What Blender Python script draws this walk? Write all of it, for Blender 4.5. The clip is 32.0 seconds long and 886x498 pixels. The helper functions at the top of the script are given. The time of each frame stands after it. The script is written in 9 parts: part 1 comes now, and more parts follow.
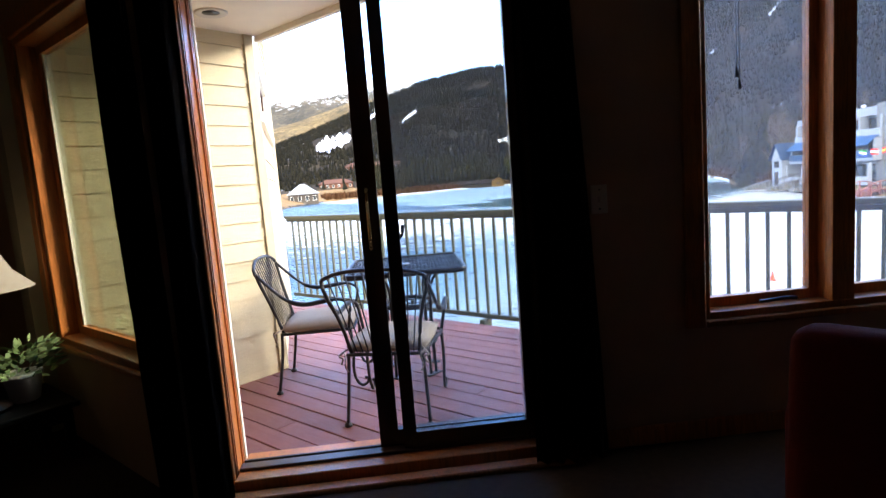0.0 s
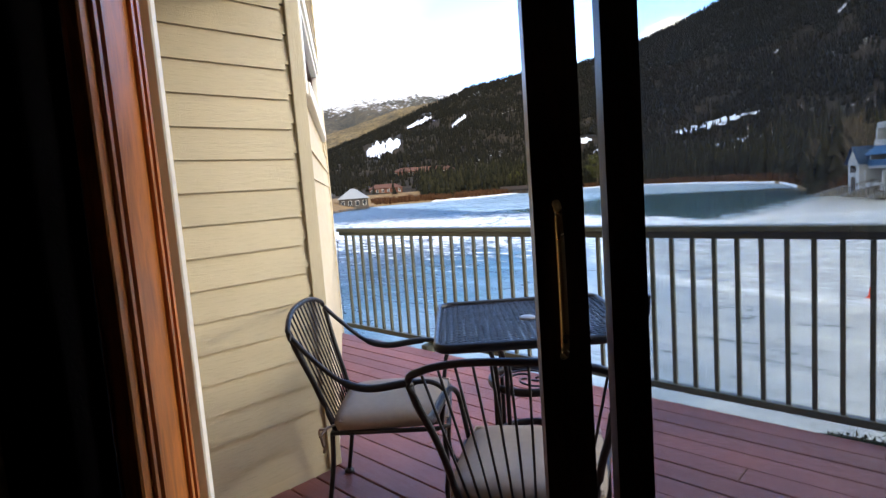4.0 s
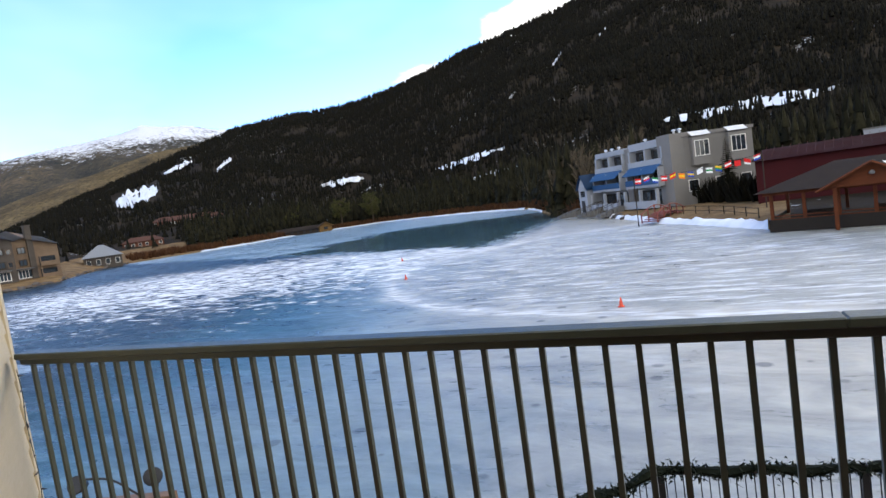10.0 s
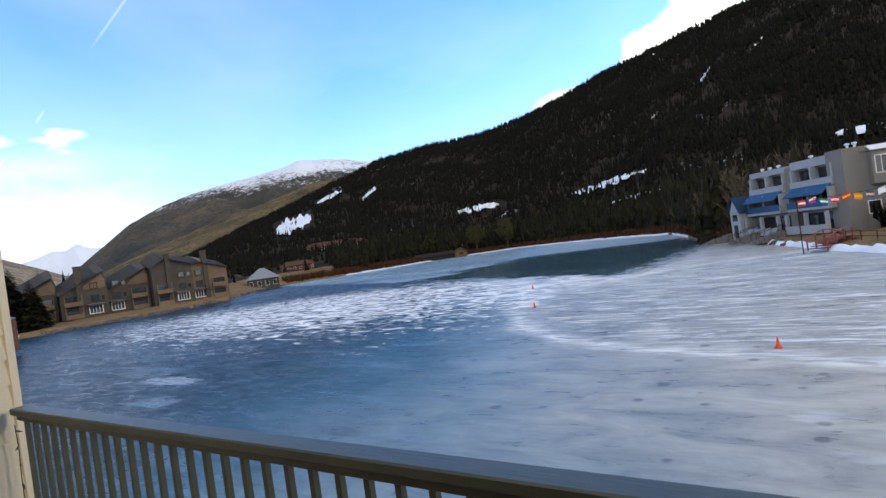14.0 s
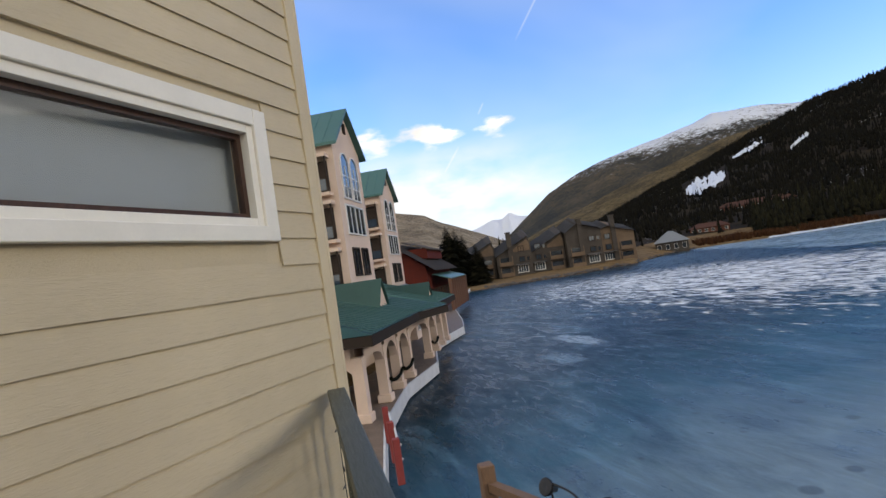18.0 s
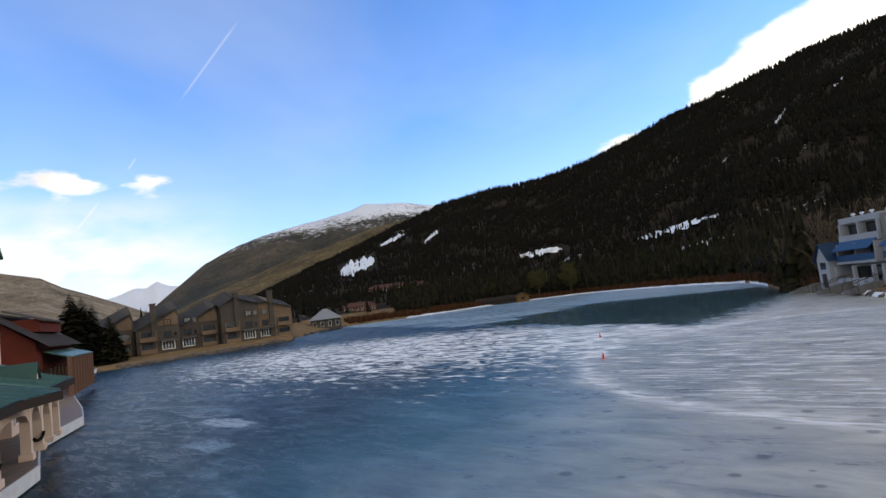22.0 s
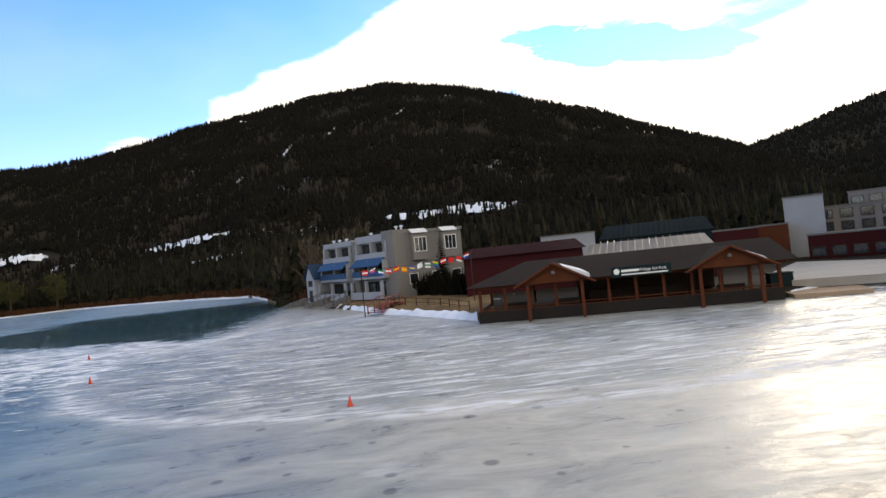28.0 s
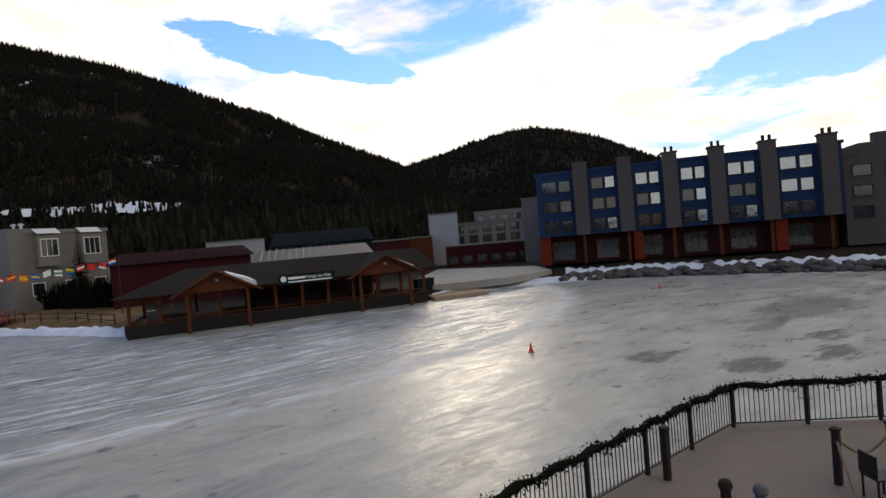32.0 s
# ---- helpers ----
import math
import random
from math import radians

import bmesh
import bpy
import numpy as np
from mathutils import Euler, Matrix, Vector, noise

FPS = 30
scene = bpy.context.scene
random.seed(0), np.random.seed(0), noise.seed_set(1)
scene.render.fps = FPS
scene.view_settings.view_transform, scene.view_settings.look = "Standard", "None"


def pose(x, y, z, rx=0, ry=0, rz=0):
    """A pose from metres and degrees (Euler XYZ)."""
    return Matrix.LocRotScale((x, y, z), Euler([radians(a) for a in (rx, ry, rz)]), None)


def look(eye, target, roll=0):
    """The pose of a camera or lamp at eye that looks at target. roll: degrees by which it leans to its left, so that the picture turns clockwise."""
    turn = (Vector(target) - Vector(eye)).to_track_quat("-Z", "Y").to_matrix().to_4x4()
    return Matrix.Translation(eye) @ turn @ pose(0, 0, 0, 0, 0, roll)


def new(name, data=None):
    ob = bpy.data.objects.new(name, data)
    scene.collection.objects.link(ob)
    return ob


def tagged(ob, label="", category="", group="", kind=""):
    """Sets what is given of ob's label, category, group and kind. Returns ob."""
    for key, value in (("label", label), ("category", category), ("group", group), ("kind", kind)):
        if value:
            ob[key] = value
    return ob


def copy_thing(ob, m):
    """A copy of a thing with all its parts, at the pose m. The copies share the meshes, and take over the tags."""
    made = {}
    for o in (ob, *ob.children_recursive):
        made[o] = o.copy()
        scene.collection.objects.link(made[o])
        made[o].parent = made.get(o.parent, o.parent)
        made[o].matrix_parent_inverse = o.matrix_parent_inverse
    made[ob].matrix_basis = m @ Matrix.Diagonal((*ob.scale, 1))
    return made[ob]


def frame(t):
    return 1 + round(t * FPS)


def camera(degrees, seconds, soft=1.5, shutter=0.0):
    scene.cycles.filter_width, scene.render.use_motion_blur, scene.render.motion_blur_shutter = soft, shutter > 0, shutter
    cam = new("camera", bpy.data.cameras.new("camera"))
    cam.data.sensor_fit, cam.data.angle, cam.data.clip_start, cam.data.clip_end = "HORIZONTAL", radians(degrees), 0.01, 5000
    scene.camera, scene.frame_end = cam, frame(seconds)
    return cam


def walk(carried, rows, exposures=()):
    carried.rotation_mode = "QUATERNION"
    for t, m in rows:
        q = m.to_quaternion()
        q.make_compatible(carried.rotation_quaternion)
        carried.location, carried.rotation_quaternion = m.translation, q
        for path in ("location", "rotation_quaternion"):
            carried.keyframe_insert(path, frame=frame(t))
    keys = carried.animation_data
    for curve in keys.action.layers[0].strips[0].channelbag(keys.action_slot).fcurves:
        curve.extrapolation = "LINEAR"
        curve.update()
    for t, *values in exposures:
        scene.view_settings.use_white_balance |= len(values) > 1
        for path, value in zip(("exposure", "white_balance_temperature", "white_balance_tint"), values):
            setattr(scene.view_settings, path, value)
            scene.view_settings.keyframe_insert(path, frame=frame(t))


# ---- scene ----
cam = camera(75.8, 32.0, soft=1.5, shutter=0.0)
PATH = [
    (0, (0.227, 0.853, 1.354), (-1.053, 2.37, 1.115), -4.4),
    (0.5, (0.042, 0.861, 1.362), (-1.218, 2.402, 1.169), -2.6),
    (1, (-0.066, 1.027, 1.36), (-1.421, 2.484, 1.155), -4.6),
    (1.5, (-0.206, 1.16, 1.366), (-1.601, 2.578, 1.161), -2.8),
    (2, (-0.345, 1.237, 1.359), (-1.751, 2.639, 1.113), -3.8),
    (2.5, (-0.537, 1.325, 1.372), (-1.903, 2.77, 1.159), -4.8),
    (3, (-0.729, 1.43, 1.363), (-2.053, 2.908, 1.119), -5.0),
    (3.5, (-0.907, 1.598, 1.368), (-2.327, 2.99, 1.159), -4.0),
    (5.5, (-1.538, 2.084, 1.397), (-2.852, 3.575, 1.178), -5.8),
    (6, (-1.643, 2.207, 1.398), (-2.974, 3.683, 1.174), -6.4),
    (6.5, (-1.731, 2.286, 1.393), (-2.968, 3.844, 1.188), -6.2),
    (7, (-1.811, 2.329, 1.397), (-2.943, 3.965, 1.195), -6.6),
    (7.5, (-1.838, 2.369, 1.414), (-2.859, 4.08, 1.248), -6.7),
    (8, (-1.903, 2.455, 1.41), (-2.929, 4.167, 1.278), -7.4),
    (8.5, (-2.01, 2.633, 1.447), (-2.995, 4.369, 1.323), -7.2),
    (9, (-2.148, 2.847, 1.49), (-3.151, 4.567, 1.302), -8.1),
    (9.5, (-2.167, 2.929, 1.586), (-3.18, 4.643, 1.394), -7.9),
    (10, (-2.083, 2.947, 1.602), (-2.858, 4.785, 1.445), -8.1),
    (10.5, (-1.997, 2.966, 1.621), (-2.409, 4.919, 1.502), -9.9),
    (11, (-1.827, 3.1, 1.65), (-2.157, 5.072, 1.606), -10.0),
    (11.5, (-1.687, 3.223, 1.647), (-2.071, 5.184, 1.586), -9.1),
    (12, (-1.636, 3.318, 1.63), (-2.104, 5.261, 1.567), -9.4),
    (12.5, (-1.697, 3.399, 1.668), (-2.401, 5.271, 1.652), -10.2),
    (13, (-1.726, 3.559, 1.676), (-2.771, 5.264, 1.63), -8.9),
    (13.5, (-1.756, 3.768, 1.647), (-2.917, 5.396, 1.606), -7.9),
    (14, (-1.895, 3.972, 1.616), (-3.069, 5.591, 1.615), -8.2),
    (14.5, (-1.996, 4.204, 1.625), (-3.304, 5.716, 1.614), -9.0),
    (15, (-2.085, 4.396, 1.613), (-3.643, 5.648, 1.678), -7.8),
    (15.5, (-2.179, 4.538, 1.599), (-3.863, 5.618, 1.626), -7.8),
    (17.5, (-2.582, 4.957, 1.623), (-4.507, 5.495, 1.703), -7.4),
    (18, (-2.605, 5.032, 1.622), (-4.54, 5.531, 1.701), -8.5),
    (18.5, (-2.622, 5.077, 1.63), (-4.53, 5.67, 1.708), -8.9),
    (19, (-2.639, 5.096, 1.652), (-4.518, 5.777, 1.744), -8.0),
    (19.5, (-2.649, 5.11, 1.64), (-4.467, 5.939, 1.745), -7.0),
    (20, (-2.678, 5.12, 1.647), (-4.398, 6.135, 1.762), -7.4),
    (20.5, (-2.957, 5.125, 1.666), (-4.561, 6.312, 1.8), -7.8),
    (21, (-3.012, 5.125, 1.68), (-4.525, 6.425, 1.823), -7.8),
    (21.5, (-2.978, 5.125, 1.667), (-4.415, 6.507, 1.829), -7.4),
    (22, (-2.901, 5.125, 1.684), (-4.22, 6.618, 1.863), -7.1),
    (22.5, (-2.836, 4.971, 1.686), (-4.004, 6.583, 1.872), -6.9),
    (23, (-2.773, 4.884, 1.701), (-3.826, 6.575, 1.874), -7.0),
    (23.5, (-2.742, 4.941, 1.664), (-3.696, 6.691, 1.834), -7.3),
    (24, (-2.7, 5.027, 1.64), (-3.528, 6.84, 1.806), -7.3),
    (24.5, (-2.697, 5.018, 1.631), (-3.452, 6.863, 1.797), -6.9),
    (26.5, (-2.607, 4.955, 1.643), (-2.873, 6.934, 1.754), -6.5),
    (27, (-2.551, 4.942, 1.668), (-2.694, 6.934, 1.765), -6.4),
    (27.5, (-2.502, 4.953, 1.685), (-2.461, 6.951, 1.752), -5.9),
    (28, (-2.46, 4.968, 1.668), (-2.288, 6.961, 1.703), -6.0),
    (28.5, (-2.414, 4.937, 1.666), (-2.047, 6.903, 1.686), -5.7),
    (29, (-2.375, 4.876, 1.645), (-1.879, 6.814, 1.637), -5.1),
    (29.5, (-2.341, 4.806, 1.664), (-1.727, 6.709, 1.642), -5.0),
    (30, (-2.286, 4.855, 1.679), (-1.557, 6.717, 1.641), -4.8),
    (30.5, (-2.187, 4.828, 1.694), (-1.366, 6.651, 1.646), -4.9),
    (31, (-2.154, 4.844, 1.697), (-1.152, 6.574, 1.641), -4.6),
    (31.5, (-2.184, 4.823, 1.627), (-1.061, 6.477, 1.564), -5.0),
    (32, (-2.106, 4.889, 1.647), (-0.902, 6.485, 1.598), -4.9),
]
walk(cam, [(t, look(eye, target, roll)) for t, eye, target, roll in PATH],
     exposures=[(0.0, 4.05, 6950, 9), (2.0, 3.6, 6950, 9), (3.5, 3.0, 6950, 9), (5.5, 2.2, 6750, 9), (9.0, 1.75, 6550, 9), (13.0, 1.55, 6450, 9), (14.5, 1.22, 6500, 9), (18.0, 0.92, 6950, 9), (24.0, 0.90, 6950, 9), (26.0, 1.08, 7100, 10), (28.0, 1.22, 7350, 10), (30.0, 0.80, 7250, 10), (32.0, 0.40, 7150, 10)])

# ---- sky and sun ----
SUN_AZ, SUN_EL = 38.6, 17.5
world = bpy.data.worlds.new("world")
scene.world = world
world.use_nodes = True


def sky_nodes(nt):
    n, l = nt.nodes, nt.links
    n.clear()
    out = n.new("ShaderNodeOutputWorld")
    bg = n.new("ShaderNodeBackground")
    bg.inputs["Strength"].default_value = 0.12
    sky = n.new("ShaderNodeTexSky")
    sky.sky_type = "NISHITA"
    sky.sun_disc = False
    sky.sun_elevation, sky.sun_rotation = radians(SUN_EL), radians(SUN_AZ)
    sky.altitude, sky.air_density, sky.dust_density, sky.ozone_density = 2800, 1.0, 0.1, 3.0
    tc = n.new("ShaderNodeTexCoord")
    sep = n.new("ShaderNodeSeparateXYZ")
    l.new(tc.outputs["Generated"], sep.inputs[0])

    def math_node(op, a, b=None, c=None, clamp=False):
        m = n.new("ShaderNodeMath")
        m.operation, m.use_clamp = op, clamp
        for i, v in enumerate((a, b, c)):
            if v is None:
                continue
            if isinstance(v, (int, float)):
                m.inputs[i].default_value = v
            else:
                l.new(v, m.inputs[i])
        return m.outputs[0]

    # cloud deck: directions laid onto a flat layer overhead
    up = math_node("ADD", math_node("MAXIMUM", sep.outputs[2], 0.0), 0.16)
    comb = n.new("ShaderNodeCombineXYZ")
    l.new(math_node("DIVIDE", sep.outputs[0], up), comb.inputs[0])
    l.new(math_node("DIVIDE", sep.outputs[1], up), comb.inputs[1])
    noi = n.new("ShaderNodeTexNoise")
    noi.inputs["Scale"].default_value, noi.inputs["Detail"].default_value = 0.95, 10.0
    noi.inputs["Roughness"].default_value, noi.inputs["Distortion"].default_value = 0.52, 0.6
    l.new(comb.outputs[0], noi.inputs["Vector"])
    # one broad cloud over the mountain and the veiled sun, clear blue away from it
    azim = math_node("ARCTAN2", sep.outputs[0], sep.outputs[1])
    elevation = math_node("ARCSINE", sep.outputs[2])
    edge = math_node("SUBTRACT", math_node("ADD", azim, radians(21.0)), math_node("MULTIPLY", math_node("MINIMUM", math_node("SUBTRACT", elevation, radians(14.0)), radians(24.0)), 2.3))
    behind = math_node("SUBTRACT", math_node("MULTIPLY", azim, -1.0), radians(118.0))
    cover = math_node("MINIMUM", math_node("MULTIPLY", math_node("MAXIMUM", edge, behind), 2.2), 0.15)
    # two long rifts of blue in it, torn at the edges
    torn = n.new("ShaderNodeTexNoise")
    torn.inputs["Scale"].default_value, torn.inputs["Detail"].default_value, torn.inputs["Roughness"].default_value = 6.0, 8.0, 0.62
    flat = n.new("ShaderNodeMapping")
    flat.inputs["Scale"].default_value = (1, 1, 3.2)
    l.new(tc.outputs["Generated"], flat.inputs[0])
    l.new(flat.outputs[0], torn.inputs["Vector"])
    for a0, e0, wa, we, tilt, much in ((23.0, 18.2, 13.0, 1.9, -0.20, 0.30), (72.0, 12.6, 17.0, 2.4, 0.10, 0.20)):
        u = math_node("MULTIPLY", math_node("SUBTRACT", azim, radians(a0)), 1 / radians(wa))
        v = math_node("MULTIPLY", math_node("SUBTRACT", math_node("SUBTRACT", elevation, radians(e0)), math_node("MULTIPLY", u, tilt * radians(wa))), 1 / radians(we))
        rift = math_node("SUBTRACT", 1.0, math_node("ADD", math_node("MULTIPLY", u, u), math_node("MULTIPLY", v, v)))
        rift = math_node("ADD", rift, math_node("MULTIPLY", math_node("SUBTRACT", torn.outputs["Fac"], 0.5), 5.0), None, True)
        cover = math_node("SUBTRACT", cover, math_node("MULTIPLY", rift, much))
    az = radians(SUN_AZ)
    side = math_node("ADD", math_node("MULTIPLY", sep.outputs[0], math.sin(az)), math_node("MULTIPLY", sep.outputs[1], math.cos(az)))
    # low fair-weather clouds over the far valley
    fine = n.new("ShaderNodeTexNoise")
    fine.inputs["Scale"].default_value, fine.inputs["Detail"].default_value, fine.inputs["Roughness"].default_value = 9.0, 8.0, 0.5
    mp = n.new("ShaderNodeMapping")
    mp.inputs["Scale"].default_value = (1, 1, 2.6)
    l.new(tc.outputs["Generated"], mp.inputs[0])
    l.new(mp.outputs[0], fine.inputs["Vector"])
    low = math_node("SUBTRACT", 1.0, math_node("MULTIPLY", math_node("ABSOLUTE", math_node("SUBTRACT", sep.outputs[2], 0.236)), 24.0), None, True)
    valley = math_node("SUBTRACT", 1.0, math_node("MULTIPLY", math_node("ABSOLUTE", math_node("ADD", azim, radians(76.0))), 3.2), None, True)
    heap = math_node("MULTIPLY", math_node("ADD", math_node("SINE", math_node("MULTIPLY", azim, 47.0)), 0.6), math_node("MULTIPLY", math_node("MULTIPLY", valley, low), 0.10))
    puff = math_node("ADD", math_node("ADD", math_node("MULTIPLY", math_node("MULTIPLY", valley, low), 0.40), heap), math_node("SUBTRACT", fine.outputs["Fac"], 0.30))
    amount = math_node("ADD", math_node("ADD", noi.outputs["Fac"], math_node("MULTIPLY", math_node("SUBTRACT", torn.outputs["Fac"], 0.5), 0.22)), math_node("MAXIMUM", cover, -0.6))
    fluff = n.new("ShaderNodeMapRange")
    fluff.interpolation_type = "SMOOTHSTEP"
    l.new(puff, fluff.inputs["Value"])
    fluff.inputs["From Min"].default_value, fluff.inputs["From Max"].default_value, fluff.inputs["To Max"].default_value = 0.47, 0.62, 0.95
    ramp = n.new("ShaderNodeMapRange")
    ramp.interpolation_type = "SMOOTHSTEP"
    l.new(amount, ramp.inputs["Value"])
    ramp.inputs["From Min"].default_value, ramp.inputs["From Max"].default_value = 0.50, 0.60
    # cloud colour: bright towards the sun, greyer where thick
    tone = n.new("ShaderNodeMapRange")
    l.new(side, tone.inputs["Value"])
    tone.inputs["From Min"].default_value, tone.inputs["From Max"].default_value = 0.2, 1.0
    tone.inputs["To Min"].default_value, tone.inputs["To Max"].default_value = 6.0, 9.5
    cl = n.new("ShaderNodeCombineColor")
    shade = n.new("ShaderNodeTexNoise")
    shade.inputs["Scale"].default_value, shade.inputs["Detail"].default_value = 2.3, 6.0
    l.new(comb.outputs[0], shade.inputs["Vector"])
    soft = n.new("ShaderNodeMapRange")
    l.new(shade.outputs["Fac"], soft.inputs["Value"])
    soft.inputs["From Min"].default_value, soft.inputs["From Max"].default_value = 0.36, 0.56
    soft.inputs["To Min"].default_value, soft.inputs["To Max"].default_value = 0.72, 1.0
    for k, g in enumerate((1.0, 0.98, 0.95)):
        l.new(math_node("MULTIPLY", math_node("MULTIPLY", tone.outputs[0], soft.outputs[0]), g), cl.inputs[k])
    mix = n.new("ShaderNodeMix")
    mix.data_type = "RGBA"
    l.new(math_node("MAXIMUM", ramp.outputs[0], fluff.outputs[0]), mix.inputs["Factor"])
    l.new(cl.outputs[0], mix.inputs["B"])
    haze = n.new("ShaderNodeMix")
    haze.data_type = "RGBA"
    veil = math_node("SUBTRACT", 1.0, math_node("MULTIPLY", math_node("MAXIMUM", sep.outputs[2], 0.0), 2.3), None, True)
    wisp = n.new("ShaderNodeTexNoise")
    wisp.inputs["Scale"].default_value, wisp.inputs["Detail"].default_value, wisp.inputs["Distortion"].default_value = 0.7, 4.0, 0.3
    l.new(comb.outputs[0], wisp.inputs["Vector"])
    thin = math_node("MULTIPLY", math_node("MAXIMUM", math_node("SUBTRACT", wisp.outputs["Fac"], 0.45), 0.0), 0.9)
    bank = math_node("SUBTRACT", 1.0, math_node("MULTIPLY", math_node("ABSOLUTE", math_node("SUBTRACT", sep.outputs[2], 0.115)), 9.0), None, True)
    bank = math_node("MULTIPLY", math_node("MULTIPLY", bank, valley), math_node("MULTIPLY", math_node("SUBTRACT", fine.outputs["Fac"], 0.22), 4.2))
    thin = math_node("ADD", thin, bank)
    # three short vapour trails
    for p, q in (((-0.760, 0.452, 0.467), (-0.8495, 0.3904, 0.3549)), ((-0.8996, 0.3399, 0.2743), (-0.9088, 0.3298, 0.2557)), ((-0.9315, 0.2962, 0.2109), (-0.9493, 0.2662, 0.1671))):
        p, q = Vector(p).normalized(), Vector(q).normalized()
        across, mid = p.cross(q).normalized(), ((p + q) / 2).normalized()
        parts = []
        for v in (across, mid):
            dot = n.new("ShaderNodeVectorMath")
            dot.operation = "DOT_PRODUCT"
            l.new(tc.outputs["Generated"], dot.inputs[0])
            dot.inputs[1].default_value = v
            parts.append(dot.outputs["Value"])
        line = math_node("SUBTRACT", 1.0, math_node("MULTIPLY", math_node("ABSOLUTE", parts[0]), 420.0), None, True)
        reach = math_node("MULTIPLY", math_node("SUBTRACT", parts[1], mid.dot(p)), 1.6 / (1 - mid.dot(p)), None, True)
        thin = math_node("ADD", thin, math_node("MULTIPLY", math_node("MULTIPLY", line, reach), 0.24))
    l.new(math_node("ADD", math_node("MULTIPLY", math_node("POWER", veil, 2.4), 0.66), math_node("ADD", thin, math_node("MULTIPLY", math_node("MULTIPLY", math_node("MAXIMUM", side, 0.0), veil), 0.35)), None, True), haze.inputs["Factor"])
    haze.inputs["B"].default_value = (4.3, 4.55, 4.85, 1)
    # the clear alpine blue of the thin high air
    tint = n.new("ShaderNodeMix")
    tint.data_type, tint.blend_type = "RGBA", "MULTIPLY"
    tint.inputs["Factor"].default_value = 1.0
    tint.inputs["B"].default_value = (0.92, 1.31, 1.76, 1)
    l.new(sky.outputs[0], tint.inputs["A"])
    l.new(tint.outputs["Result"], haze.inputs["A"])
    l.new(haze.outputs["Result"], mix.inputs["A"])
    l.new(mix.outputs["Result"], bg.inputs["Color"])
    l.new(bg.outputs[0], out.inputs["Surface"])


sky_nodes(world.node_tree)
sun = new("sun", bpy.data.lights.new("sun", "SUN"))
sun.data.energy, sun.data.angle, sun.data.color = 0.32, radians(12.0), (1.0, 0.90, 0.74)
sa, se = radians(SUN_AZ), radians(SUN_EL)
sun.matrix_world = look((0, 0, 30), Vector((0, 0, 30)) - Vector((math.sin(sa) * math.cos(se), math.cos(sa) * math.cos(se), math.sin(se))))


# ---- helpers for things and parts ----
def link_mesh(name, bm, material, smooth=False):
    me = bpy.data.meshes.new(name)
    bm.to_mesh(me)
    bm.free()
    for m in (material if isinstance(material, (list, tuple)) else [material]):
        me.materials.append(m)
    if smooth:
        me.polygons.foreach_set("use_smooth", [True] * len(me.polygons))
    return new(name, me)


def part(name, bm, material, parent=None, label="", smooth=False):
    ob = link_mesh(name, bm, material, smooth)
    if parent is not None:
        ob.parent = parent
    if label:
        ob["label"] = label
    return ob


def data_part(name, me, parent, m=None, label=""):
    """One more object on mesh data that exists already."""
    ob = new(name, me)
    ob.parent = parent
    if m is not None:
        ob.matrix_basis = m
    if label:
        ob["label"] = label
    return ob


def mesh_from(name, verts, faces, material):
    me = bpy.data.meshes.new(name)
    me.from_pydata([tuple(v) for v in verts], [], faces)
    me.materials.append(material)
    me.update()
    return me


def empty(name, m=None, **tags):
    ob = new(name)
    ob.empty_display_size = 0.1
    if m is not None:
        ob.matrix_basis = m
    return tagged(ob, **tags)


def add_box(bm, x0, x1, y0, y1, z0, z1, bevel=0.0, m=None, mat=0):
    vs = [bm.verts.new(p) for p in ((x0, y0, z0), (x1, y0, z0), (x1, y1, z0), (x0, y1, z0), (x0, y0, z1), (x1, y0, z1), (x1, y1, z1), (x0, y1, z1))]
    fs = [bm.faces.new([vs[i] for i in q]) for q in ((3, 2, 1, 0), (4, 5, 6, 7), (0, 1, 5, 4), (1, 2, 6, 5), (2, 3, 7, 6), (3, 0, 4, 7))]
    for f in fs:
        f.material_index = mat
    if bevel:
        es = list({e for f in fs for e in f.edges})
        bmesh.ops.bevel(bm, geom=es, offset=bevel, segments=1, affect="EDGES")
        if m is not None:
            bm.verts.ensure_lookup_table()
    if m is not None and not bevel:
        for v in vs:
            v.co = m @ v.co
    return bm


def box(x0, x1, y0, y1, z0, z1, bevel=0.0):
    return add_box(bmesh.new(), x0, x1, y0, y1, z0, z1, bevel)


def box_m(size, m, bevel=0.0):
    """A box of that size centred at the origin, then moved by m."""
    a, b, c = (s / 2 for s in size)
    bm = box(-a, a, -b, b, -c, c, bevel)
    bm.transform(m)
    return bm


def prism(bm, pts, z0, z1, mat=0):
    """An upright prism over a plan polygon (counter-clockwise)."""
    lo = [bm.verts.new((x, y, z0)) for x, y in pts]
    hi = [bm.verts.new((x, y, z1)) for x, y in pts]
    k = len(pts)
    fs = [bm.faces.new(lo[::-1]), bm.faces.new(hi)]
    fs += [bm.faces.new((lo[i], lo[(i + 1) % k], hi[(i + 1) % k], hi[i])) for i in range(k)]
    for f in fs:
        f.material_index = mat
    return bm


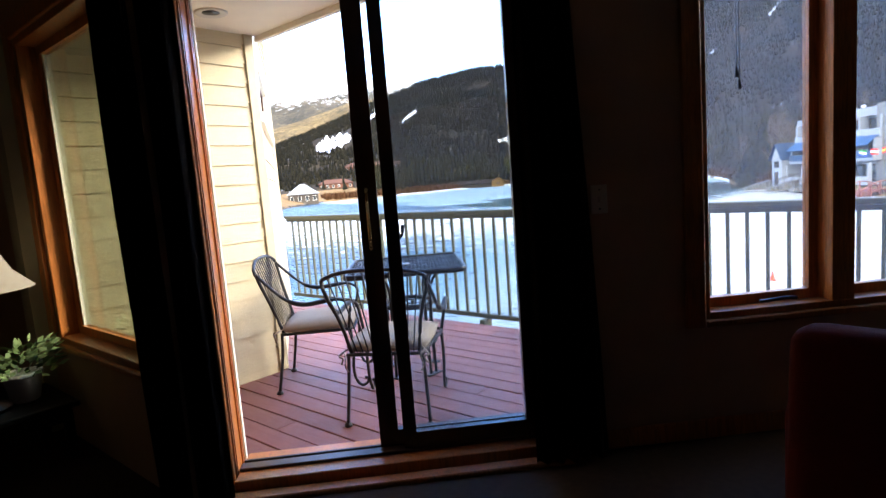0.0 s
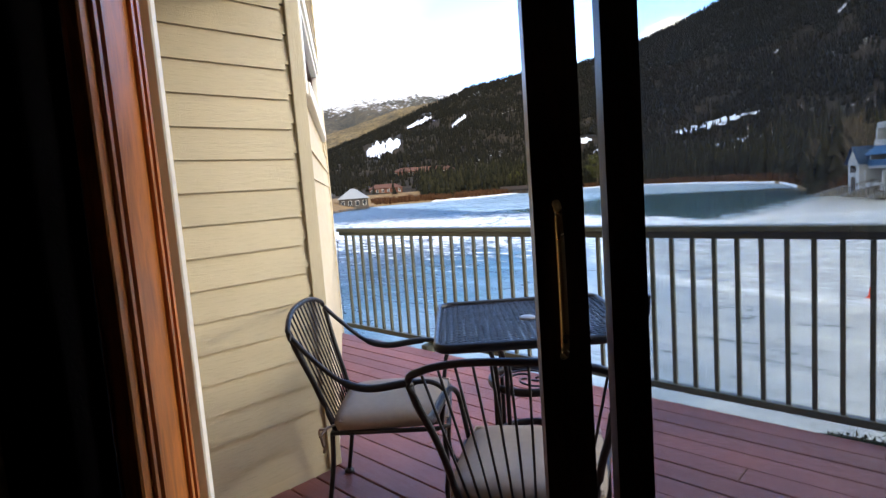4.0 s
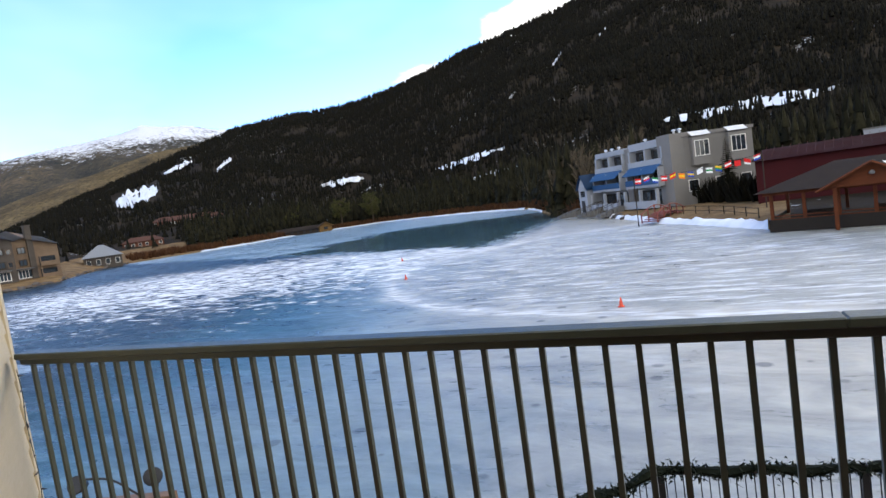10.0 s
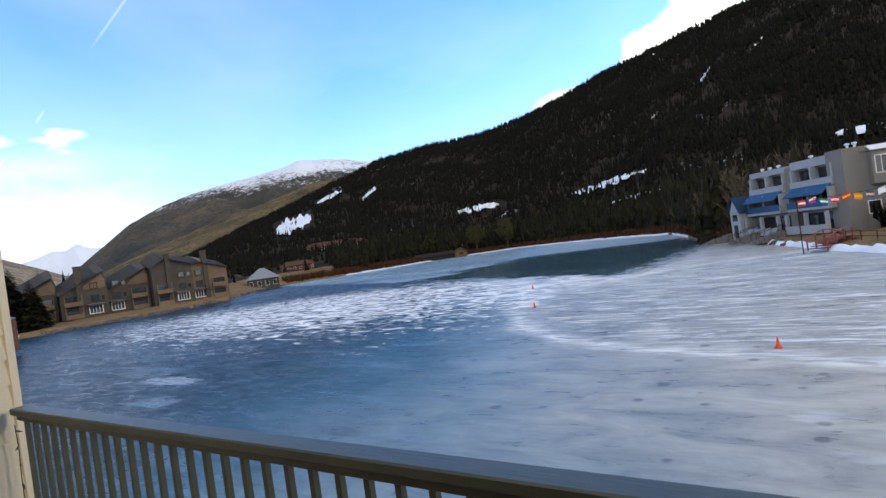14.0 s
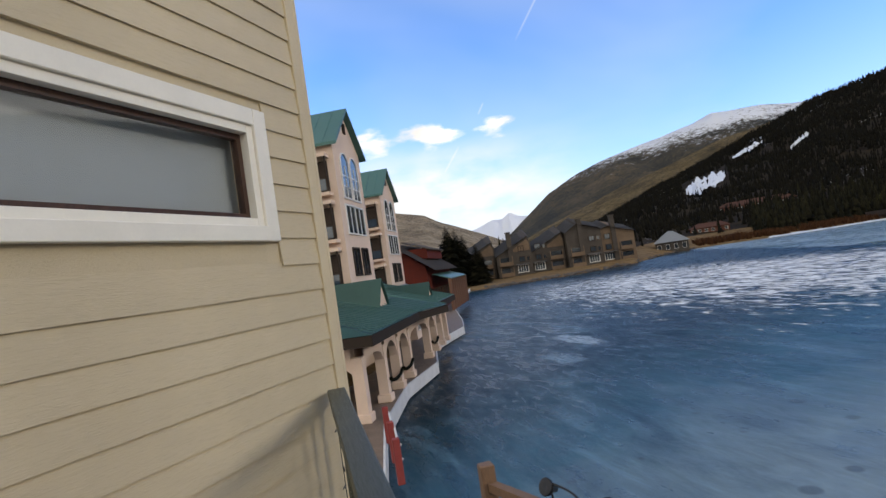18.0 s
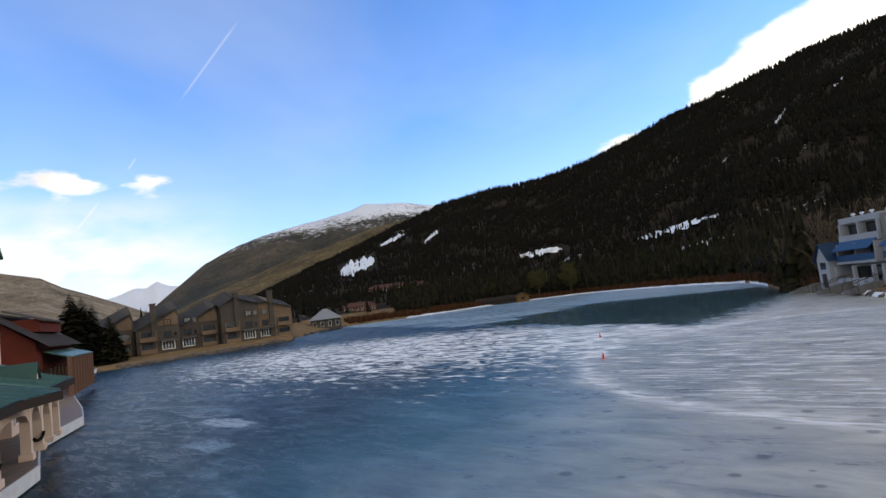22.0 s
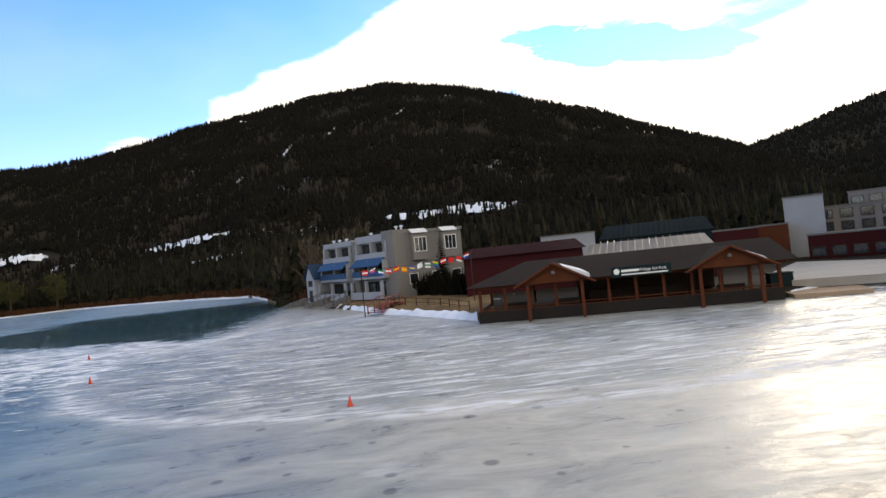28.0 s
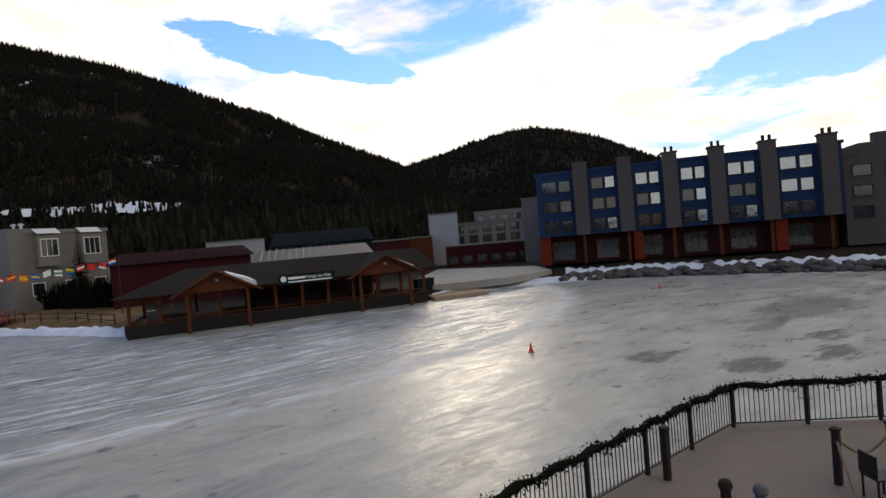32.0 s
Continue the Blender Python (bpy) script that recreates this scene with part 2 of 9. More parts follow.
def tube(bm, pts, radius, sides=8, closed=False, flat=1.0, cap=True):
    """A round bar along a line of points; flat squeezes it across."""
    pts = [Vector(p) for p in pts]
    n = len(pts)
    rings = []
    ref = Vector((0.0, 0.0, 1.0))
    for i, p in enumerate(pts):
        if closed:
            d = pts[(i + 1) % n] - pts[i - 1]
        else:
            d = pts[min(i + 1, n - 1)] - pts[max(i - 1, 0)]
        d.normalize()
        r = ref if abs(d.dot(ref)) < 0.95 else Vector((1.0, 0.0, 0.0))
        u = d.cross(r).normalized()
        v = u.cross(d).normalized()
        rad = radius[i] if isinstance(radius, (list, tuple)) else radius
        rings.append([bm.verts.new(p + rad * (math.cos(a) * u + flat * math.sin(a) * v)) for a in (2 * math.pi * k / sides for k in range(sides))])
    for i in range(n if closed else n - 1):
        a, b = rings[i], rings[(i + 1) % n]
        for k in range(sides):
            bm.faces.new((a[k], a[(k + 1) % sides], b[(k + 1) % sides], b[k]))
    if cap and not closed:
        bm.faces.new(rings[0][::-1])
        bm.faces.new(rings[-1])
    return bm


def smooth_line(pts, steps=6):
    """A rounded line through the points."""
    P = [Vector(p) for p in pts]
    P = [2 * P[0] - P[1]] + P + [2 * P[-1] - P[-2]]
    out = []
    for i in range(1, len(P) - 2):
        for s in range(steps):
            t = s / steps
            a, b, c, d = P[i - 1], P[i], P[i + 1], P[i + 2]
            out.append(0.5 * ((2 * b) + (c - a) * t + (2 * a - 5 * b + 4 * c - d) * t * t + (3 * b - a - 3 * c + d) * t ** 3))
    out.append(P[-2])
    return out


def lathe(bm, profile, sides=20, centre=(0, 0, 0)):
    """A turned shape from (radius, height) pairs."""
    rings = []
    for r, z in profile:
        rings.append([bm.verts.new((centre[0] + r * math.cos(2 * math.pi * k / sides), centre[1] + r * math.sin(2 * math.pi * k / sides), centre[2] + z)) for k in range(sides)])
    for a, b in zip(rings, rings[1:]):
        for k in range(sides):
            bm.faces.new((a[k], a[(k + 1) % sides], b[(k + 1) % sides], b[k]))
    bm.faces.new(rings[0][::-1])
    bm.faces.new(rings[-1])
    return bm


# ---- materials ----
class Mat:
    """A small node-tree writer."""

    def __init__(self, name):
        self.m = bpy.data.materials.new(name)
        self.m.use_nodes = True
        self.nt = self.m.node_tree
        self.b = self.nt.nodes["Principled BSDF"]
        self.tc = self.nt.nodes.new("ShaderNodeTexCoord")

    def node(self, kind, **k):
        nd = self.nt.nodes.new(kind)
        for key, v in k.items():
            nd.inputs[key.replace("_", " ")].default_value = v
        return nd

    def link(self, a, b):
        self.nt.links.new(a, b)

    def noise(self, scale, detail=4.0, rough=0.55, stretch=(1, 1, 1), distort=0.0, turn=0.0):
        mp = self.node("ShaderNodeMapping")
        mp.inputs["Scale"].default_value = stretch
        mp.inputs["Rotation"].default_value = (0, 0, radians(turn))
        self.link(self.tc.outputs["Object"], mp.inputs[0])
        nz = self.node("ShaderNodeTexNoise", Scale=scale, Detail=detail, Roughness=rough, Distortion=distort)
        self.link(mp.outputs[0], nz.inputs["Vector"])
        return nz.outputs["Fac"]

    def ramp(self, fac, stops, mode="LINEAR"):
        r = self.nt.nodes.new("ShaderNodeValToRGB")
        r.color_ramp.interpolation = mode
        el = r.color_ramp.elements
        while len(el) < len(stops):
            el.new(0.5)
        for e, (p, c) in zip(el, stops):
            e.position = p
            e.color = (*c, 1) if len(c) == 3 else c
        self.link(fac, r.inputs[0])
        return r.outputs[0]

    def range(self, fac, a, b, c=0.0, d=1.0):
        r = self.nt.nodes.new("ShaderNodeMapRange")
        for k, v in zip(("From Min", "From Max", "To Min", "To Max"), (a, b, c, d)):
            r.inputs[k].default_value = v
        self.link(fac, r.inputs[0])
        return r.outputs[0]

    def math(self, op, a, b, clamp=False):
        m = self.nt.nodes.new("ShaderNodeMath")
        m.operation, m.use_clamp = op, clamp
        for i, v in enumerate((a, b)):
            if isinstance(v, (int, float)):
                m.inputs[i].default_value = v
            else:
                self.link(v, m.inputs[i])
        return m.outputs[0]

    def mix(self, fac, a, b, mode="MIX"):
        x = self.nt.nodes.new("ShaderNodeMix")
        x.data_type, x.blend_type = "RGBA", mode
        if isinstance(fac, (int, float)):
            x.inputs["Factor"].default_value = fac
        else:
            self.link(fac, x.inputs["Factor"])
        for key, v in (("A", a), ("B", b)):
            if isinstance(v, tuple):
                x.inputs[key].default_value = (*v, 1)
            else:
                self.link(v, x.inputs[key])
        return x.outputs["Result"]

    def bump(self, height, strength=0.3, distance=0.01):
        bp = self.node("ShaderNodeBump", Strength=strength, Distance=distance)
        self.link(height, bp.inputs["Height"])
        self.link(bp.outputs[0], self.b.inputs["Normal"])

    def set(self, colour=None, rough=None, metal=None, spec=None):
        if spec is None and isinstance(rough, float) and rough > 0.85:
            spec = 0.06
        for key, v in (("Base Color", colour), ("Roughness", rough), ("Metallic", metal), ("Specular IOR Level", spec)):
            if v is None:
                continue
            if isinstance(v, tuple):
                self.b.inputs[key].default_value = (*v, 1)
            elif isinstance(v, (int, float)):
                self.b.inputs[key].default_value = v
            else:
                self.link(v, self.b.inputs[key])
        return self.m

    def object_random(self):
        return self.nt.nodes.new("ShaderNodeObjectInfo").outputs["Random"]

    def island_random(self):
        return self.nt.nodes.new("ShaderNodeNewGeometry").outputs["Random Per Island"]


def plain(name, colour, rough=0.6, metal=0.0, vary=0.12, scale=6.0, bump=0.0, spec=None):
    """A surface with soft stains and fine grain."""
    if spec is None and rough >= 0.8:
        spec = 0.15
    k = Mat(name)
    lo = tuple(c * (1 - vary) for c in colour)
    hi = tuple(min(1, c * (1 + vary)) for c in colour)
    f = k.noise(scale, 6)
    col = k.ramp(f, [(0.3, lo), (0.7, hi)])
    g = k.noise(scale * 14, 3)
    col = k.mix(0.25, col, k.ramp(g, [(0.3, lo), (0.7, hi)]))
    if bump:
        k.bump(g, bump, 0.004)
    return k.set(col, k.range(f, 0.3, 0.7, max(0, rough - 0.08), min(1, rough + 0.08)), metal, spec)


def painted_wood(name, colour, vary=0.1, along=(1, 14, 14), rough=0.6, per_piece=0.08, bump=0.6):
    """Paint on rough-sawn boards: long grain in relief, worn streaks, tone by piece."""
    k = Mat(name)
    grain = k.noise(9, 8, 0.65, along, 1.2)
    blot = k.noise(1.6, 4)
    lo = tuple(c * (1 - vary) for c in colour)
    hi = tuple(min(1, c * (1 + vary * 0.7)) for c in colour)
    col = k.ramp(blot, [(0.3, lo), (0.7, hi)])
    col = k.mix(k.range(grain, 0.52, 0.75, 0, 0.5), col, tuple(c * 0.66 for c in colour))
    rnd = k.object_random()
    col = k.mix(1.0, col, k.ramp(rnd, [(0, (1 - per_piece,) * 3), (1, (1, 1, 1))]), "MULTIPLY")
    k.bump(grain, bump, 0.004)
    return k.set(col, k.range(grain, 0.3, 0.7, rough - 0.08, rough + 0.12))


M = {}
M["siding"] = painted_wood("siding_paint", (0.50, 0.435, 0.285), along=(1, 18, 18))
M["siding_plain"] = painted_wood("siding_paint_slant", (0.54, 0.445, 0.285), along=(1, 18, 18))
M["trim"] = painted_wood("trim_paint", (0.47, 0.41, 0.27), along=(14, 14, 1))
M["white"] = plain("white_paint", (0.72, 0.68, 0.58), 0.5, vary=0.06)
M["deck"] = painted_wood("deck_stain", (0.235, 0.075, 0.055), vary=0.25, along=(1, 16, 16), rough=0.5, per_piece=0.3)
M["rail"] = painted_wood("rail_paint", (0.055, 0.062, 0.040), vary=0.2, along=(1, 16, 16), rough=0.42, per_piece=0.1, bump=0.2)
M["iron"] = plain("wrought_iron", (0.018, 0.018, 0.02), 0.38, 0.6, 0.2, 30, 0.2)
M["inner_wall"] = plain("inner_plaster", (0.50, 0.31, 0.20), 0.8, vary=0.08, bump=0.15)
M["carpet"] = plain("carpet", (0.05, 0.034, 0.027), 0.95, vary=0.3, scale=30, bump=0.5)
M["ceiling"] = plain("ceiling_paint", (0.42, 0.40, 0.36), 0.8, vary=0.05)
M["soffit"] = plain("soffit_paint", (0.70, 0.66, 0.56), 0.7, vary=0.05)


def wood(name, colour, along=(10, 10, 1), rough=0.35):
    k = Mat(name)
    g = k.noise(5, 8, 0.6, along, 1.5)
    lo, hi = tuple(c * 0.55 for c in colour), tuple(min(1, c * 1.25) for c in colour)
    col = k.ramp(g, [(0.3, lo), (0.55, colour), (0.75, hi)])
    k.bump(g, 0.12, 0.003)
    return k.set(col, k.range(g, 0.3, 0.7, rough - 0.06, rough + 0.1))


M["door_wood"] = wood("varnished_pine", (0.50, 0.165, 0.036))
M["door_dark"] = wood("dark_varnish", (0.055, 0.024, 0.013))
M["glass"] = None


def make_glass(name, tint=(1, 1, 1), rough=0.0, milkiness=0.0):
    k = Mat(name)
    nt = k.nt
    nt.nodes.remove(k.b)
    out = nt.nodes["Material Output"]
    tr = k.node("ShaderNodeBsdfTransparent", Color=(*tint, 1))
    gl = k.node("ShaderNodeBsdfGlossy", Roughness=rough)
    lw = k.node("ShaderNodeLayerWeight", Blend=0.5)
    mx = k.node("ShaderNodeMixShader")
    k.link(k.math("ADD", k.math("MULTIPLY", k.math("POWER", lw.outputs["Facing"], 5.0), 0.9), 0.035, True), mx.inputs[0])
    k.link(tr.outputs[0], mx.inputs[1])
    k.link(gl.outputs[0], mx.inputs[2])
    # noise-varied translucent layer that lays a pale veil over the view
    if milkiness:
        film = k.node("ShaderNodeBsdfTranslucent", Color=(0.80, 0.80, 0.80, 1))
        dm = k.node("ShaderNodeMixShader")
        k.link(k.range(k.noise(7, 5, 0.6), 0.3, 0.7, milkiness * 0.75, milkiness * 1.25), dm.inputs[0])
        k.link(mx.outputs[0], dm.inputs[1])
        k.link(film.outputs[0], dm.inputs[2])
        mx = dm
    k.link(mx.outputs[0], out.inputs["Surface"])
    return k.m


M["glass"] = make_glass("window_glass", (0.94, 0.96, 0.97))
M["milky_glass"] = make_glass("milky_window_glass", (0.80, 0.82, 0.83), 0.0, 0.04)
M["milky_pane"] = make_glass("milky_door_glass", (0.80, 0.81, 0.80), 0.0, 0.010)


def dark_pane(name, colour=(0.02, 0.025, 0.03), rough=0.05):
    return plain(name, colour, rough, 0.0, 0.3, 3.0, spec=0.8)


M["pane"] = dark_pane("far_pane")

# ---- land: one ground sheet out to the horizon, lake ice, mountains ----
ICE_Z = -4.8
CX, CY, EYE_Z = -2.0, 5.0, 1.5
SHORE = [(-180, 14), (-110, 14), (-95, 16), (-90, 24), (-84, 32), (-81.3, 42), (-78, 58), (-76.3, 85), (-75.4, 118), (-74.3, 146), (-73.4, 158), (-71.2, 155), (-63, 166), (-57.6, 188), (-55.5, 225), (-53, 268), (-50.5, 282), (-46, 288), (-41, 310), (-37, 345), (-28.6, 360),
         (-14.2, 208), (-11.6, 130), (-6, 96), (-2.3, 76), (4, 62), (8, 55), (35.2, 57), (38.2, 61), (48, 66), (58, 65), (74, 63), (90, 62), (110, 40), (140, 14), (180, 14)]
MAIN = [(-90, 0.2), (-72, 0.2), (-66, 0.8), (-60, 2.4), (-53, 4.9), (-47, 7.2), (-41, 9.2), (-36, 10.2), (-30.3, 10.7), (-26, 11.6), (-18.3, 14.0), (-12.6, 15.3), (-7.5, 16.5),
        (1, 17.5), (8.5, 16.4), (13.7, 15.0), (18.5, 13.2), (21, 12.5), (26, 10.1), (30, 8.5), (33.3, 6.9), (36, 4.9), (38, 3.6), (42, 2.4), (50, 1.4), (70, 0.8), (90, 0.2)]


def tab(t, az):
    a = np.array(t, float)
    return np.interp(az, a[:, 0], a[:, 1])


def ridge_r(az):
    return np.interp(az, [-90, -70, -41, 0, 38, 50, 90], [900, 1300, 1100, 760, 640, 560, 500])


def fbm(x, y, seed=0.0):
    """Cheap smooth unevenness from a few crossed waves."""
    x, y = np.asarray(x, float), np.asarray(y, float)
    out = np.zeros(np.broadcast(x, y).shape)
    for k in range(7):
        f = 0.0065 * 1.75 ** k
        a = 2.4 * k + seed
        out += np.sin(f * (x * math.cos(a) + y * math.sin(a)) * 6 + 1.7 * k + seed + 1.3 * np.sin(f * 2.1 * (y * math.cos(a) - x * math.sin(a)))) / 1.6 ** k
    return out / 2.2


def land_z(az, r):
    """Height of the ground at an azimuth (degrees from the view out, clockwise) and distance."""
    rs, rr = tab(SHORE, az), ridge_r(az)
    rf = np.maximum(rs + 40, 235.0)
    top = EYE_Z + rr * np.tan(np.radians(tab(MAIN, az)))
    x, y = CX + r * np.sin(np.radians(az)), CY + r * np.cos(np.radians(az))
    bank = np.interp(r - rs, [-3, -0.6, 0.4, 2.5, 6, 25], [-6.0, -5.2, -4.72, -4.25, -3.95, -3.8])
    bank = bank + np.clip((r - rs - 2) / 8, 0, 1) * 0.25 * fbm(x * 9, y * 9, 2.0)
    # the meadow shore climbs gently behind the west bank
    bank = bank + np.interp(az, [-75, -62, -55, -40, -34], [0, 0.25, 1, 1, 0]) * np.clip(r - rs - 4, 0, 110) * 0.062
    s = np.clip((r - rf) / (rr - rf), 0, 1)
    up = (top + 3.8) * s ** 1.22
    up = up + np.clip(s * 4, 0, 1) * np.clip((1.02 - s) * 6, 0, 1) * 9 * fbm(x, y, 5.0)
    back = np.where(r > rr, -(r - rr) * 0.28, 0.0)
    return np.maximum(bank + up + back, -6.0)


def xy_at(az, r):
    return CX + r * math.sin(math.radians(az)), CY + r * math.cos(math.radians(az))


# snow lying in the open: runs, clearings and the banks
def ground_material():
    k = Mat("ground")
    big = k.noise(0.018, 6, 0.6)
    fine = k.noise(0.6, 8, 0.65)
    mid = k.noise(0.12, 6, 0.6)
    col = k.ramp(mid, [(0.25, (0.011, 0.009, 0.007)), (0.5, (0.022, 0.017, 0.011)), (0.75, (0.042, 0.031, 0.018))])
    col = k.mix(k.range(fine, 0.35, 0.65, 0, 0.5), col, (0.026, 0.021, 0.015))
    snow = k.math("ADD", k.math("MULTIPLY", big, 0.75), k.math("MULTIPLY", fine, 0.55))
    col = k.mix(k.range(snow, 0.79, 0.83), col, (0.55, 0.57, 0.60))
    k.bump(fine, 0.5, 0.3)
    return k.set(col, 0.92)


def snow_material():
    k = Mat("snow")
    a = k.noise(0.35, 7, 0.6)
    b = k.noise(5, 5)
    col = k.ramp(a, [(0.3, (0.50, 0.54, 0.60)), (0.6, (0.68, 0.70, 0.72))])
    k.bump(b, 0.4, 0.05)
    return k.set(col, 0.75)


M["ground"] = ground_material()
M["snow"] = snow_material()
M["dry_grass"] = None


def grass_material():
    k = Mat("dry_grass")
    a = k.noise(0.25, 8, 0.65)
    b = k.noise(3, 6, 0.65)
    col = k.ramp(a, [(0.3, (0.07, 0.045, 0.022)), (0.5, (0.155, 0.10, 0.048)), (0.72, (0.23, 0.16, 0.08))])
    col = k.mix(k.range(b, 0.4, 0.7, 0, 0.6), col, (0.13, 0.085, 0.04))
    k.bump(b, 0.6, 0.1)
    return k.set(col, 0.95)


M["dry_grass"] = grass_material()


def build_ground():
    azs = np.concatenate([np.arange(-180, -92, 4.0), np.arange(-92, 92, 0.5), np.arange(92, 181, 4.0)])
    steps = np.array([-3, -0.6, 0.4, 1.2, 2.5, 4, 6, 9, 14, 20, 30, 45, 60, 80, 105, 130, 160, 190, 225, 260, 300, 340, 380, 430, 480, 530, 590, 650, 710, 780, 860, 950, 1050, 1200, 1500, 2200, 4600.0])
    A, S = np.meshgrid(azs, steps, indexing="ij")
    Rr = tab(SHORE, A) + S
    Z = land_z(A, Rr)
    Z = np.where(S > 1400, np.minimum(Z, -6), Z)
    X, Y = CX + Rr * np.sin(np.radians(A)), CY + Rr * np.cos(np.radians(A))
    n, m = A.shape
    verts = np.stack([X, Y, Z], -1).reshape(-1, 3)
    faces = [(i * m + j, i * m + j + 1, (i + 1) * m + j + 1, (i + 1) * m + j) for i in range(n - 1) for j in range(m - 1)]
    me = bpy.data.meshes.new("ground")
    me.from_pydata(verts.tolist(), [], faces)
    me.materials.append(M["ground"])
    me.materials.append(M["dry_grass"])
    idx = np.zeros(len(faces), int)
    for q, (i, j) in enumerate((i, j) for i in range(n - 1) for j in range(m - 1)):
        if steps[j] < (30 if azs[i] > -25 else 60) and azs[i] < 9:
            idx[q] = 1
    me.polygons.foreach_set("material_index", idx)
    me.polygons.foreach_set("use_smooth", [True] * len(faces))
    me.update()
    tagged(new("ground", me), "brown wooded valley floor and steep forested mountainside with patches of snow", "ground", kind="structure")


build_ground()


HILLS = {}


def mountain(name, table, dist, base, material, label, rough_amp=0.02, depth=900):
    """A far ridge: its crest at that distance, a slope towards the valley and one behind."""
    az0, az1 = table[0][0], table[-1][0]
    azs = np.arange(az0, az1 + 0.01, 0.25)
    fr = np.array([0.0, 0.12, 0.25, 0.4, 0.55, 0.7, 0.82, 0.92, 1.0, 1.15])
    A, F = np.meshgrid(azs, fr, indexing="ij")
    rr = dist
    top = EYE_Z + rr * np.tan(np.radians(tab(table, A)))
    R = rr - depth * (1 - F)
    X, Y = CX + R * np.sin(np.radians(A)), CY + R * np.cos(np.radians(A))
    H = base + (top - base) * np.clip(F, 0, 1) ** 1.3
    gul = fbm(X * 0.5, Y * 0.5, 1.0) * (top - base) * rough_amp
    H = H + gul * np.clip((1.0 - F) * 5, 0.15, 1)
    H = np.where(F > 1, base + (top - base) * 0.8, H)
    HILLS[name] = (azs, fr, H, rr, depth)
    n, m = A.shape
    verts = np.stack([X, Y, H], -1).reshape(-1, 3)
    faces = [(i * m + j, i * m + j + 1, (i + 1) * m + j + 1, (i + 1) * m + j) for i in range(n - 1) for j in range(m - 1)]
    me = mesh_from(name, verts.tolist(), faces, material)
    me.polygons.foreach_set("use_smooth", [True] * len(faces))
    return tagged(new(name, me), label, "mountain", kind="structure")


def mountain_material(name, low, high, snow_from, snow_to, scale=0.004, shade=(0.05, 0.06, 0.07)):
    k = Mat(name)
    a = k.noise(scale, 8, 0.65)
    b = k.noise(scale * 9, 8, 0.7)
    col = k.ramp(a, [(0.35, shade), (0.5, low), (0.7, high)])
    col = k.mix(k.range(b, 0.42, 0.60, 0, 0.75), col, shade)
    col = k.mix(k.range(k.noise(scale * 30, 6, 0.7), 0.5, 0.62, 0, 0.5), col, high)
    k.bump(b, 0.9, 25.0)
    sep = k.node("ShaderNodeSeparateXYZ")
    k.link(k.tc.outputs["Object"], sep.inputs[0])
    h = k.math("ADD", k.range(sep.outputs[2], snow_from, snow_to, 0, 1), k.math("MULTIPLY", b, 1.3))
    h = k.math("ADD", h, k.math("MULTIPLY", a, 0.9))
    col = k.mix(k.range(h, 1.62, 1.85), col, (0.72, 0.74, 0.78))
    return k.set(col, 0.95)


M["far_mountain"] = mountain_material("far_mountain_slope", (0.075, 0.064, 0.046), (0.165, 0.125, 0.075), 230, 640, 0.005, (0.028, 0.034, 0.034))
# rocky hill: sunlight put into the pale tans, shadow into the dark tone
M["rock_hill"] = mountain_material("sunlit_rocky_slope", (0.36, 0.27, 0.175), (0.66, 0.55, 0.41), 700, 1500, 0.014, (0.13, 0.11, 0.08))
M["snow_peak"] = mountain_material("snowy_peak_slope", (0.16, 0.17, 0.19), (0.3, 0.3, 0.31), -300, 150)
M["dark_hill"] = mountain_material("wooded_hill_slope", (0.030, 0.028, 0.018), (0.055, 0.048, 0.03), 3000, 6000, 0.01, (0.018, 0.018, 0.013))

mountain("mountain_far", [(-74, 0.3), (-70, 1.6), (-67, 4.0), (-64.3, 6.1), (-61.5, 7.4), (-59, 8.3), (-56, 8.9), (-53.5, 9.4), (-50.5, 9.9), (-48.8, 10.5), (-47.5, 10.4), (-45, 10.2), (-41, 9.5), (-36, 8), (-30, 6)],
         3300, -5, M["far_mountain"], "high brown mountain with a snow-dusted rounded summit", 0.05, 1700)
M["tan_ridge"] = mountain_material("golden_grass_ridge", (0.16, 0.115, 0.055), (0.31, 0.225, 0.11), 3000, 6000, 0.012, (0.045, 0.040, 0.026))
mountain("ridge_tan", [(-72, 0.6), (-68, 1.6), (-65, 2.9), (-60, 4.6), (-57.5, 5.5), (-53, 6.7), (-48.5, 8.0), (-44, 8.7), (-40, 8.6), (-35, 6)], 2000, -5, M["tan_ridge"], "golden grassy ridge below the high mountain", 0.04, 900)
mountain("hill_rocky", [(-98, 3.5), (-92, 5.5), (-86, 6.9), (-82.5, 7.2), (-79.8, 6.5), (-77, 5.9), (-75.5, 5.0), (-74, 4.4), (-71, 3.0), (-67, 1)], 1500, -5, M["rock_hill"], "sunlit tan rocky hillside with boulders", 0.07, 900)
mountain("peak_snowy", [(-78, 2.0), (-74, 3.2), (-71.5, 3.9), (-70.2, 4.4), (-69.3, 4.3), (-68.4, 4.85), (-67.5, 4.4), (-66.5, 4.3), (-62, 2.5)], 4300, -5, M["snow_peak"], "distant snow-covered mountain peak", 0.05, 1500)
mountain("hill_right", [(26, 4), (30, 6), (34, 7.1), (38, 8.0), (41, 8.9), (44.5, 9.6), (47, 9.65), (49.5, 9.2), (53, 8.1), (57.6, 5.8), (62, 4), (70, 3), (80, 2.5)], 1700, -5, M["dark_hill"], "rounded dark wooded hill", 0.05, 1000)


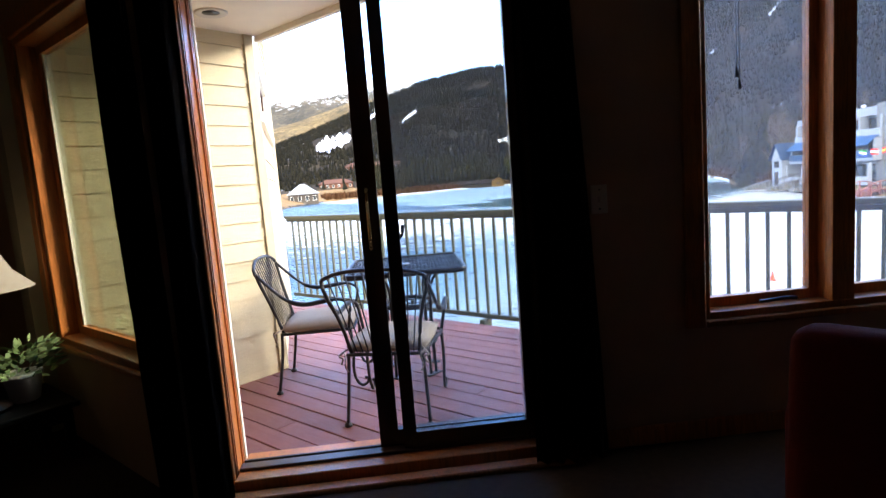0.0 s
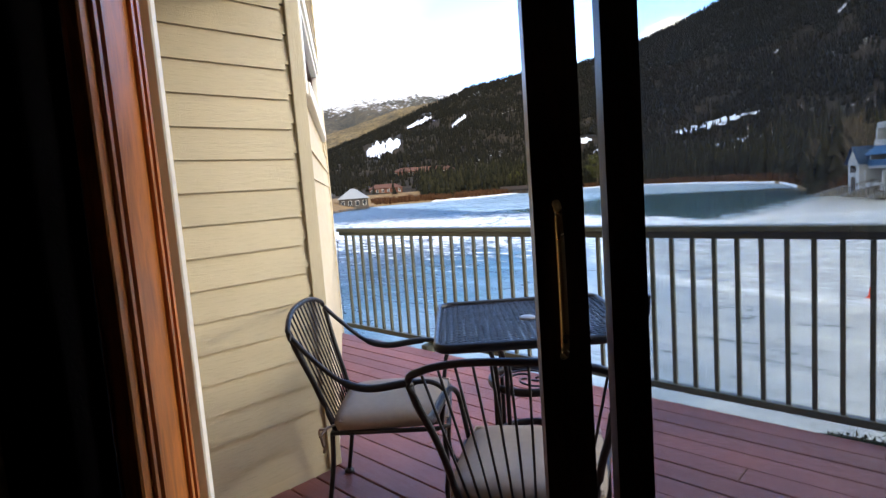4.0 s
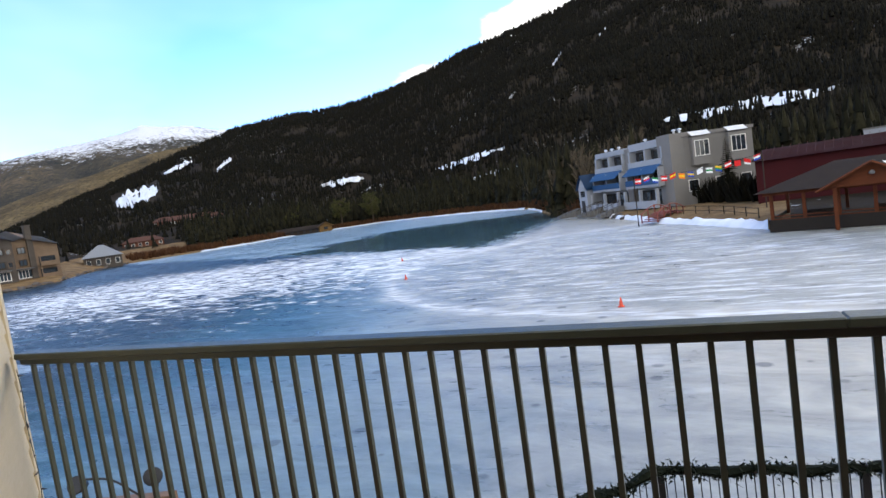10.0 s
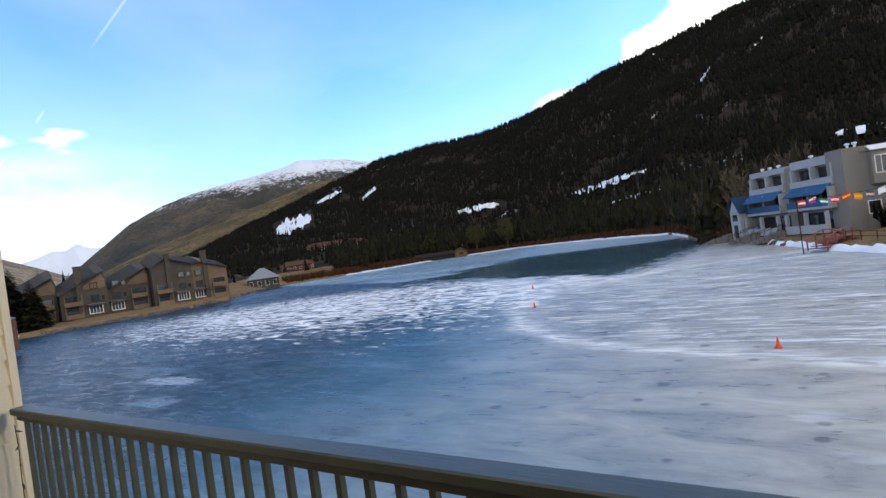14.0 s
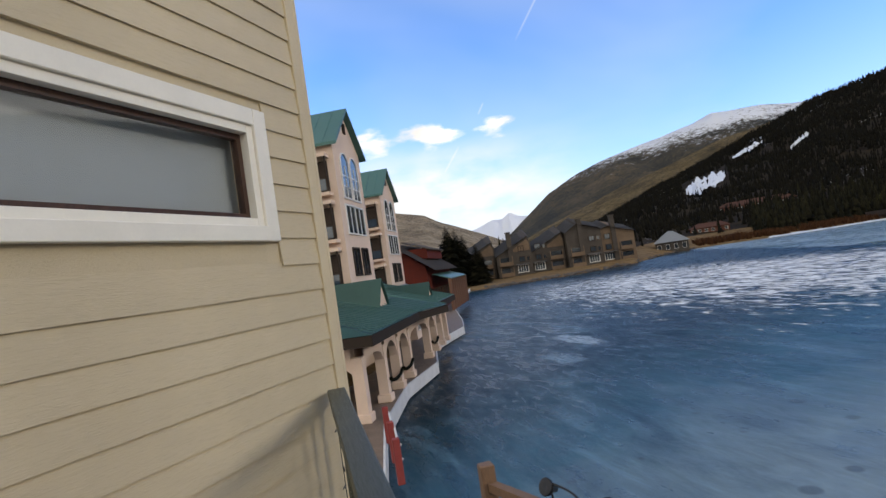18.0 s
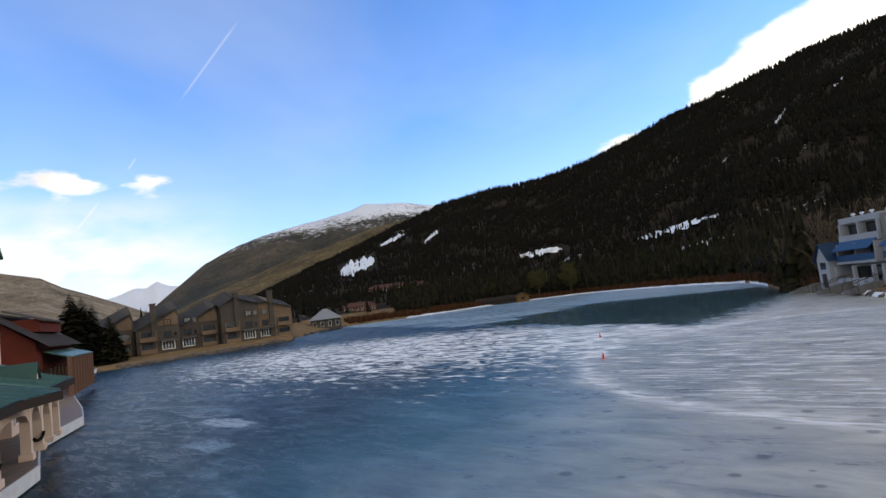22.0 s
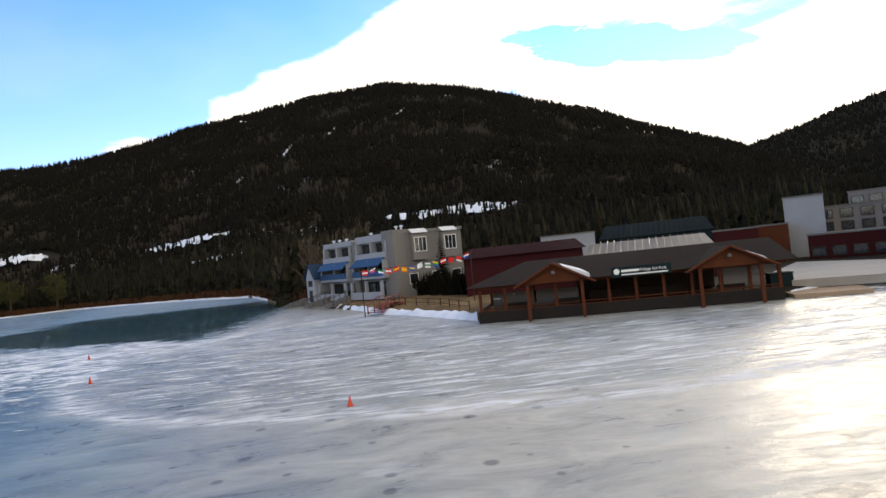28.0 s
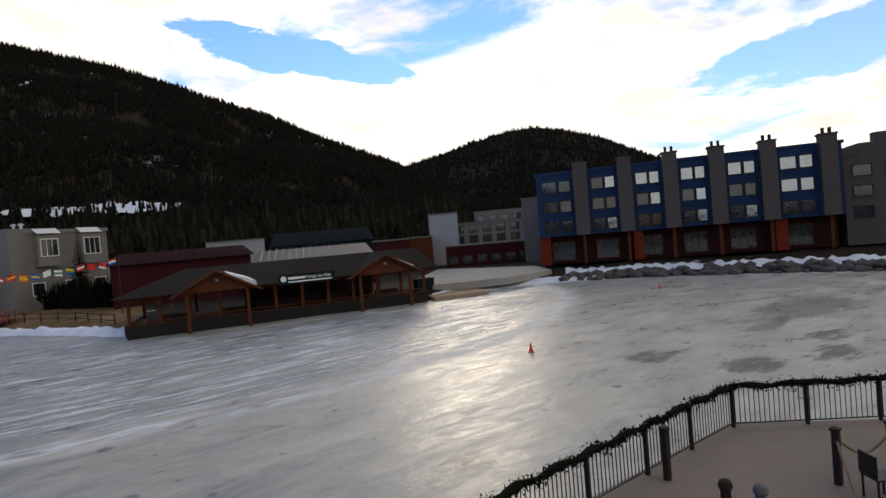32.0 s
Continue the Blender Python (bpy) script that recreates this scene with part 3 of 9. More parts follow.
# ---- lake ice ----
def ice_material():
    k = Mat("lake_ice")
    sep = k.node("ShaderNodeSeparateXYZ")
    k.link(k.tc.outputs["Object"], sep.inputs[0])
    x, y = sep.outputs[0], sep.outputs[1]
    cloudy = k.noise(0.05, 7, 0.6, distort=0.8)
    wind = k.noise(0.6, 7, 0.60, (0.5, 1.5, 1), 1.4, turn=-28)
    thin = k.noise(1.3, 5, 0.6, (0.35, 1.8, 1), 0.8, turn=-14)
    scratch = k.noise(1.1, 9, 0.75, (0.26, 2.0, 1), 0.6, turn=10)
    # clear dark blue ice to the west, grey frosted ice to the east; by the boardwalk the colour also darkens for
    # reflected shade
    east = k.math("ADD", k.math("ADD", k.math("MULTIPLY", x, 0.046), k.math("MULTIPLY", y, 0.022)), k.math("ADD", k.math("MULTIPLY", cloudy, 0.9), 0.02))
    base = k.ramp(k.range(east, -0.6, 1.05), [(0.0, (0.002, 0.014, 0.022)), (0.30, (0.026, 0.078, 0.106)), (0.52, (0.165, 0.215, 0.235)), (0.66, (0.27, 0.285, 0.275)), (1.0, (0.385, 0.368, 0.318))])
    # dark teal sheet towards the far shore, with a ragged edge; its colour also paints in the mirrored mountain
    edge = k.math("ADD", k.math("ADD", y, k.math("MULTIPLY", x, 0.5)), k.math("MULTIPLY", k.math("SUBTRACT", k.noise(0.09, 6, 0.65), 0.5), 22.0))
    teal = k.math("MULTIPLY", k.range(edge, 60.5, 63.0), k.range(x, -22.0, -29.0))
    ragged = k.math("MULTIPLY", k.math("SUBTRACT", k.noise(0.05, 6, 0.65, (0.6, 1.4, 1)), 0.5), 40.0)
    far = teal
    teal = k.math("MULTIPLY", teal, k.math("MULTIPLY", k.range(k.math("ADD", x, ragged), -90.0, -80.0), k.range(k.math("ADD", y, ragged), 176.0, 160.0)))
    pale = k.ramp(k.noise(0.05, 7, 0.65, (0.5, 1.8, 1), 0.8, turn=25), [(0.35, (0.10, 0.165, 0.19)), (0.6, (0.30, 0.37, 0.40))])
    base = k.mix(k.math("MULTIPLY", far, 0.8), base, pale)
    tealc = k.ramp(k.noise(0.03, 5, 0.6, (0.5, 1.6, 1), 0.6, turn=30), [(0.35, (0.014, 0.044, 0.052)), (0.65, (0.055, 0.112, 0.125))])
    base = k.mix(teal, base, tealc)
    # wind-drifted snow in streaks, thickest in the middle of the lake
    dx, dy = k.math("SUBTRACT", x, -66.0), k.math("SUBTRACT", y, 66.0)
    d = k.math("ADD", k.math("POWER", k.math("MULTIPLY", dx, 1 / 66), 2.0), k.math("POWER", k.math("MULTIPLY", dy, 1 / 34), 2.0))
    field = k.range(d, 0.15, 1.9, 0.140, -0.10)
    s = k.math("ADD", k.math("ADD", k.math("MULTIPLY", wind, 0.62), k.math("MULTIPLY", thin, 0.38)), field)
    snow = k.math("MULTIPLY", k.range(s, 0.60, 0.66), k.range(teal, 0, 1, 1, 0.1))
    # the swept skating oval with a snow rim
    ex, ey = k.math("SUBTRACT", x, 8.0), k.math("SUBTRACT", y, 57.0)
    warp = k.math("MULTIPLY", k.math("SUBTRACT", k.noise(0.12, 4), 0.5), 0.14)
    e = k.math("ADD", k.math("POWER", k.math("MULTIPLY", ex, 1 / 36), 2.0), k.math("POWER", k.math("MULTIPLY", ey, 1 / 27.5), 2.0))
    e = k.math("ADD", k.math("SQRT", e, 0.0), warp)
    rim = k.math("SUBTRACT", 1.0, k.math("MULTIPLY", k.math("ABSOLUTE", k.math("SUBTRACT", e, 1.03), 0.0), 20.0), True)
    rimn = k.math("MULTIPLY", rim, k.range(thin, 0.41, 0.57))
    inside = k.range(e, 1.0, 0.94)
    snow = k.math("MULTIPLY", snow, k.range(inside, 0, 1, 1, 0.2))
    lines = k.math("MULTIPLY", inside, k.range(scratch, 0.515, 0.575, 0, 0.80))
    snow = k.math("MAXIMUM", k.math("MAXIMUM", snow, k.math("MULTIPLY", rimn, 0.85)), lines)
    veins = k.noise(0.22, 6, 0.7, (0.4, 1.3, 1), 2.0, turn=35)
    col = k.mix(k.range(veins, 0.52, 0.74, 0, 0.26), base, (0.18, 0.27, 0.34))
    # old bore holes, each of its own size
    vor = k.node("ShaderNodeTexVoronoi", Scale=0.36)
    vor.voronoi_dimensions = "2D"
    k.link(k.tc.outputs["Object"], vor.inputs["Vector"])
    vc = k.node("ShaderNodeSeparateColor")
    k.link(vor.outputs["Color"], vc.inputs[0])
    spot = k.math("SUBTRACT", vor.outputs["Distance"], k.math("MULTIPLY", k.math("SUBTRACT", vc.outputs[0], 0.34), 0.115))
    spot = k.math("ADD", spot, k.math("MULTIPLY", k.math("SUBTRACT", k.noise(3.0, 4), 0.5), 0.05))
    col = k.mix(k.range(spot, 0.0, 0.04, 0.62, 0.0), col, (0.045, 0.055, 0.065))
    # dark thawed patches and pale refrozen ones
    rag = k.math("MULTIPLY", k.math("SUBTRACT", k.noise(1.1, 7, 0.7, (0.6, 1.4, 1)), 0.5), 6.0)
    for px, py, rx, ry, tint, much in ((21.1, 20.4, 1.4, 1.0, (0.06, 0.056, 0.048), 0.9), (7.5, 17.7, 0.8, 0.7, (0.08, 0.085, 0.085), 0.6), (22.0, 16.2, 1.5, 1.0, (0.06, 0.056, 0.048), 0.9), (25.5, 14.3, 1.6, 0.9, (0.06, 0.056, 0.048), 0.9),
                                       (29.3, 15.8, 1.5, 0.8, (0.06, 0.056, 0.048), 0.8), (37.3, 19.9, 5.0, 2.2, (0.11, 0.11, 0.105), 0.7), (30.5, 19.3, 2.4, 0.7, (0.11, 0.11, 0.105), 0.7), (-3.4, 23.4, 0.8, 0.5, (0.45, 0.46, 0.45), 0.5), (-2.2, 20.5, 0.8, 0.35, (0.45, 0.46, 0.45), 0.5), (-41.7, 24.3, 3.2, 0.9, (0.38, 0.46, 0.52), 0.6), (-35.4, 20.2, 2.2, 0.9, (0.22, 0.32, 0.40), 0.5), (-21.6, 19.8, 3.5, 1.6, (0.10, 0.15, 0.19), 0.4)):
        q = k.math("ADD", k.math("POWER", k.math("MULTIPLY", k.math("SUBTRACT", x, px), 1 / rx), 2.0), k.math("POWER", k.math("MULTIPLY", k.math("SUBTRACT", y, py), 1 / ry), 2.0))
        col = k.mix(k.range(k.math("ADD", q, rag), 0.5, 1.4, much, 0.0), col, tint)
    col = k.mix(k.math("MULTIPLY", inside, 0.75), col, k.ramp(cloudy, [(0.35, (0.175, 0.205, 0.205)), (0.65, (0.30, 0.305, 0.285))]))
    # polished curves where skaters turn at the far end of the oval
    turn = k.math("MULTIPLY", inside, k.range(k.math("ADD", x, k.math("MULTIPLY", ragged, 0.15)), 27.0, 33.0))
    col = k.mix(k.math("MULTIPLY", turn, 0.55), col, (0.075, 0.082, 0.082))
    arcs = k.math("MULTIPLY", k.range(k.math("SINE", k.math("MULTIPLY", e, 130.0), 0.0), 0.35, 0.95), k.range(thin, 0.40, 0.58))
    snow = k.math("MAXIMUM", snow, k.math("MULTIPLY", k.math("MULTIPLY", turn, arcs), 0.42))
    # pale wind wisps frozen into the clear western ice
    wisp = k.noise(0.16, 9, 0.72, (0.35, 1.5, 1), 2.2, turn=-35)
    west = k.range(east, 0.45, 0.0)
    col = k.mix(k.math("MULTIPLY", west, k.range(wisp, 0.54, 0.72, 0, 0.45)), col, (0.24, 0.40, 0.50))
    col = k.mix(k.math("MULTIPLY", west, k.range(wisp, 0.48, 0.36, 0, 0.55)), col, (0.003, 0.020, 0.034))
    mott = k.noise(0.4, 9, 0.68, (0.7, 1.5, 1), 0.6, turn=8)
    col = k.mix(1.0, col, k.ramp(mott, [(0.3, (0.52, 0.54, 0.56)), (0.7, (1.28, 1.27, 1.25))]), "MULTIPLY")
    col = k.mix(snow, col, (0.68, 0.70, 0.71))
    clear = k.math("MAXIMUM", teal, k.range(east, 0.1, -0.35))
    rough = k.math("ADD", k.range(k.math("ADD", k.math("MULTIPLY", mott, 0.5), k.math("MULTIPLY", k.noise(1.7, 8, 0.7, (0.4, 1.6, 1), 0.8, turn=10), 0.5)), 0.36, 0.64, 0.20, 0.56), k.math("MULTIPLY", snow, 0.45), True)
    rough = k.math("SUBTRACT", rough, k.math("ADD", k.math("MULTIPLY", clear, 0.06), k.math("MULTIPLY", teal, 0.20)), True)
    hgt = k.math("ADD", k.math("MULTIPLY", wind, 0.5), k.math("ADD", k.math("MULTIPLY", snow, 0.8), k.math("MULTIPLY", k.noise(2.5, 6, 0.7), 0.45)))
    hgt = k.math("ADD", hgt, k.math("MULTIPLY", mott, 0.9))
    hgt = k.math("MULTIPLY", hgt, k.range(teal, 0.0, 1.0, 1.0, 0.12))
    k.bump(hgt, 0.36, 0.10)
    return k.set(col, rough, spec=k.range(clear, 0.0, 1.0, 0.20, 0.05))


M["ice"] = ice_material()


def build_ice():
    azs = list(np.arange(-180, 180, 1.0))
    bm = bmesh.new()
    c = bm.verts.new((CX, CY, ICE_Z))
    ring = []
    for a in azs:
        x, y = xy_at(a, float(tab(SHORE, a)) + 1.0)
        ring.append(bm.verts.new((x, y, ICE_Z)))
    for i in range(len(ring)):
        bm.faces.new((c, ring[(i + 1) % len(ring)], ring[i]))
    ob = link_mesh("water", bm, M["ice"])
    tagged(ob, "frozen lake with blue ice, drifted snow streaks and a swept skating oval", "lake ice", kind="structure")


build_ice()

# ---- balcony, door wall and the room behind ----
SX = -3.54                      # face of the siding beside the deck
CORNER = (-3.54, 3.305)         # its outer corner
FAR_END = (-6.165, 5.195)         # far end of the slanting window wall
RAIL_Y, RAIL_Z = 5.15, 1.055
DOOR_L = (-1.993, 1.983)          # inner corner where the door wall starts
S2 = math.sqrt(0.5)

DOOR_M = Matrix(((S2, -S2, 0, DOOR_L[0]), (S2, S2, 0, DOOR_L[1]), (0, 0, 1, 0), (0, 0, 0, 1)))   # x along, y outwards


def wall_part(name, bm, material, m, parent=None, **tags):
    bm.transform(m)
    ob = part(name, bm, material, parent)
    if tags:
        tagged(ob, **tags)
    return ob


def boards_on(parent, m, length, z0, z1, step=0.148, material=None, holes=(), thick=0.022, lap=0.02, notch=False):
    """Lap siding on a wall: each board is a wedge, split round the openings. x along the wall, y out of it."""
    k = int(round((z1 - z0) / step))
    cache = {}
    for i in range(k):
        za, zb = z0 + i * step, min(z0 + (i + 1) * step + lap, z1)
        spans = [(0.0, length)]
        for hx0, hx1, hz0, hz1 in holes:
            if zb > hz0 + 0.01 and za < hz1 - 0.01:
                spans = [q for a, b in spans for q in ((a, min(b, hx0)), (max(a, hx1), b)) if q[1] - q[0] > 0.02]
        for a, b in spans:
            key = (round(b - a, 3), round(zb - za, 3))
            if key not in cache:
                bm = bmesh.new()
                L, h = key
                n = max(1, int(L / 0.5))
                prof = [(0.0, 0.0), (thick, 0.0), (thick * 0.35, h), (0.0, h)]
                rings = []
                cut = 0.022 if notch and L > 0.5 else 0.0
                for j in range(n + 1):
                    rings.append([bm.verts.new((min(L * j / n, L - cut), y, z + (0.0015 * math.sin(j * 2.3) if z == 0 else 0))) for y, z in prof])
                if cut:
                    # the lower corner is left open beside the trim
                    for xx in (L - cut + 0.0005, L):
                        rings.append([bm.verts.new((xx, y * 0.9 if z == 0 else y, z if z else 0.026)) for y, z in prof])
                for r0, r1 in zip(rings, rings[1:]):
                    for q in range(4):
                        bm.faces.new((r0[q], r0[(q + 1) % 4], r1[(q + 1) % 4], r1[q]))
                bm.faces.new(rings[0][::-1])
                bm.faces.new(rings[-1])
                me = bpy.data.meshes.new("siding_board")
                bmesh.ops.recalc_face_normals(bm, faces=bm.faces)
                bm.to_mesh(me)
                bm.free()
                me.materials.append(material)
                cache[key] = me
            data_part("siding_board", cache[key], parent, m @ Matrix.Translation((a, 0, za)))


def frame_m(a, b):
    """Axes of a wall from plan point a to b: x along, y to the left of it, z up."""
    d = (Vector(b) - Vector(a)).normalized()
    return Matrix(((d.x, -d.y, 0, a[0]), (d.y, d.x, 0, a[1]), (0, 0, 1, 0), (0, 0, 0, 1)))


# wall beside the deck
side = empty("wall_side", kind="structure", label="tan painted lap-sided wall beside the deck", category="wall")
part("wall_core", box(SX - 0.16, SX, 1.75, CORNER[1] - 0.02, -5.6, 3.6), M["siding"], side)
SIDE_M = Matrix(((0, 1, 0, SX), (1, 0, 0, 1.98), (0, 0, 1, 0), (0, 0, 0, 1)))    # x along +y, y out to +x
boards_on(side, SIDE_M, CORNER[1] - 0.055 - 1.98, -0.09, 3.5, step=0.1387, material=M["siding"], notch=True)
bm = box(SX, SX + 0.03, CORNER[1] - 0.055, CORNER[1] + 0.018, 0.0, 3.6, 0.003)
part("corner_board", bm, M["trim"], side)

# slanting wall with the window
slant = empty("wall_slant", kind="structure", label="tan lap-sided slanting wall with a white-framed window", category="wall")
SL = math.dist(CORNER, FAR_END)
SM = frame_m(FAR_END, CORNER)
W0, W1, WZ0, WZ1 = 0.528, 2.97, 1.995, 2.539         # rough opening
for x0, x1, z0, z1 in ((0.0, W0, -5.6, 3.6), (W1, SL - 0.02, -5.6, 3.6), (W0, W1, -5.6, WZ0), (W0, W1, WZ1, 3.6)):
    wall_part("wall_core", box(x0, x1, -0.16, 0.0, z0, z1), M["siding_plain"], SM, slant)
boards_on(slant, SM @ Matrix.Translation((0.085, 0, 0)), SL - 0.112, -0.636, 3.5, 0.1512, M["siding_plain"], ((W0 - 0.185, W1 + 0.005, WZ0 - 0.075, WZ1 + 0.085),))
wall_part("corner_board", box(0.0, 0.085, 0.0, 0.03, -3.0, 3.6, 0.003), M["siding_plain"], SM, slant)
wall_part("corner_board", box(-0.03, -0.001, -0.12, 0.03, -3.0, 3.6, 0.003), M["siding_plain"], SM, slant)


def window_unit(name, m, x0, x1, z0, z1, frame_mat, depth=0.10, casing=0.10, sill=True, label="", mull=(), sash=0.035, inner=None):
    """A window in the hole x0..x1, z0..z1 of a wall: casing, jambs, sash, panes. y out of the wall."""
    top = empty(name, kind="structure", label=label, category="window")
    for nm, b in (("casing", (x0 - casing, x0, 0.0, 0.03, z0 - casing * 0.8, z1 + casing * 0.9)), ("casing", (x1, x1 + casing, 0.0, 0.03, z0 - casing * 0.8, z1 + casing * 0.9)),
                  ("casing", (x0, x1, 0.0, 0.03, z1, z1 + casing * 0.9)), ("window_sill", (x0, x1, 0.0, 0.045, z0 - casing * 0.8, z0))):
        wall_part(nm, box(*b, 0.004), frame_mat, m, top)
    j = 0.045
    for b in ((x0, x0 + j, -depth, 0.012, z0, z1), (x1 - j, x1, -depth, 0.012, z0, z1), (x0 + j, x1 - j, -depth, 0.012, z1 - j, z1), (x0 + j, x1 - j, -depth, 0.012, z0, z0 + j)):
        wall_part("window_frame", box(*b, 0.002), frame_mat, m, top)
    edges = [x0 + j] + list(mull) + [x1 - j]
    for a, b in zip(edges, edges[1:]):
        y0, y1 = -depth * 0.75, -depth * 0.35
        bm = bmesh.new()
        for q in ((a, a + sash, y0, y1, z0 + j, z1 - j), (b - sash, b, y0, y1, z0 + j, z1 - j), (a + sash, b - sash, y0, y1, z0 + j, z0 + j + sash), (a + sash, b - sash, y0, y1, z1 - j - sash, z1 - j)):
            add_box(bm, *q)
        sash_ob = wall_part("sash", bm, inner or frame_mat, m, top)
        g = wall_part("pane", box(a + sash, b - sash, (y0 + y1) / 2 - 0.003, (y0 + y1) / 2 + 0.003, z0 + j + sash, z1 - j - sash), M["glass"], m, sash_ob)
        g.visible_shadow = False
    return top


window_unit("window_1", SM, W0, W1, WZ0, WZ1, M["white"], label="wide white-framed window with closed blinds", inner=M["door_dark"], sash=0.03)
# blind behind the glass and the dark room behind it
blind = empty("window_blind", label="closed pale grey slatted window blind", category="blind")
M["blind"] = plain("blind_slat", (0.44, 0.45, 0.44), 0.6, vary=0.05)
bm = box_m((W1 - W0 - 0.02, 0.03, 0.004), Matrix.Identity(4))
slat_me = bpy.data.meshes.new("slat")
bm.to_mesh(slat_me)
bm.free()
slat_me.materials.append(M["blind"])
for i in range(23):
    data_part("slat", slat_me, blind, SM @ pose((W0 + W1) / 2, -0.14, WZ0 + 0.03 + i * 0.0232, 74))
wall_part("head_rail", box(W0 + 0.01, W1 - 0.01, -0.165, -0.12, WZ1 - 0.05, WZ1 - 0.015, 0.003), M["blind"], SM, blind)
wall_part("wall_backing", box(W0 - 0.2, W1 + 0.2, -0.9, -0.88, WZ0 - 0.3, WZ1 + 0.3), M["inner_wall"], SM, None, kind="structure", label="dim inner wall behind the blind", category="wall")

# soffit of the deck above, with its recessed lamp
so = tagged(part("ceiling_soffit", prism(bmesh.new(), [(SX + 0.002, 1.98), (-1.9, 2.2), (-0.75, 3.35), (SX + 0.002, 3.35)], 2.50, 2.62), M["soffit"]), "cream painted soffit under the deck above", "soffit", kind="structure")
fa = empty("trim", kind="structure", label="cream painted fascia board of the deck above", category="trim")
part("fascia_board", box(SX + 0.002, -0.3, 3.351, 3.395, 2.46, 2.95, 0.004), M["soffit"], fa)
rl = empty("recessed_light", pose(-3.18, 2.83, 2.50), label="round recessed ceiling lamp, unlit, in the soffit", category="lamp")
part("trim_ring", lathe(bmesh.new(), [(0.055, -0.002), (0.09, -0.012), (0.10, -0.006), (0.10, 0.0), (0.055, 0.0)], 24), plain("lamp_trim", (0.5, 0.48, 0.44), 0.4), rl, smooth=True)
part("lamp_bowl", lathe(bmesh.new(), [(0.0535, -0.004), (0.05, 0.0), (0.045, 0.06), (0.02, 0.07)], 24), plain("lamp_bowl", (0.05, 0.05, 0.05), 0.5), rl, smooth=True)

# ---- deck boards ----
deck = empty("floor_deck", kind="structure", label="red-stained wooden deck boards", category="deck")
part("joist_bed", prism(bmesh.new(), [(-3.54, 2.0), (-2.24, 2.0), (0.66, 4.9), (-5.55, 4.9), (-3.54, 3.38)], -0.30, -0.045), plain("joist_wood", (0.09, 0.05, 0.035), 0.8), deck)


def deck_span(y):
    """Left and right end of a deck board at y."""
    left = SX + 0.03 if y < CORNER[1] else CORNER[0] - (y - CORNER[1]) * (CORNER[0] - FAR_END[0]) / (FAR_END[1] - CORNER[1]) - 0.10
    right = DOOR_L[0] + (y - DOOR_L[1]) - 0.36
    return left, max(right, -2.1)


y, wd = 5.0, 0.142
row = 0
while y - wd > 1.95:
    x0, x1 = deck_span(y - wd / 2)
    cuts = [x0]
    joint = [-1.45, -2.6, -0.6, -3.3, -1.9][row % 5]
    if x0 + 0.4 < joint < x1 - 0.4:
        cuts.append(joint)
    cuts.append(x1)
    for a, b in zip(cuts, cuts[1:]):
        h = 0.003 * math.sin(row * 1.9)
        bm = box(a + 0.002, b - 0.002, y - wd + 0.006, y, -0.042, 0.0 + h * 0.5, 0.004)
        part("deck_board", bm, M["deck"], deck)
    y -= wd
    row += 1
part("rim_board", box(-5.68, 0.75, 5.002, 5.04, -0.30, -0.012, 0.003), M["deck"], deck)

# ---- railing ----
rail = empty("balcony_railing", label="dark green painted wooden balcony railing with square balusters", category="railing")
RX0, RX1 = -5.95, 1.08
part("top_rail", box(RX0, -1.6165, RAIL_Y - 0.05, RAIL_Y + 0.05, RAIL_Z - 0.038, RAIL_Z, 0.006), M["rail"], rail)
part("top_rail", box(-1.616, RX1, RAIL_Y - 0.05, RAIL_Y + 0.05, RAIL_Z - 0.038, RAIL_Z, 0.006), M["rail"], rail)
part("rail_apron", box(RX0, RX1, RAIL_Y - 0.02, RAIL_Y + 0.02, RAIL_Z - 0.076, RAIL_Z - 0.039, 0.004), M["rail"], rail)
part("bottom_rail", box(RX0, RX1, RAIL_Y - 0.025, RAIL_Y + 0.025, 0.025, 0.068, 0.004), M["rail"], rail)
bm = box(-0.0115, 0.0115, -0.0115, 0.0115, 0.069, RAIL_Z - 0.077)
bal = bpy.data.meshes.new("baluster")
bm.to_mesh(bal)
bm.free()
bal.materials.append(M["rail"])
BSTEP = 0.1235
for i in range(58):
    x = -5.856 + i * BSTEP
    if x < RX1 - 0.03:
        data_part("baluster", bal, rail, pose(x, RAIL_Y, 0))
for x in (-4.7, -2.9, -1.1, 0.6):
    part("rail_bracket", box(x - 0.03, x + 0.03, 5.041, RAIL_Y + 0.02, -0.06, 0.024, 0.006), M["rail"], rail)

# ---- door wall ----
DOOR0, DOOR1, SILL_Z, HEAD_Z = -0.018, 1.375, 0.14, 2.36
RW0, RW1, RWZ0, RWZ1 = 2.115, 3.75, 0.648, 2.25
TH = 0.30
dw = empty("wall_door", kind="structure", label="brown plastered wall with the sliding door", category="wall")
bm = bmesh.new()
for x0, x1, z0, z1 in ((-0.16, DOOR0, -0.3, 2.8), (DOOR0, DOOR1, -0.3, SILL_Z - 0.03), (DOOR0, DOOR1, HEAD_Z, 2.8), (DOOR1 + 0.07, RW0, -0.3, 2.8), (RW0, RW1, -0.3, RWZ0), (RW0, RW1, RWZ1, 2.8), (RW1, 4.6, -0.3, 2.8)):
    add_box(bm, x0, x1, 0.0, TH - 0.03, z0, z1)
add_box(bm, DOOR1, DOOR1 + 0.07, 0.0, 0.155, -0.3, 2.8)
wall_part("wall_core", bm, M["inner_wall"], DOOR_M, dw)
bm = bmesh.new()
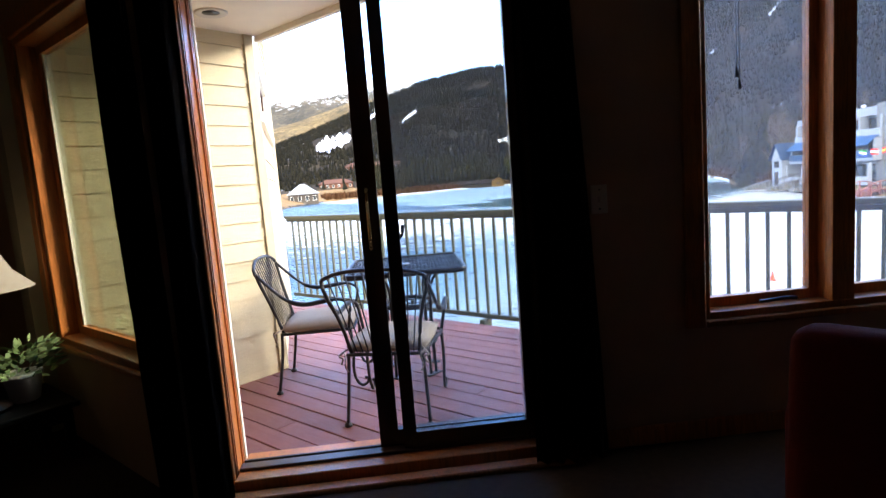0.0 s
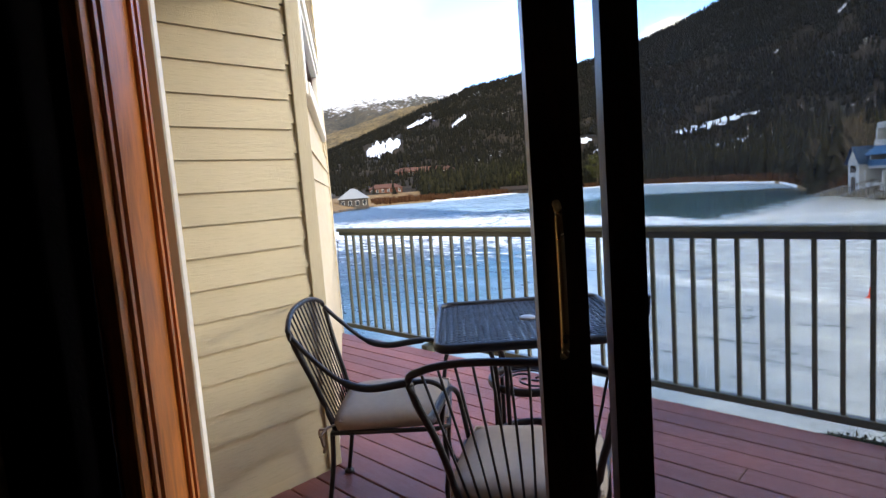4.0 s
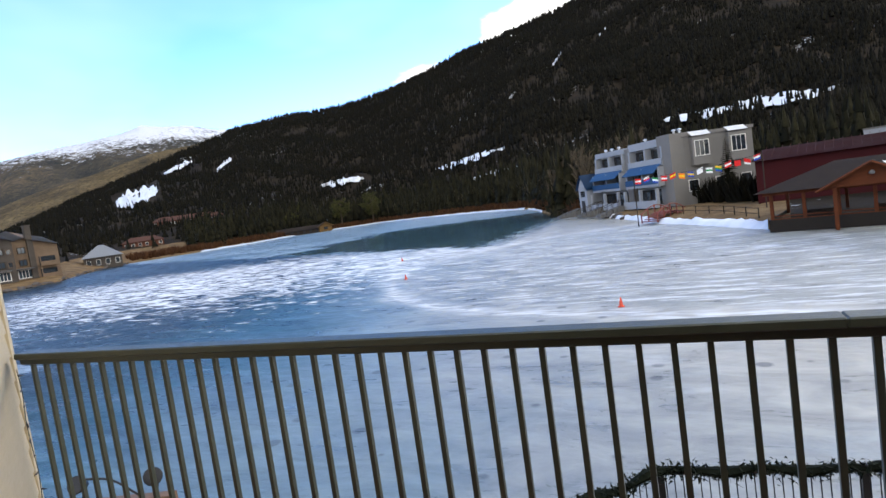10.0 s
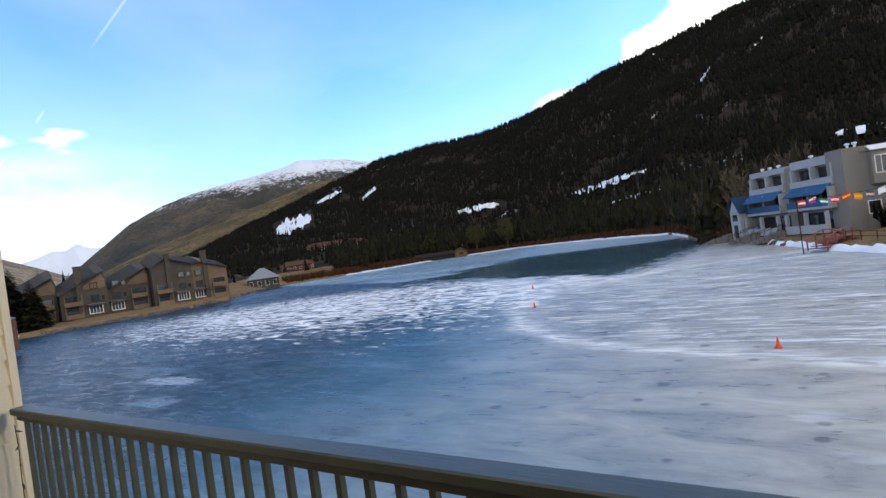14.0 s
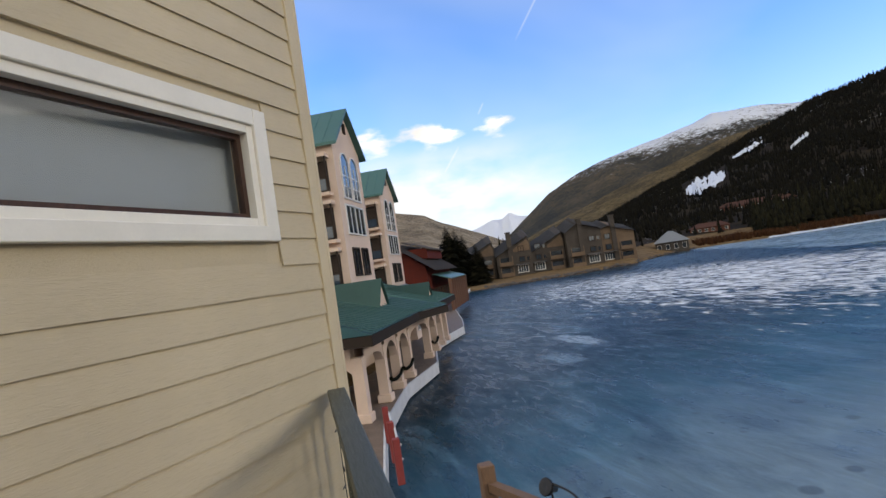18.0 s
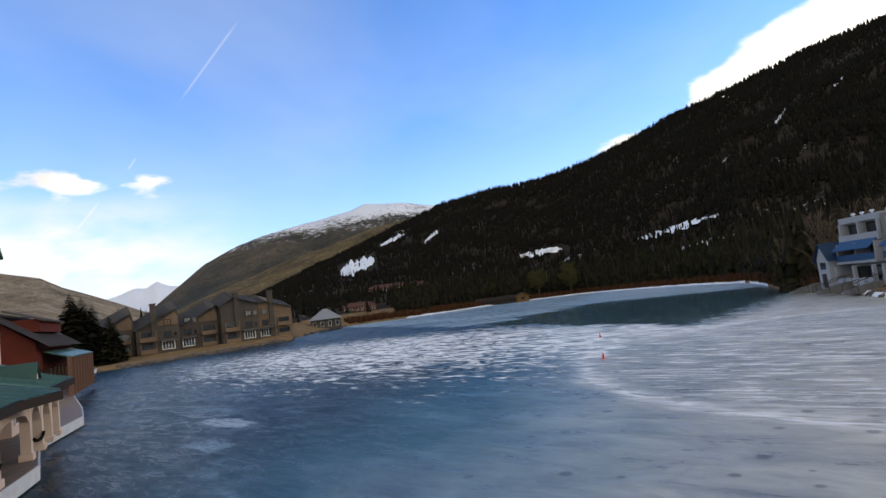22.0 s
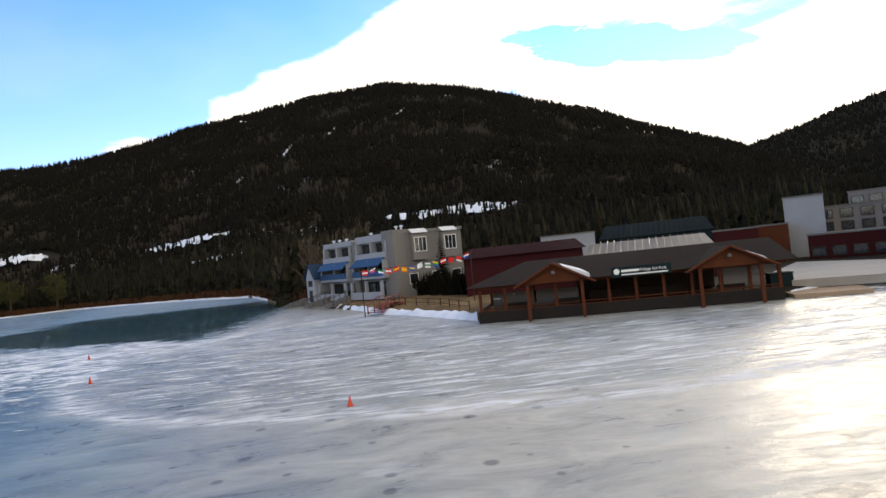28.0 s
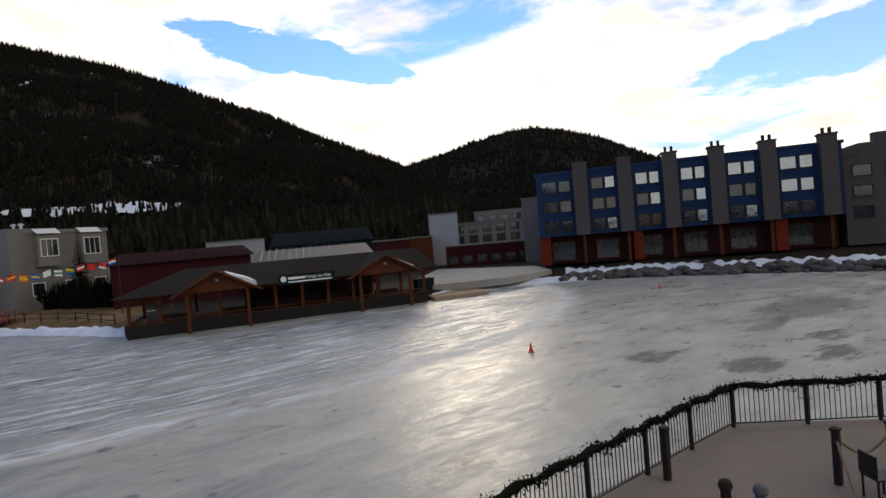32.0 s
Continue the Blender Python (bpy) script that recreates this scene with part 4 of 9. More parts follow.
for x0, x1, z0, z1 in ((-0.16, DOOR0, -0.3, 2.50), (DOOR0, DOOR1 + 0.07, -0.3, SILL_Z - 0.03), (DOOR0, DOOR1 + 0.07, HEAD_Z, 2.50), (DOOR1 + 0.07, RW0, -0.3, 2.50), (RW0, RW1, -0.3, RWZ0), (RW0, RW1, RWZ1, 2.50), (RW1, 4.6, -0.3, 2.50)):
    add_box(bm, x0, x1, 0.158, 0.20, z0, z1)
wall_part("outer_sheathing", bm, M["siding"], DOOR_M, dw)

door = empty("door_1", kind="structure", label="half-open sliding patio door with pine jambs and dark stiles", category="sliding door")
# the right jamb is pine too; its dark tone paints the shade there
for b, jamb_tone in (((DOOR0, DOOR0 + 0.03, -0.012, 0.155, SILL_Z, HEAD_Z), "door_wood"), ((DOOR1 - 0.03, DOOR1, -0.012, 0.155, SILL_Z, HEAD_Z), "door_dark"), ((DOOR0 + 0.03, DOOR1 - 0.03, -0.012, 0.155, HEAD_Z - 0.03, HEAD_Z), "door_wood")):
    wall_part("jamb", box(*b, 0.003), M[jamb_tone], DOOR_M, door)
for b in ((DOOR0 - 0.075, DOOR0 - 0.001, -0.03, -0.001, 0.0, HEAD_Z + 0.07), (DOOR1 + 0.001, DOOR1 + 0.075, -0.03, -0.001, 0.0, HEAD_Z + 0.07)):
    wall_part("casing", box(*b, 0.006), M["door_wood"], DOOR_M, door)
for yy in (0.012, 0.032, 0.118, 0.136):
    wall_part("weather_strip", box(DOOR0 + 0.0305, DOOR0 + 0.037, yy, yy + 0.008, SILL_Z + 0.021, HEAD_Z - 0.031), M["door_wood"], DOOR_M, door)
wall_part("outer_trim", box(DOOR0 - 0.03, DOOR0 + 0.028, 0.201, 0.222, SILL_Z, HEAD_Z, 0.003), M["white"], DOOR_M, door)
wall_part("threshold", box(DOOR0 + 0.031, DOOR1 - 0.031, -0.02, 0.24, SILL_Z - 0.03, SILL_Z + 0.02, 0.004), M["door_wood"], DOOR_M, door)
wall_part("sill_board", box(DOOR0 - 0.13, DOOR1 + 0.10, -0.10, -0.031, SILL_Z - 0.055, SILL_Z - 0.02, 0.006), M["door_wood"], DOOR_M, door)
wall_part("track", box(DOOR0 + 0.032, DOOR1 - 0.032, 0.136, 0.148, SILL_Z + 0.021, SILL_Z + 0.034), M["iron"], DOOR_M, door)
for z0, z1 in ((SILL_Z + 0.0205, SILL_Z + 0.034), (HEAD_Z - 0.034, HEAD_Z - 0.0305)):
    wall_part("inner_track", box(DOOR0 + 0.032, DOOR1 - 0.032, 0.060, 0.118, z0, z1, 0.003), M["door_dark"], DOOR_M, door)


def sliding_leaf(name, x0, x1, y, st, glass="glass", end=0.03):
    leaf = bmesh.new()
    for q in ((x0, x0 + st, SILL_Z + 0.036, HEAD_Z - 0.035), (x1 - end, x1, SILL_Z + 0.036, HEAD_Z - 0.035), (x0 + st, x1 - end, SILL_Z + 0.036, SILL_Z + 0.105), (x0 + st, x1 - end, HEAD_Z - 0.11, HEAD_Z - 0.035)):
        add_box(leaf, q[0], q[1], y - 0.018, y + 0.018, q[2], q[3])
    ob = wall_part(name, leaf, M["door_dark"], DOOR_M, door)
    g = wall_part("pane", box(x0 + st, x1 - end, y - 0.003, y + 0.003, SILL_Z + 0.105, HEAD_Z - 0.11), M[glass], DOOR_M, ob)
    g.visible_shadow = False
    return ob


leaf_a = sliding_leaf("sliding_leaf", 0.630, 1.342, 0.142, 0.084, end=0.006)
leaf_b = sliding_leaf("fixed_leaf", 0.738, 1.342, 0.092, 0.058, "milky_pane", 0.042)
wall_part("pull_handle", tube(bmesh.new(), smooth_line([(0.668, 0.126, 1.08), (0.668, 0.108, 1.10), (0.668, 0.104, 1.20), (0.668, 0.108, 1.32), (0.668, 0.126, 1.34)]), 0.007, 8), plain("brass_handle", (0.5, 0.38, 0.2), 0.3, 0.9), DOOR_M, leaf_a, label="slim metal pull handle")
wall_part("latch", tube(bmesh.new(), smooth_line([(0.775, 0.111, 1.10), (0.785, 0.125, 1.11), (0.808, 0.13, 1.135), (0.812, 0.128, 1.175)]), 0.008, 8), M["iron"], DOOR_M, leaf_b, label="black curved outer latch handle")

# ---- right and left room windows ----
def room_window(name, m, x0, x1, z0, z1, mulls, label, glass="glass", mh=0.04, low=0.03):
    """A room window with deep varnished jambs; x along the inner face, y outwards."""
    top = empty(name, kind="structure", label=label, category="window")
    c = 0.09
    for b in ((x0 - c, x0, -0.022, -0.001, z0 - low, z1 + c), (x1, x1 + c, -0.022, -0.001, z0 - low, z1 + c), (x0, x1, -0.022, -0.001, z1, z1 + c), (x0, x1, -0.03, -0.001, z0 - low, z0)):
        wall_part("casing", box(*b, 0.005), M["door_wood"], m, top)
    j = 0.03
    for b in ((x0, x0 + j, 0.0, 0.15, z0, z1), (x1 - j, x1, 0.0, 0.15, z0, z1), (x0 + j, x1 - j, 0.0, 0.15, z1 - j, z1), (x0 + j, x1 - j, 0.0, 0.15, z0, z0 + j)):
        wall_part("jamb", box(*b, 0.003), M["door_wood"], m, top)
    edges = [x0 + j] + [q for a in mulls for q in (a - mh, a + mh)] + [x1 - j]
    for a in mulls:
        wall_part("mullion", box(a - mh, a + mh, 0.0, 0.15, z0 + j, z1 - j, 0.003), M["door_wood"], m, top)
    for a, b in zip(edges[::2], edges[1::2]):
        s = 0.045
        bm = bmesh.new()
        for q in ((a, a + s, z0 + j, z1 - j), (b - s, b, z0 + j, z1 - j), (a + s, b - s, z0 + j, z0 + j + s), (a + s, b - s, z1 - j - s, z1 - j)):
            add_box(bm, q[0], q[1], 0.09, 0.13, q[2], q[3])
        so_ = wall_part("sash", bm, M["door_wood"], m, top)
        wall_part("sash_bead", box(a + s, a + s + 0.012, 0.10, 0.135, z0 + j + s, z1 - j - s), M["white"], m, so_)
        g = wall_part("pane", box(a + s, b - s, 0.108, 0.114, z0 + j + s, z1 - j - s), M[glass], m, so_)
        g.visible_shadow = False
    return top


M["screened_glass"] = make_glass("screened_glass", (0.58, 0.61, 0.52))
rw = room_window("window_2", DOOR_M, RW0, RW1, RWZ0, RWZ1, (2.78,), "casement windows in varnished pine frames", "milky_glass", 0.055)
wall_part("crank_handle", tube(bmesh.new(), smooth_line([(2.40, 0.03, 0.70), (2.42, -0.02, 0.715), (2.47, -0.03, 0.722), (2.53, -0.03, 0.717)]), 0.008, 8), M["iron"], DOOR_M, rw, label="dark metal crank handle")
LM = Matrix(((1, 0, 0, -4.0), (0, 1, 0, 1.82), (0, 0, 1, 0), (0, 0, 0, 1)))
lw = empty("wall_left", kind="structure", label="brown plastered wall with a window onto the deck", category="wall")
LX0, LX1, LZ0, LZ1 = 0.61, 1.80, 0.635, 2.24
bm = bmesh.new()
for x0, x1, z0, z1 in ((-1.3, LX0, -0.3, 2.8), (LX1, 1.99, -0.3, 2.8), (LX0, LX1, -0.3, LZ0), (LX0, LX1, LZ1, 2.8)):
    add_box(bm, x0, x1, 0.0, 0.15, z0, z1)
wall_part("wall_core", bm, M["inner_wall"], LM, lw)
room_window("window_3", LM, LX0, LX1, LZ0, LZ1, (), "tall window in a varnished pine frame beside the deck", "screened_glass")

# ---- the dark room ----
FLOOR_Z = 0.10
tagged(part("floor", prism(bmesh.new(), [(-5.2, -4.2), (4.4, -4.2), (4.4, 5.15), (1.174, 5.15), (-1.993, 1.983), (-2.01, 1.82), (-5.2, 1.82)], -0.25, FLOOR_Z), M["carpet"]), "dark brown carpeted room floor", "floor", kind="structure")
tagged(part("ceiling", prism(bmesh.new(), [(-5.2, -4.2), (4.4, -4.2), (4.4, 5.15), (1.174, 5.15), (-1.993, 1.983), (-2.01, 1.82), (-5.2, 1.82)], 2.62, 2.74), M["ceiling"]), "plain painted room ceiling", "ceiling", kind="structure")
for nm, b in (("wall_back", (-5.3, 4.5, -4.35, -4.2, -0.3, 2.8)), ("wall_west", (-5.35, -5.2, -4.2, 2.2, -0.3, 2.8)), ("wall_east", (4.4, 4.55, -4.2, 5.6, -0.3, 2.8)), ("wall_front", (1.36, 4.5, 5.16, 5.31, -5.5, 2.8))):
    tagged(part(nm, box(*b), M["inner_wall"]), "plain brown plastered room wall", "wall", kind="structure")
bb = empty("baseboard", kind="structure", label="varnished pine baseboard under the windows", category="baseboard")
wall_part("board", box(DOOR1 + 0.11, 4.5, -0.016, -0.001, FLOOR_Z, FLOOR_Z + 0.09, 0.003), M["door_wood"], DOOR_M, bb)
# body of the building under the deck
tagged(part("wall_lower", prism(bmesh.new(), [(-5.5, -4.2), (4.4, -4.2), (4.4, 5.1), (1.3, 5.1), (0.4, 4.2), (-3.7, 4.2), (-5.5, 2.4)], -5.6, -0.31), M["siding_plain"]), "tan lower storey wall under the balcony", "wall", kind="structure")

# ---- things on the deck ----
M["cushion"] = plain("cushion_canvas", (0.30, 0.25, 0.20), 0.9, vary=0.08, scale=40, bump=0.4)
M["mesh_iron"] = plain("coated_mesh", (0.030, 0.031, 0.034), 0.4, 0.3, 0.15, 40)


def rounded_pad(w, d, z0, z1, r=0.05, n=10):
    """A soft square pad with a domed top."""
    bm = bmesh.new()
    grid = []
    for i in range(n + 1):
        row = []
        for j in range(n + 1):
            u, v = 2 * i / n - 1, 2 * j / n - 1
            e = max(abs(u), abs(v))
            k = 1 - 0.06 * (abs(u) * abs(v)) ** 3
            dome = (1 - u ** 4) * (1 - v ** 4)
            row.append(bm.verts.new((u * w / 2 * k, v * d / 2 * k, z0 + (z1 - z0) * (0.45 + 0.55 * dome ** 0.5))))
        grid.append(row)
    low = [[bm.verts.new((q.co.x * 0.96, q.co.y * 0.96, z0)) for q in row] for row in grid]
    for i in range(n):
        for j in range(n):
            bm.faces.new((grid[i][j], grid[i + 1][j], grid[i + 1][j + 1], grid[i][j + 1]))
            bm.faces.new((low[i][j], low[i][j + 1], low[i + 1][j + 1], low[i + 1][j]))
    ring = lambda g: [g[i][0] for i in range(n)] + [g[n][j] for j in range(n)] + [g[i][n] for i in range(n, 0, -1)] + [g[0][j] for j in range(n, 0, -1)]
    a, b = ring(grid), ring(low)
    for i in range(len(a)):
        bm.faces.new((a[i], b[i], b[(i + 1) % len(a)], a[(i + 1) % len(a)]))
    bmesh.ops.recalc_face_normals(bm, faces=bm.faces)
    return bm


def patio_chair():
    """A wrought-iron armchair with a hooped back of thin rods and a tied cushion; it faces +y."""
    c = empty("patio_chair", label="black wrought-iron patio armchair with taupe seat cushion", category="chair", group="chairs round the patio table")
    r = 0.0105
    hw = 0.255
    # back hoop: narrow at the seat, flaring up to a wide rounded top that runs on into the arms
    hoop = smooth_line([(-0.195, -0.222, 0.40), (-0.232, -0.285, 0.62), (-0.292, -0.345, 0.83), (-0.252, -0.362, 0.88), (-0.14, -0.378, 0.908), (0, -0.383, 0.914),
                        (0.14, -0.378, 0.908), (0.252, -0.362, 0.88), (0.292, -0.345, 0.83), (0.232, -0.285, 0.62), (0.195, -0.222, 0.40)], 5)
    part("back_frame", tube(bmesh.new(), hoop, 0.0115, 8), M["iron"], c, smooth=True)
    for i in range(11):
        u = (i - 5) / 5.7
        top_z = 0.912 - 0.055 * abs(u) ** 2.6
        x1, x0 = u * 0.282, u * 0.185
        part("back_rod", tube(bmesh.new(), [(x0, -0.222, 0.405), ((x0 + x1) / 2, -0.295, 0.64), (x1, -0.380 + 0.022 * abs(u) ** 2, top_z - 0.004)], 0.0042, 6), M["iron"], c, smooth=True)
    part("lower_back_bar", tube(bmesh.new(), [(-0.195, -0.225, 0.405), (0.195, -0.225, 0.405)], 0.008, 8), M["iron"], c, smooth=True)
    # seat frame
    part("seat_frame", tube(bmesh.new(), [(-0.22, -0.235, 0.405), (0.22, -0.235, 0.405), (0.262, 0.20, 0.415), (0.235, 0.25, 0.415), (-0.235, 0.25, 0.415), (-0.262, 0.20, 0.415)], 0.0105, 8, closed=True), M["iron"], c, smooth=True)
    for k in range(5):
        yy = -0.16 + 0.085 * k
        part("seat_bar", tube(bmesh.new(), [(-0.24, yy, 0.405), (0.24, yy, 0.405)], 0.0055, 6), M["iron"], c, smooth=True)
    for s in (-1, 1):
        part("rear_leg", tube(bmesh.new(), smooth_line([(s * 0.215, -0.235, 0.40), (s * 0.225, -0.245, 0.25), (s * 0.24, -0.285, 0.012)]), r, 8), M["iron"], c, smooth=True)
        part("foot", lathe(bmesh.new(), [(0.012, 0.026), (0.022, 0.016), (0.024, 0.004), (0.020, 0.0)][::-1], 12, (s * 0.24, -0.285, 0.0)), M["iron"], c, smooth=True)
        # front leg curls into a scroll at the foot
        curl = [(s * 0.25, 0.23, 0.405), (s * 0.255, 0.235, 0.25), (s * 0.25, 0.225, 0.13), (s * 0.245, 0.24, 0.05), (s * 0.245, 0.275, 0.015), (s * 0.245, 0.31, 0.03), (s * 0.245, 0.315, 0.06), (s * 0.245, 0.295, 0.068)]
        part("front_leg", tube(bmesh.new(), smooth_line(curl, 4), r, 8), M["iron"], c, smooth=True)
        # arm: out of the hoop, down in a long curve, flat rest, scroll to the front leg
        arm = [(s * 0.290, -0.346, 0.84), (s * 0.303, -0.27, 0.755), (s * 0.308, -0.16, 0.655), (s * 0.314, -0.05, 0.618), (s * 0.312, 0.10, 0.630), (s * 0.305, 0.19, 0.628), (s * 0.292, 0.245, 0.585), (s * 0.275, 0.235, 0.52), (s * 0.255, 0.22, 0.415)]
        part("arm", tube(bmesh.new(), smooth_line(arm, 5), [0.0105] * 11 + [0.0165] * 11 + [0.0105] * 19, 8), M["iron"], c, smooth=True)
    cu = part("seat_cushion", rounded_pad(0.49, 0.49, 0.418, 0.492), M["cushion"], c, "taupe canvas seat cushion", smooth=True)
    cu.matrix_basis = pose(0, 0.01, 0)
    part("piping", tube(bmesh.new(), [(-0.225, -0.21, 0.452), (0.225, -0.21, 0.452), (0.232, 0.24, 0.452), (-0.232, 0.24, 0.452)], 0.006, 6, closed=True), M["cushion"], cu, smooth=True)
    for s in (-1, 1):
        part("tie", tube(bmesh.new(), smooth_line([(s * 0.21, -0.225, 0.44), (s * 0.235, -0.265, 0.43), (s * 0.26, -0.285, 0.41), (s * 0.235, -0.29, 0.40), (s * 0.25, -0.275, 0.36)], 4), 0.006, 5), M["cushion"], cu, smooth=True)
        part("tie", tube(bmesh.new(), smooth_line([(s * 0.235, -0.265, 0.43), (s * 0.215, -0.30, 0.415), (s * 0.225, -0.285, 0.35), (s * 0.21, -0.29, 0.32)], 4), 0.0055, 5), M["cushion"], cu, smooth=True)
    return c


chair_a = patio_chair()
chair_a.matrix_basis = pose(-3.03, 3.312, 0.0, 0, 0, -46.7)
copy_thing(chair_a, pose(-2.198, 3.207, 0.0, 0, 0, 31.2))


def patio_table(cx, cy, turn, half=0.398, top=0.785):
    t = empty("patio_table", pose(cx, cy, 0, 0, 0, turn), label="square black expanded-metal patio table on a scrolled iron base", category="table")
    rc = 0.06
    outline = []
    for sx, sy, a0 in ((1, 1, 0), (-1, 1, 90), (-1, -1, 180), (1, -1, 270)):
        for k in range(6):
            a = radians(a0 + 18 * k)
            outline.append((sx * (half - rc) + rc * math.cos(a), sy * (half - rc) + rc * math.sin(a), top - 0.012))
    part("rim", tube(bmesh.new(), outline, 0.013, 8, closed=True, flat=1.5), M["iron"], t, smooth=True)
    # expanded metal: a lattice of thin crossed strands with diamond openings
    bm = bmesh.new()
    pitch, lim = 0.026, half - 0.012
    w = 0.0014

    def strand(p, q):
        d = Vector((q[0] - p[0], q[1] - p[1], 0)).normalized()
        nx, ny = -d.y * w, d.x * w
        z0, z1 = top - 0.011, top - 0.007
        a = [bm.verts.new((p[0] + nx, p[1] + ny, z1)), bm.verts.new((p[0] - nx, p[1] - ny, z1)), bm.verts.new((q[0] - nx, q[1] - ny, z1)), bm.verts.new((q[0] + nx, q[1] + ny, z1))]
        b = [bm.verts.new((v.co.x, v.co.y, z0)) for v in a]
        bm.faces.new(a)
        bm.faces.new(b[::-1])
        for i in range(4):
            bm.faces.new((a[i], b[i], b[(i + 1) % 4], a[(i + 1) % 4]))

    for slope in (0.5, -0.5):
        k = -lim * 1.5
        while k < lim * 1.5:
            # y = slope * x + k, clipped to the square
            xs = [-lim, lim]
            pts = []
            for x in xs:
                yv = slope * x + k
                if abs(yv) <= lim:
                    pts.append((x, yv))
            for yv in (-lim, lim):
                x = (yv - k) / slope
                if abs(x) < lim:
                    pts.append((x, yv))
            if len(pts) >= 2:
                strand(pts[0], pts[-1])
            k += pitch
    part("mesh_top", bm, M["mesh_iron"], t, "black coated expanded-metal mesh")
    part("hole_cap", lathe(bmesh.new(), [(0.036, -0.004), (0.036, 0.002), (0.030, 0.006), (0.004, 0.008)], 20, (0, 0, top - 0.004)), plain("grey_plastic", (0.16, 0.17, 0.18), 0.4), t, "grey round parasol hole cap", smooth=True)
    for i in range(4):
        a = radians(45 + 90 * i)
        ca, sa_ = math.cos(a), math.sin(a)
        d = half * 1.30
        part("top_stay", tube(bmesh.new(), [(ca * 0.05, sa_ * 0.05, top - 0.02), (ca * d, sa_ * d, top - 0.02)], 0.009, 6), M["iron"], t, smooth=True)
        rr = 0.235
        for off in (-0.045, 0.045):
            ox, oy = -sa_ * off, ca * off
            ln = smooth_line([(ca * d * 0.72 + ox * 2.2, sa_ * d * 0.72 + oy * 2.2, top - 0.022), (ca * 0.27 + ox, sa_ * 0.27 + oy, top - 0.05), (ca * 0.205 + ox * 0.7, sa_ * 0.205 + oy * 0.7, top - 0.16), (ca * 0.196 + ox * 0.6, sa_ * 0.196 + oy * 0.6, 0.46), (ca * 0.196 + ox * 0.6, sa_ * 0.196 + oy * 0.6, 0.25), (ca * 0.20 + ox * 0.6, sa_ * 0.20 + oy * 0.6, 0.012)], 5)
            part("leg", tube(bmesh.new(), ln, 0.010, 8), M["iron"], t, smooth=True)
        part("foot_plate", box_m((0.05, 0.13, 0.012), pose(ca * 0.20, sa_ * 0.20, 0.006, 0, 0, 45 + 90 * i), 0.003), M["iron"], t)
    for z, rad in ((0.50, 0.183), (0.22, 0.183)):
        part("base_ring", tube(bmesh.new(), [(rad * math.cos(2 * math.pi * k / 28), rad * math.sin(2 * math.pi * k / 28), z) for k in range(28)], 0.011, 8, closed=True, flat=1.7), M["iron"], t, smooth=True)
    for i in range(4):
        a = radians(90 * i)
        sp = [(0.02 + 0.15 * k / 14) for k in range(15)]
        ln = [(q * math.cos(a + 3.6 * (k / 14) ** 1.5), q * math.sin(a + 3.6 * (k / 14) ** 1.5), 0.50 + 0.006 * math.sin(k / 3)) for k, q in enumerate(sp)]
        part("scroll", tube(bmesh.new(), ln, 0.005, 6), M["iron"], t, smooth=True)
    return t


patio_table(-2.59, 3.756, 43.7)


# string of fairy lights down the wall edge beside the door and on the slanting wall
def light_string(name, pts, n, colours, label):
    s = empty(name, label=label, category="string lights")
    line = smooth_line(pts, 8)
    part("wire", tube(bmesh.new(), line, 0.0028, 5), plain("green_wire", (0.012, 0.022, 0.014), 0.6), s, smooth=True)
    for i in range(n):
        p = line[int((i + 0.5) / n * (len(line) - 1))]
        d = Vector((math.sin(i * 2.1), math.cos(i * 3.7), -0.4)).normalized()
        part("bulb", tube(bmesh.new(), [p, p + d * 0.018, p + d * 0.036], [0.006, 0.006, 0.001], 6), colours[i % len(colours)], s)
    return s


bulbs = [plain("bulb_" + n, c, 0.25, spec=0.7) for n, c in (("blue", (0.03, 0.07, 0.28)), ("red", (0.4, 0.03, 0.02)), ("green", (0.03, 0.16, 0.06)), ("amber", (0.45, 0.2, 0.03)))]
light_string("string_lights", [(-2.62, 2.30, 2.2), (-2.60, 2.28, 1.8), (-2.57, 2.26, 1.5), (-2.54, 2.25, 1.1), (-2.52, 2.24, 0.7), (-2.48, 2.26, 0.35), (-2.47, 2.3, 0.12), (-2.55, 2.36, 0.02)], 9, bulbs, "string of small coloured fairy lights hanging beside the door")
ed = [Vector((*(Vector(FAR_END) + (Vector(CORNER) - Vector(FAR_END)).normalized() * 0.17), z)) + Vector((0.03, 0.035, 0)) for z in (0.95, 0.8, 0.62, 0.45, 0.28, 0.1)]
light_string("string_lights", [(p.x + 0.012 * math.sin(i * 2), p.y, p.z) for i, p in enumerate(ed)], 8, [plain("bulb_dark", (0.02, 0.02, 0.02), 0.3)], "dark string of small lamps down the end of the railing")

# ---- things in the room ----
def leaf_green():
    k = Mat("pot_leaves")
    return k.set(k.ramp(k.island_random(), [(0.0, (0.07, 0.13, 0.035)), (1.0, (0.22, 0.30, 0.13))]), 0.6)



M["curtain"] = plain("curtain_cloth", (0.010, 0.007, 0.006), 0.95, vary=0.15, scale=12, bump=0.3)


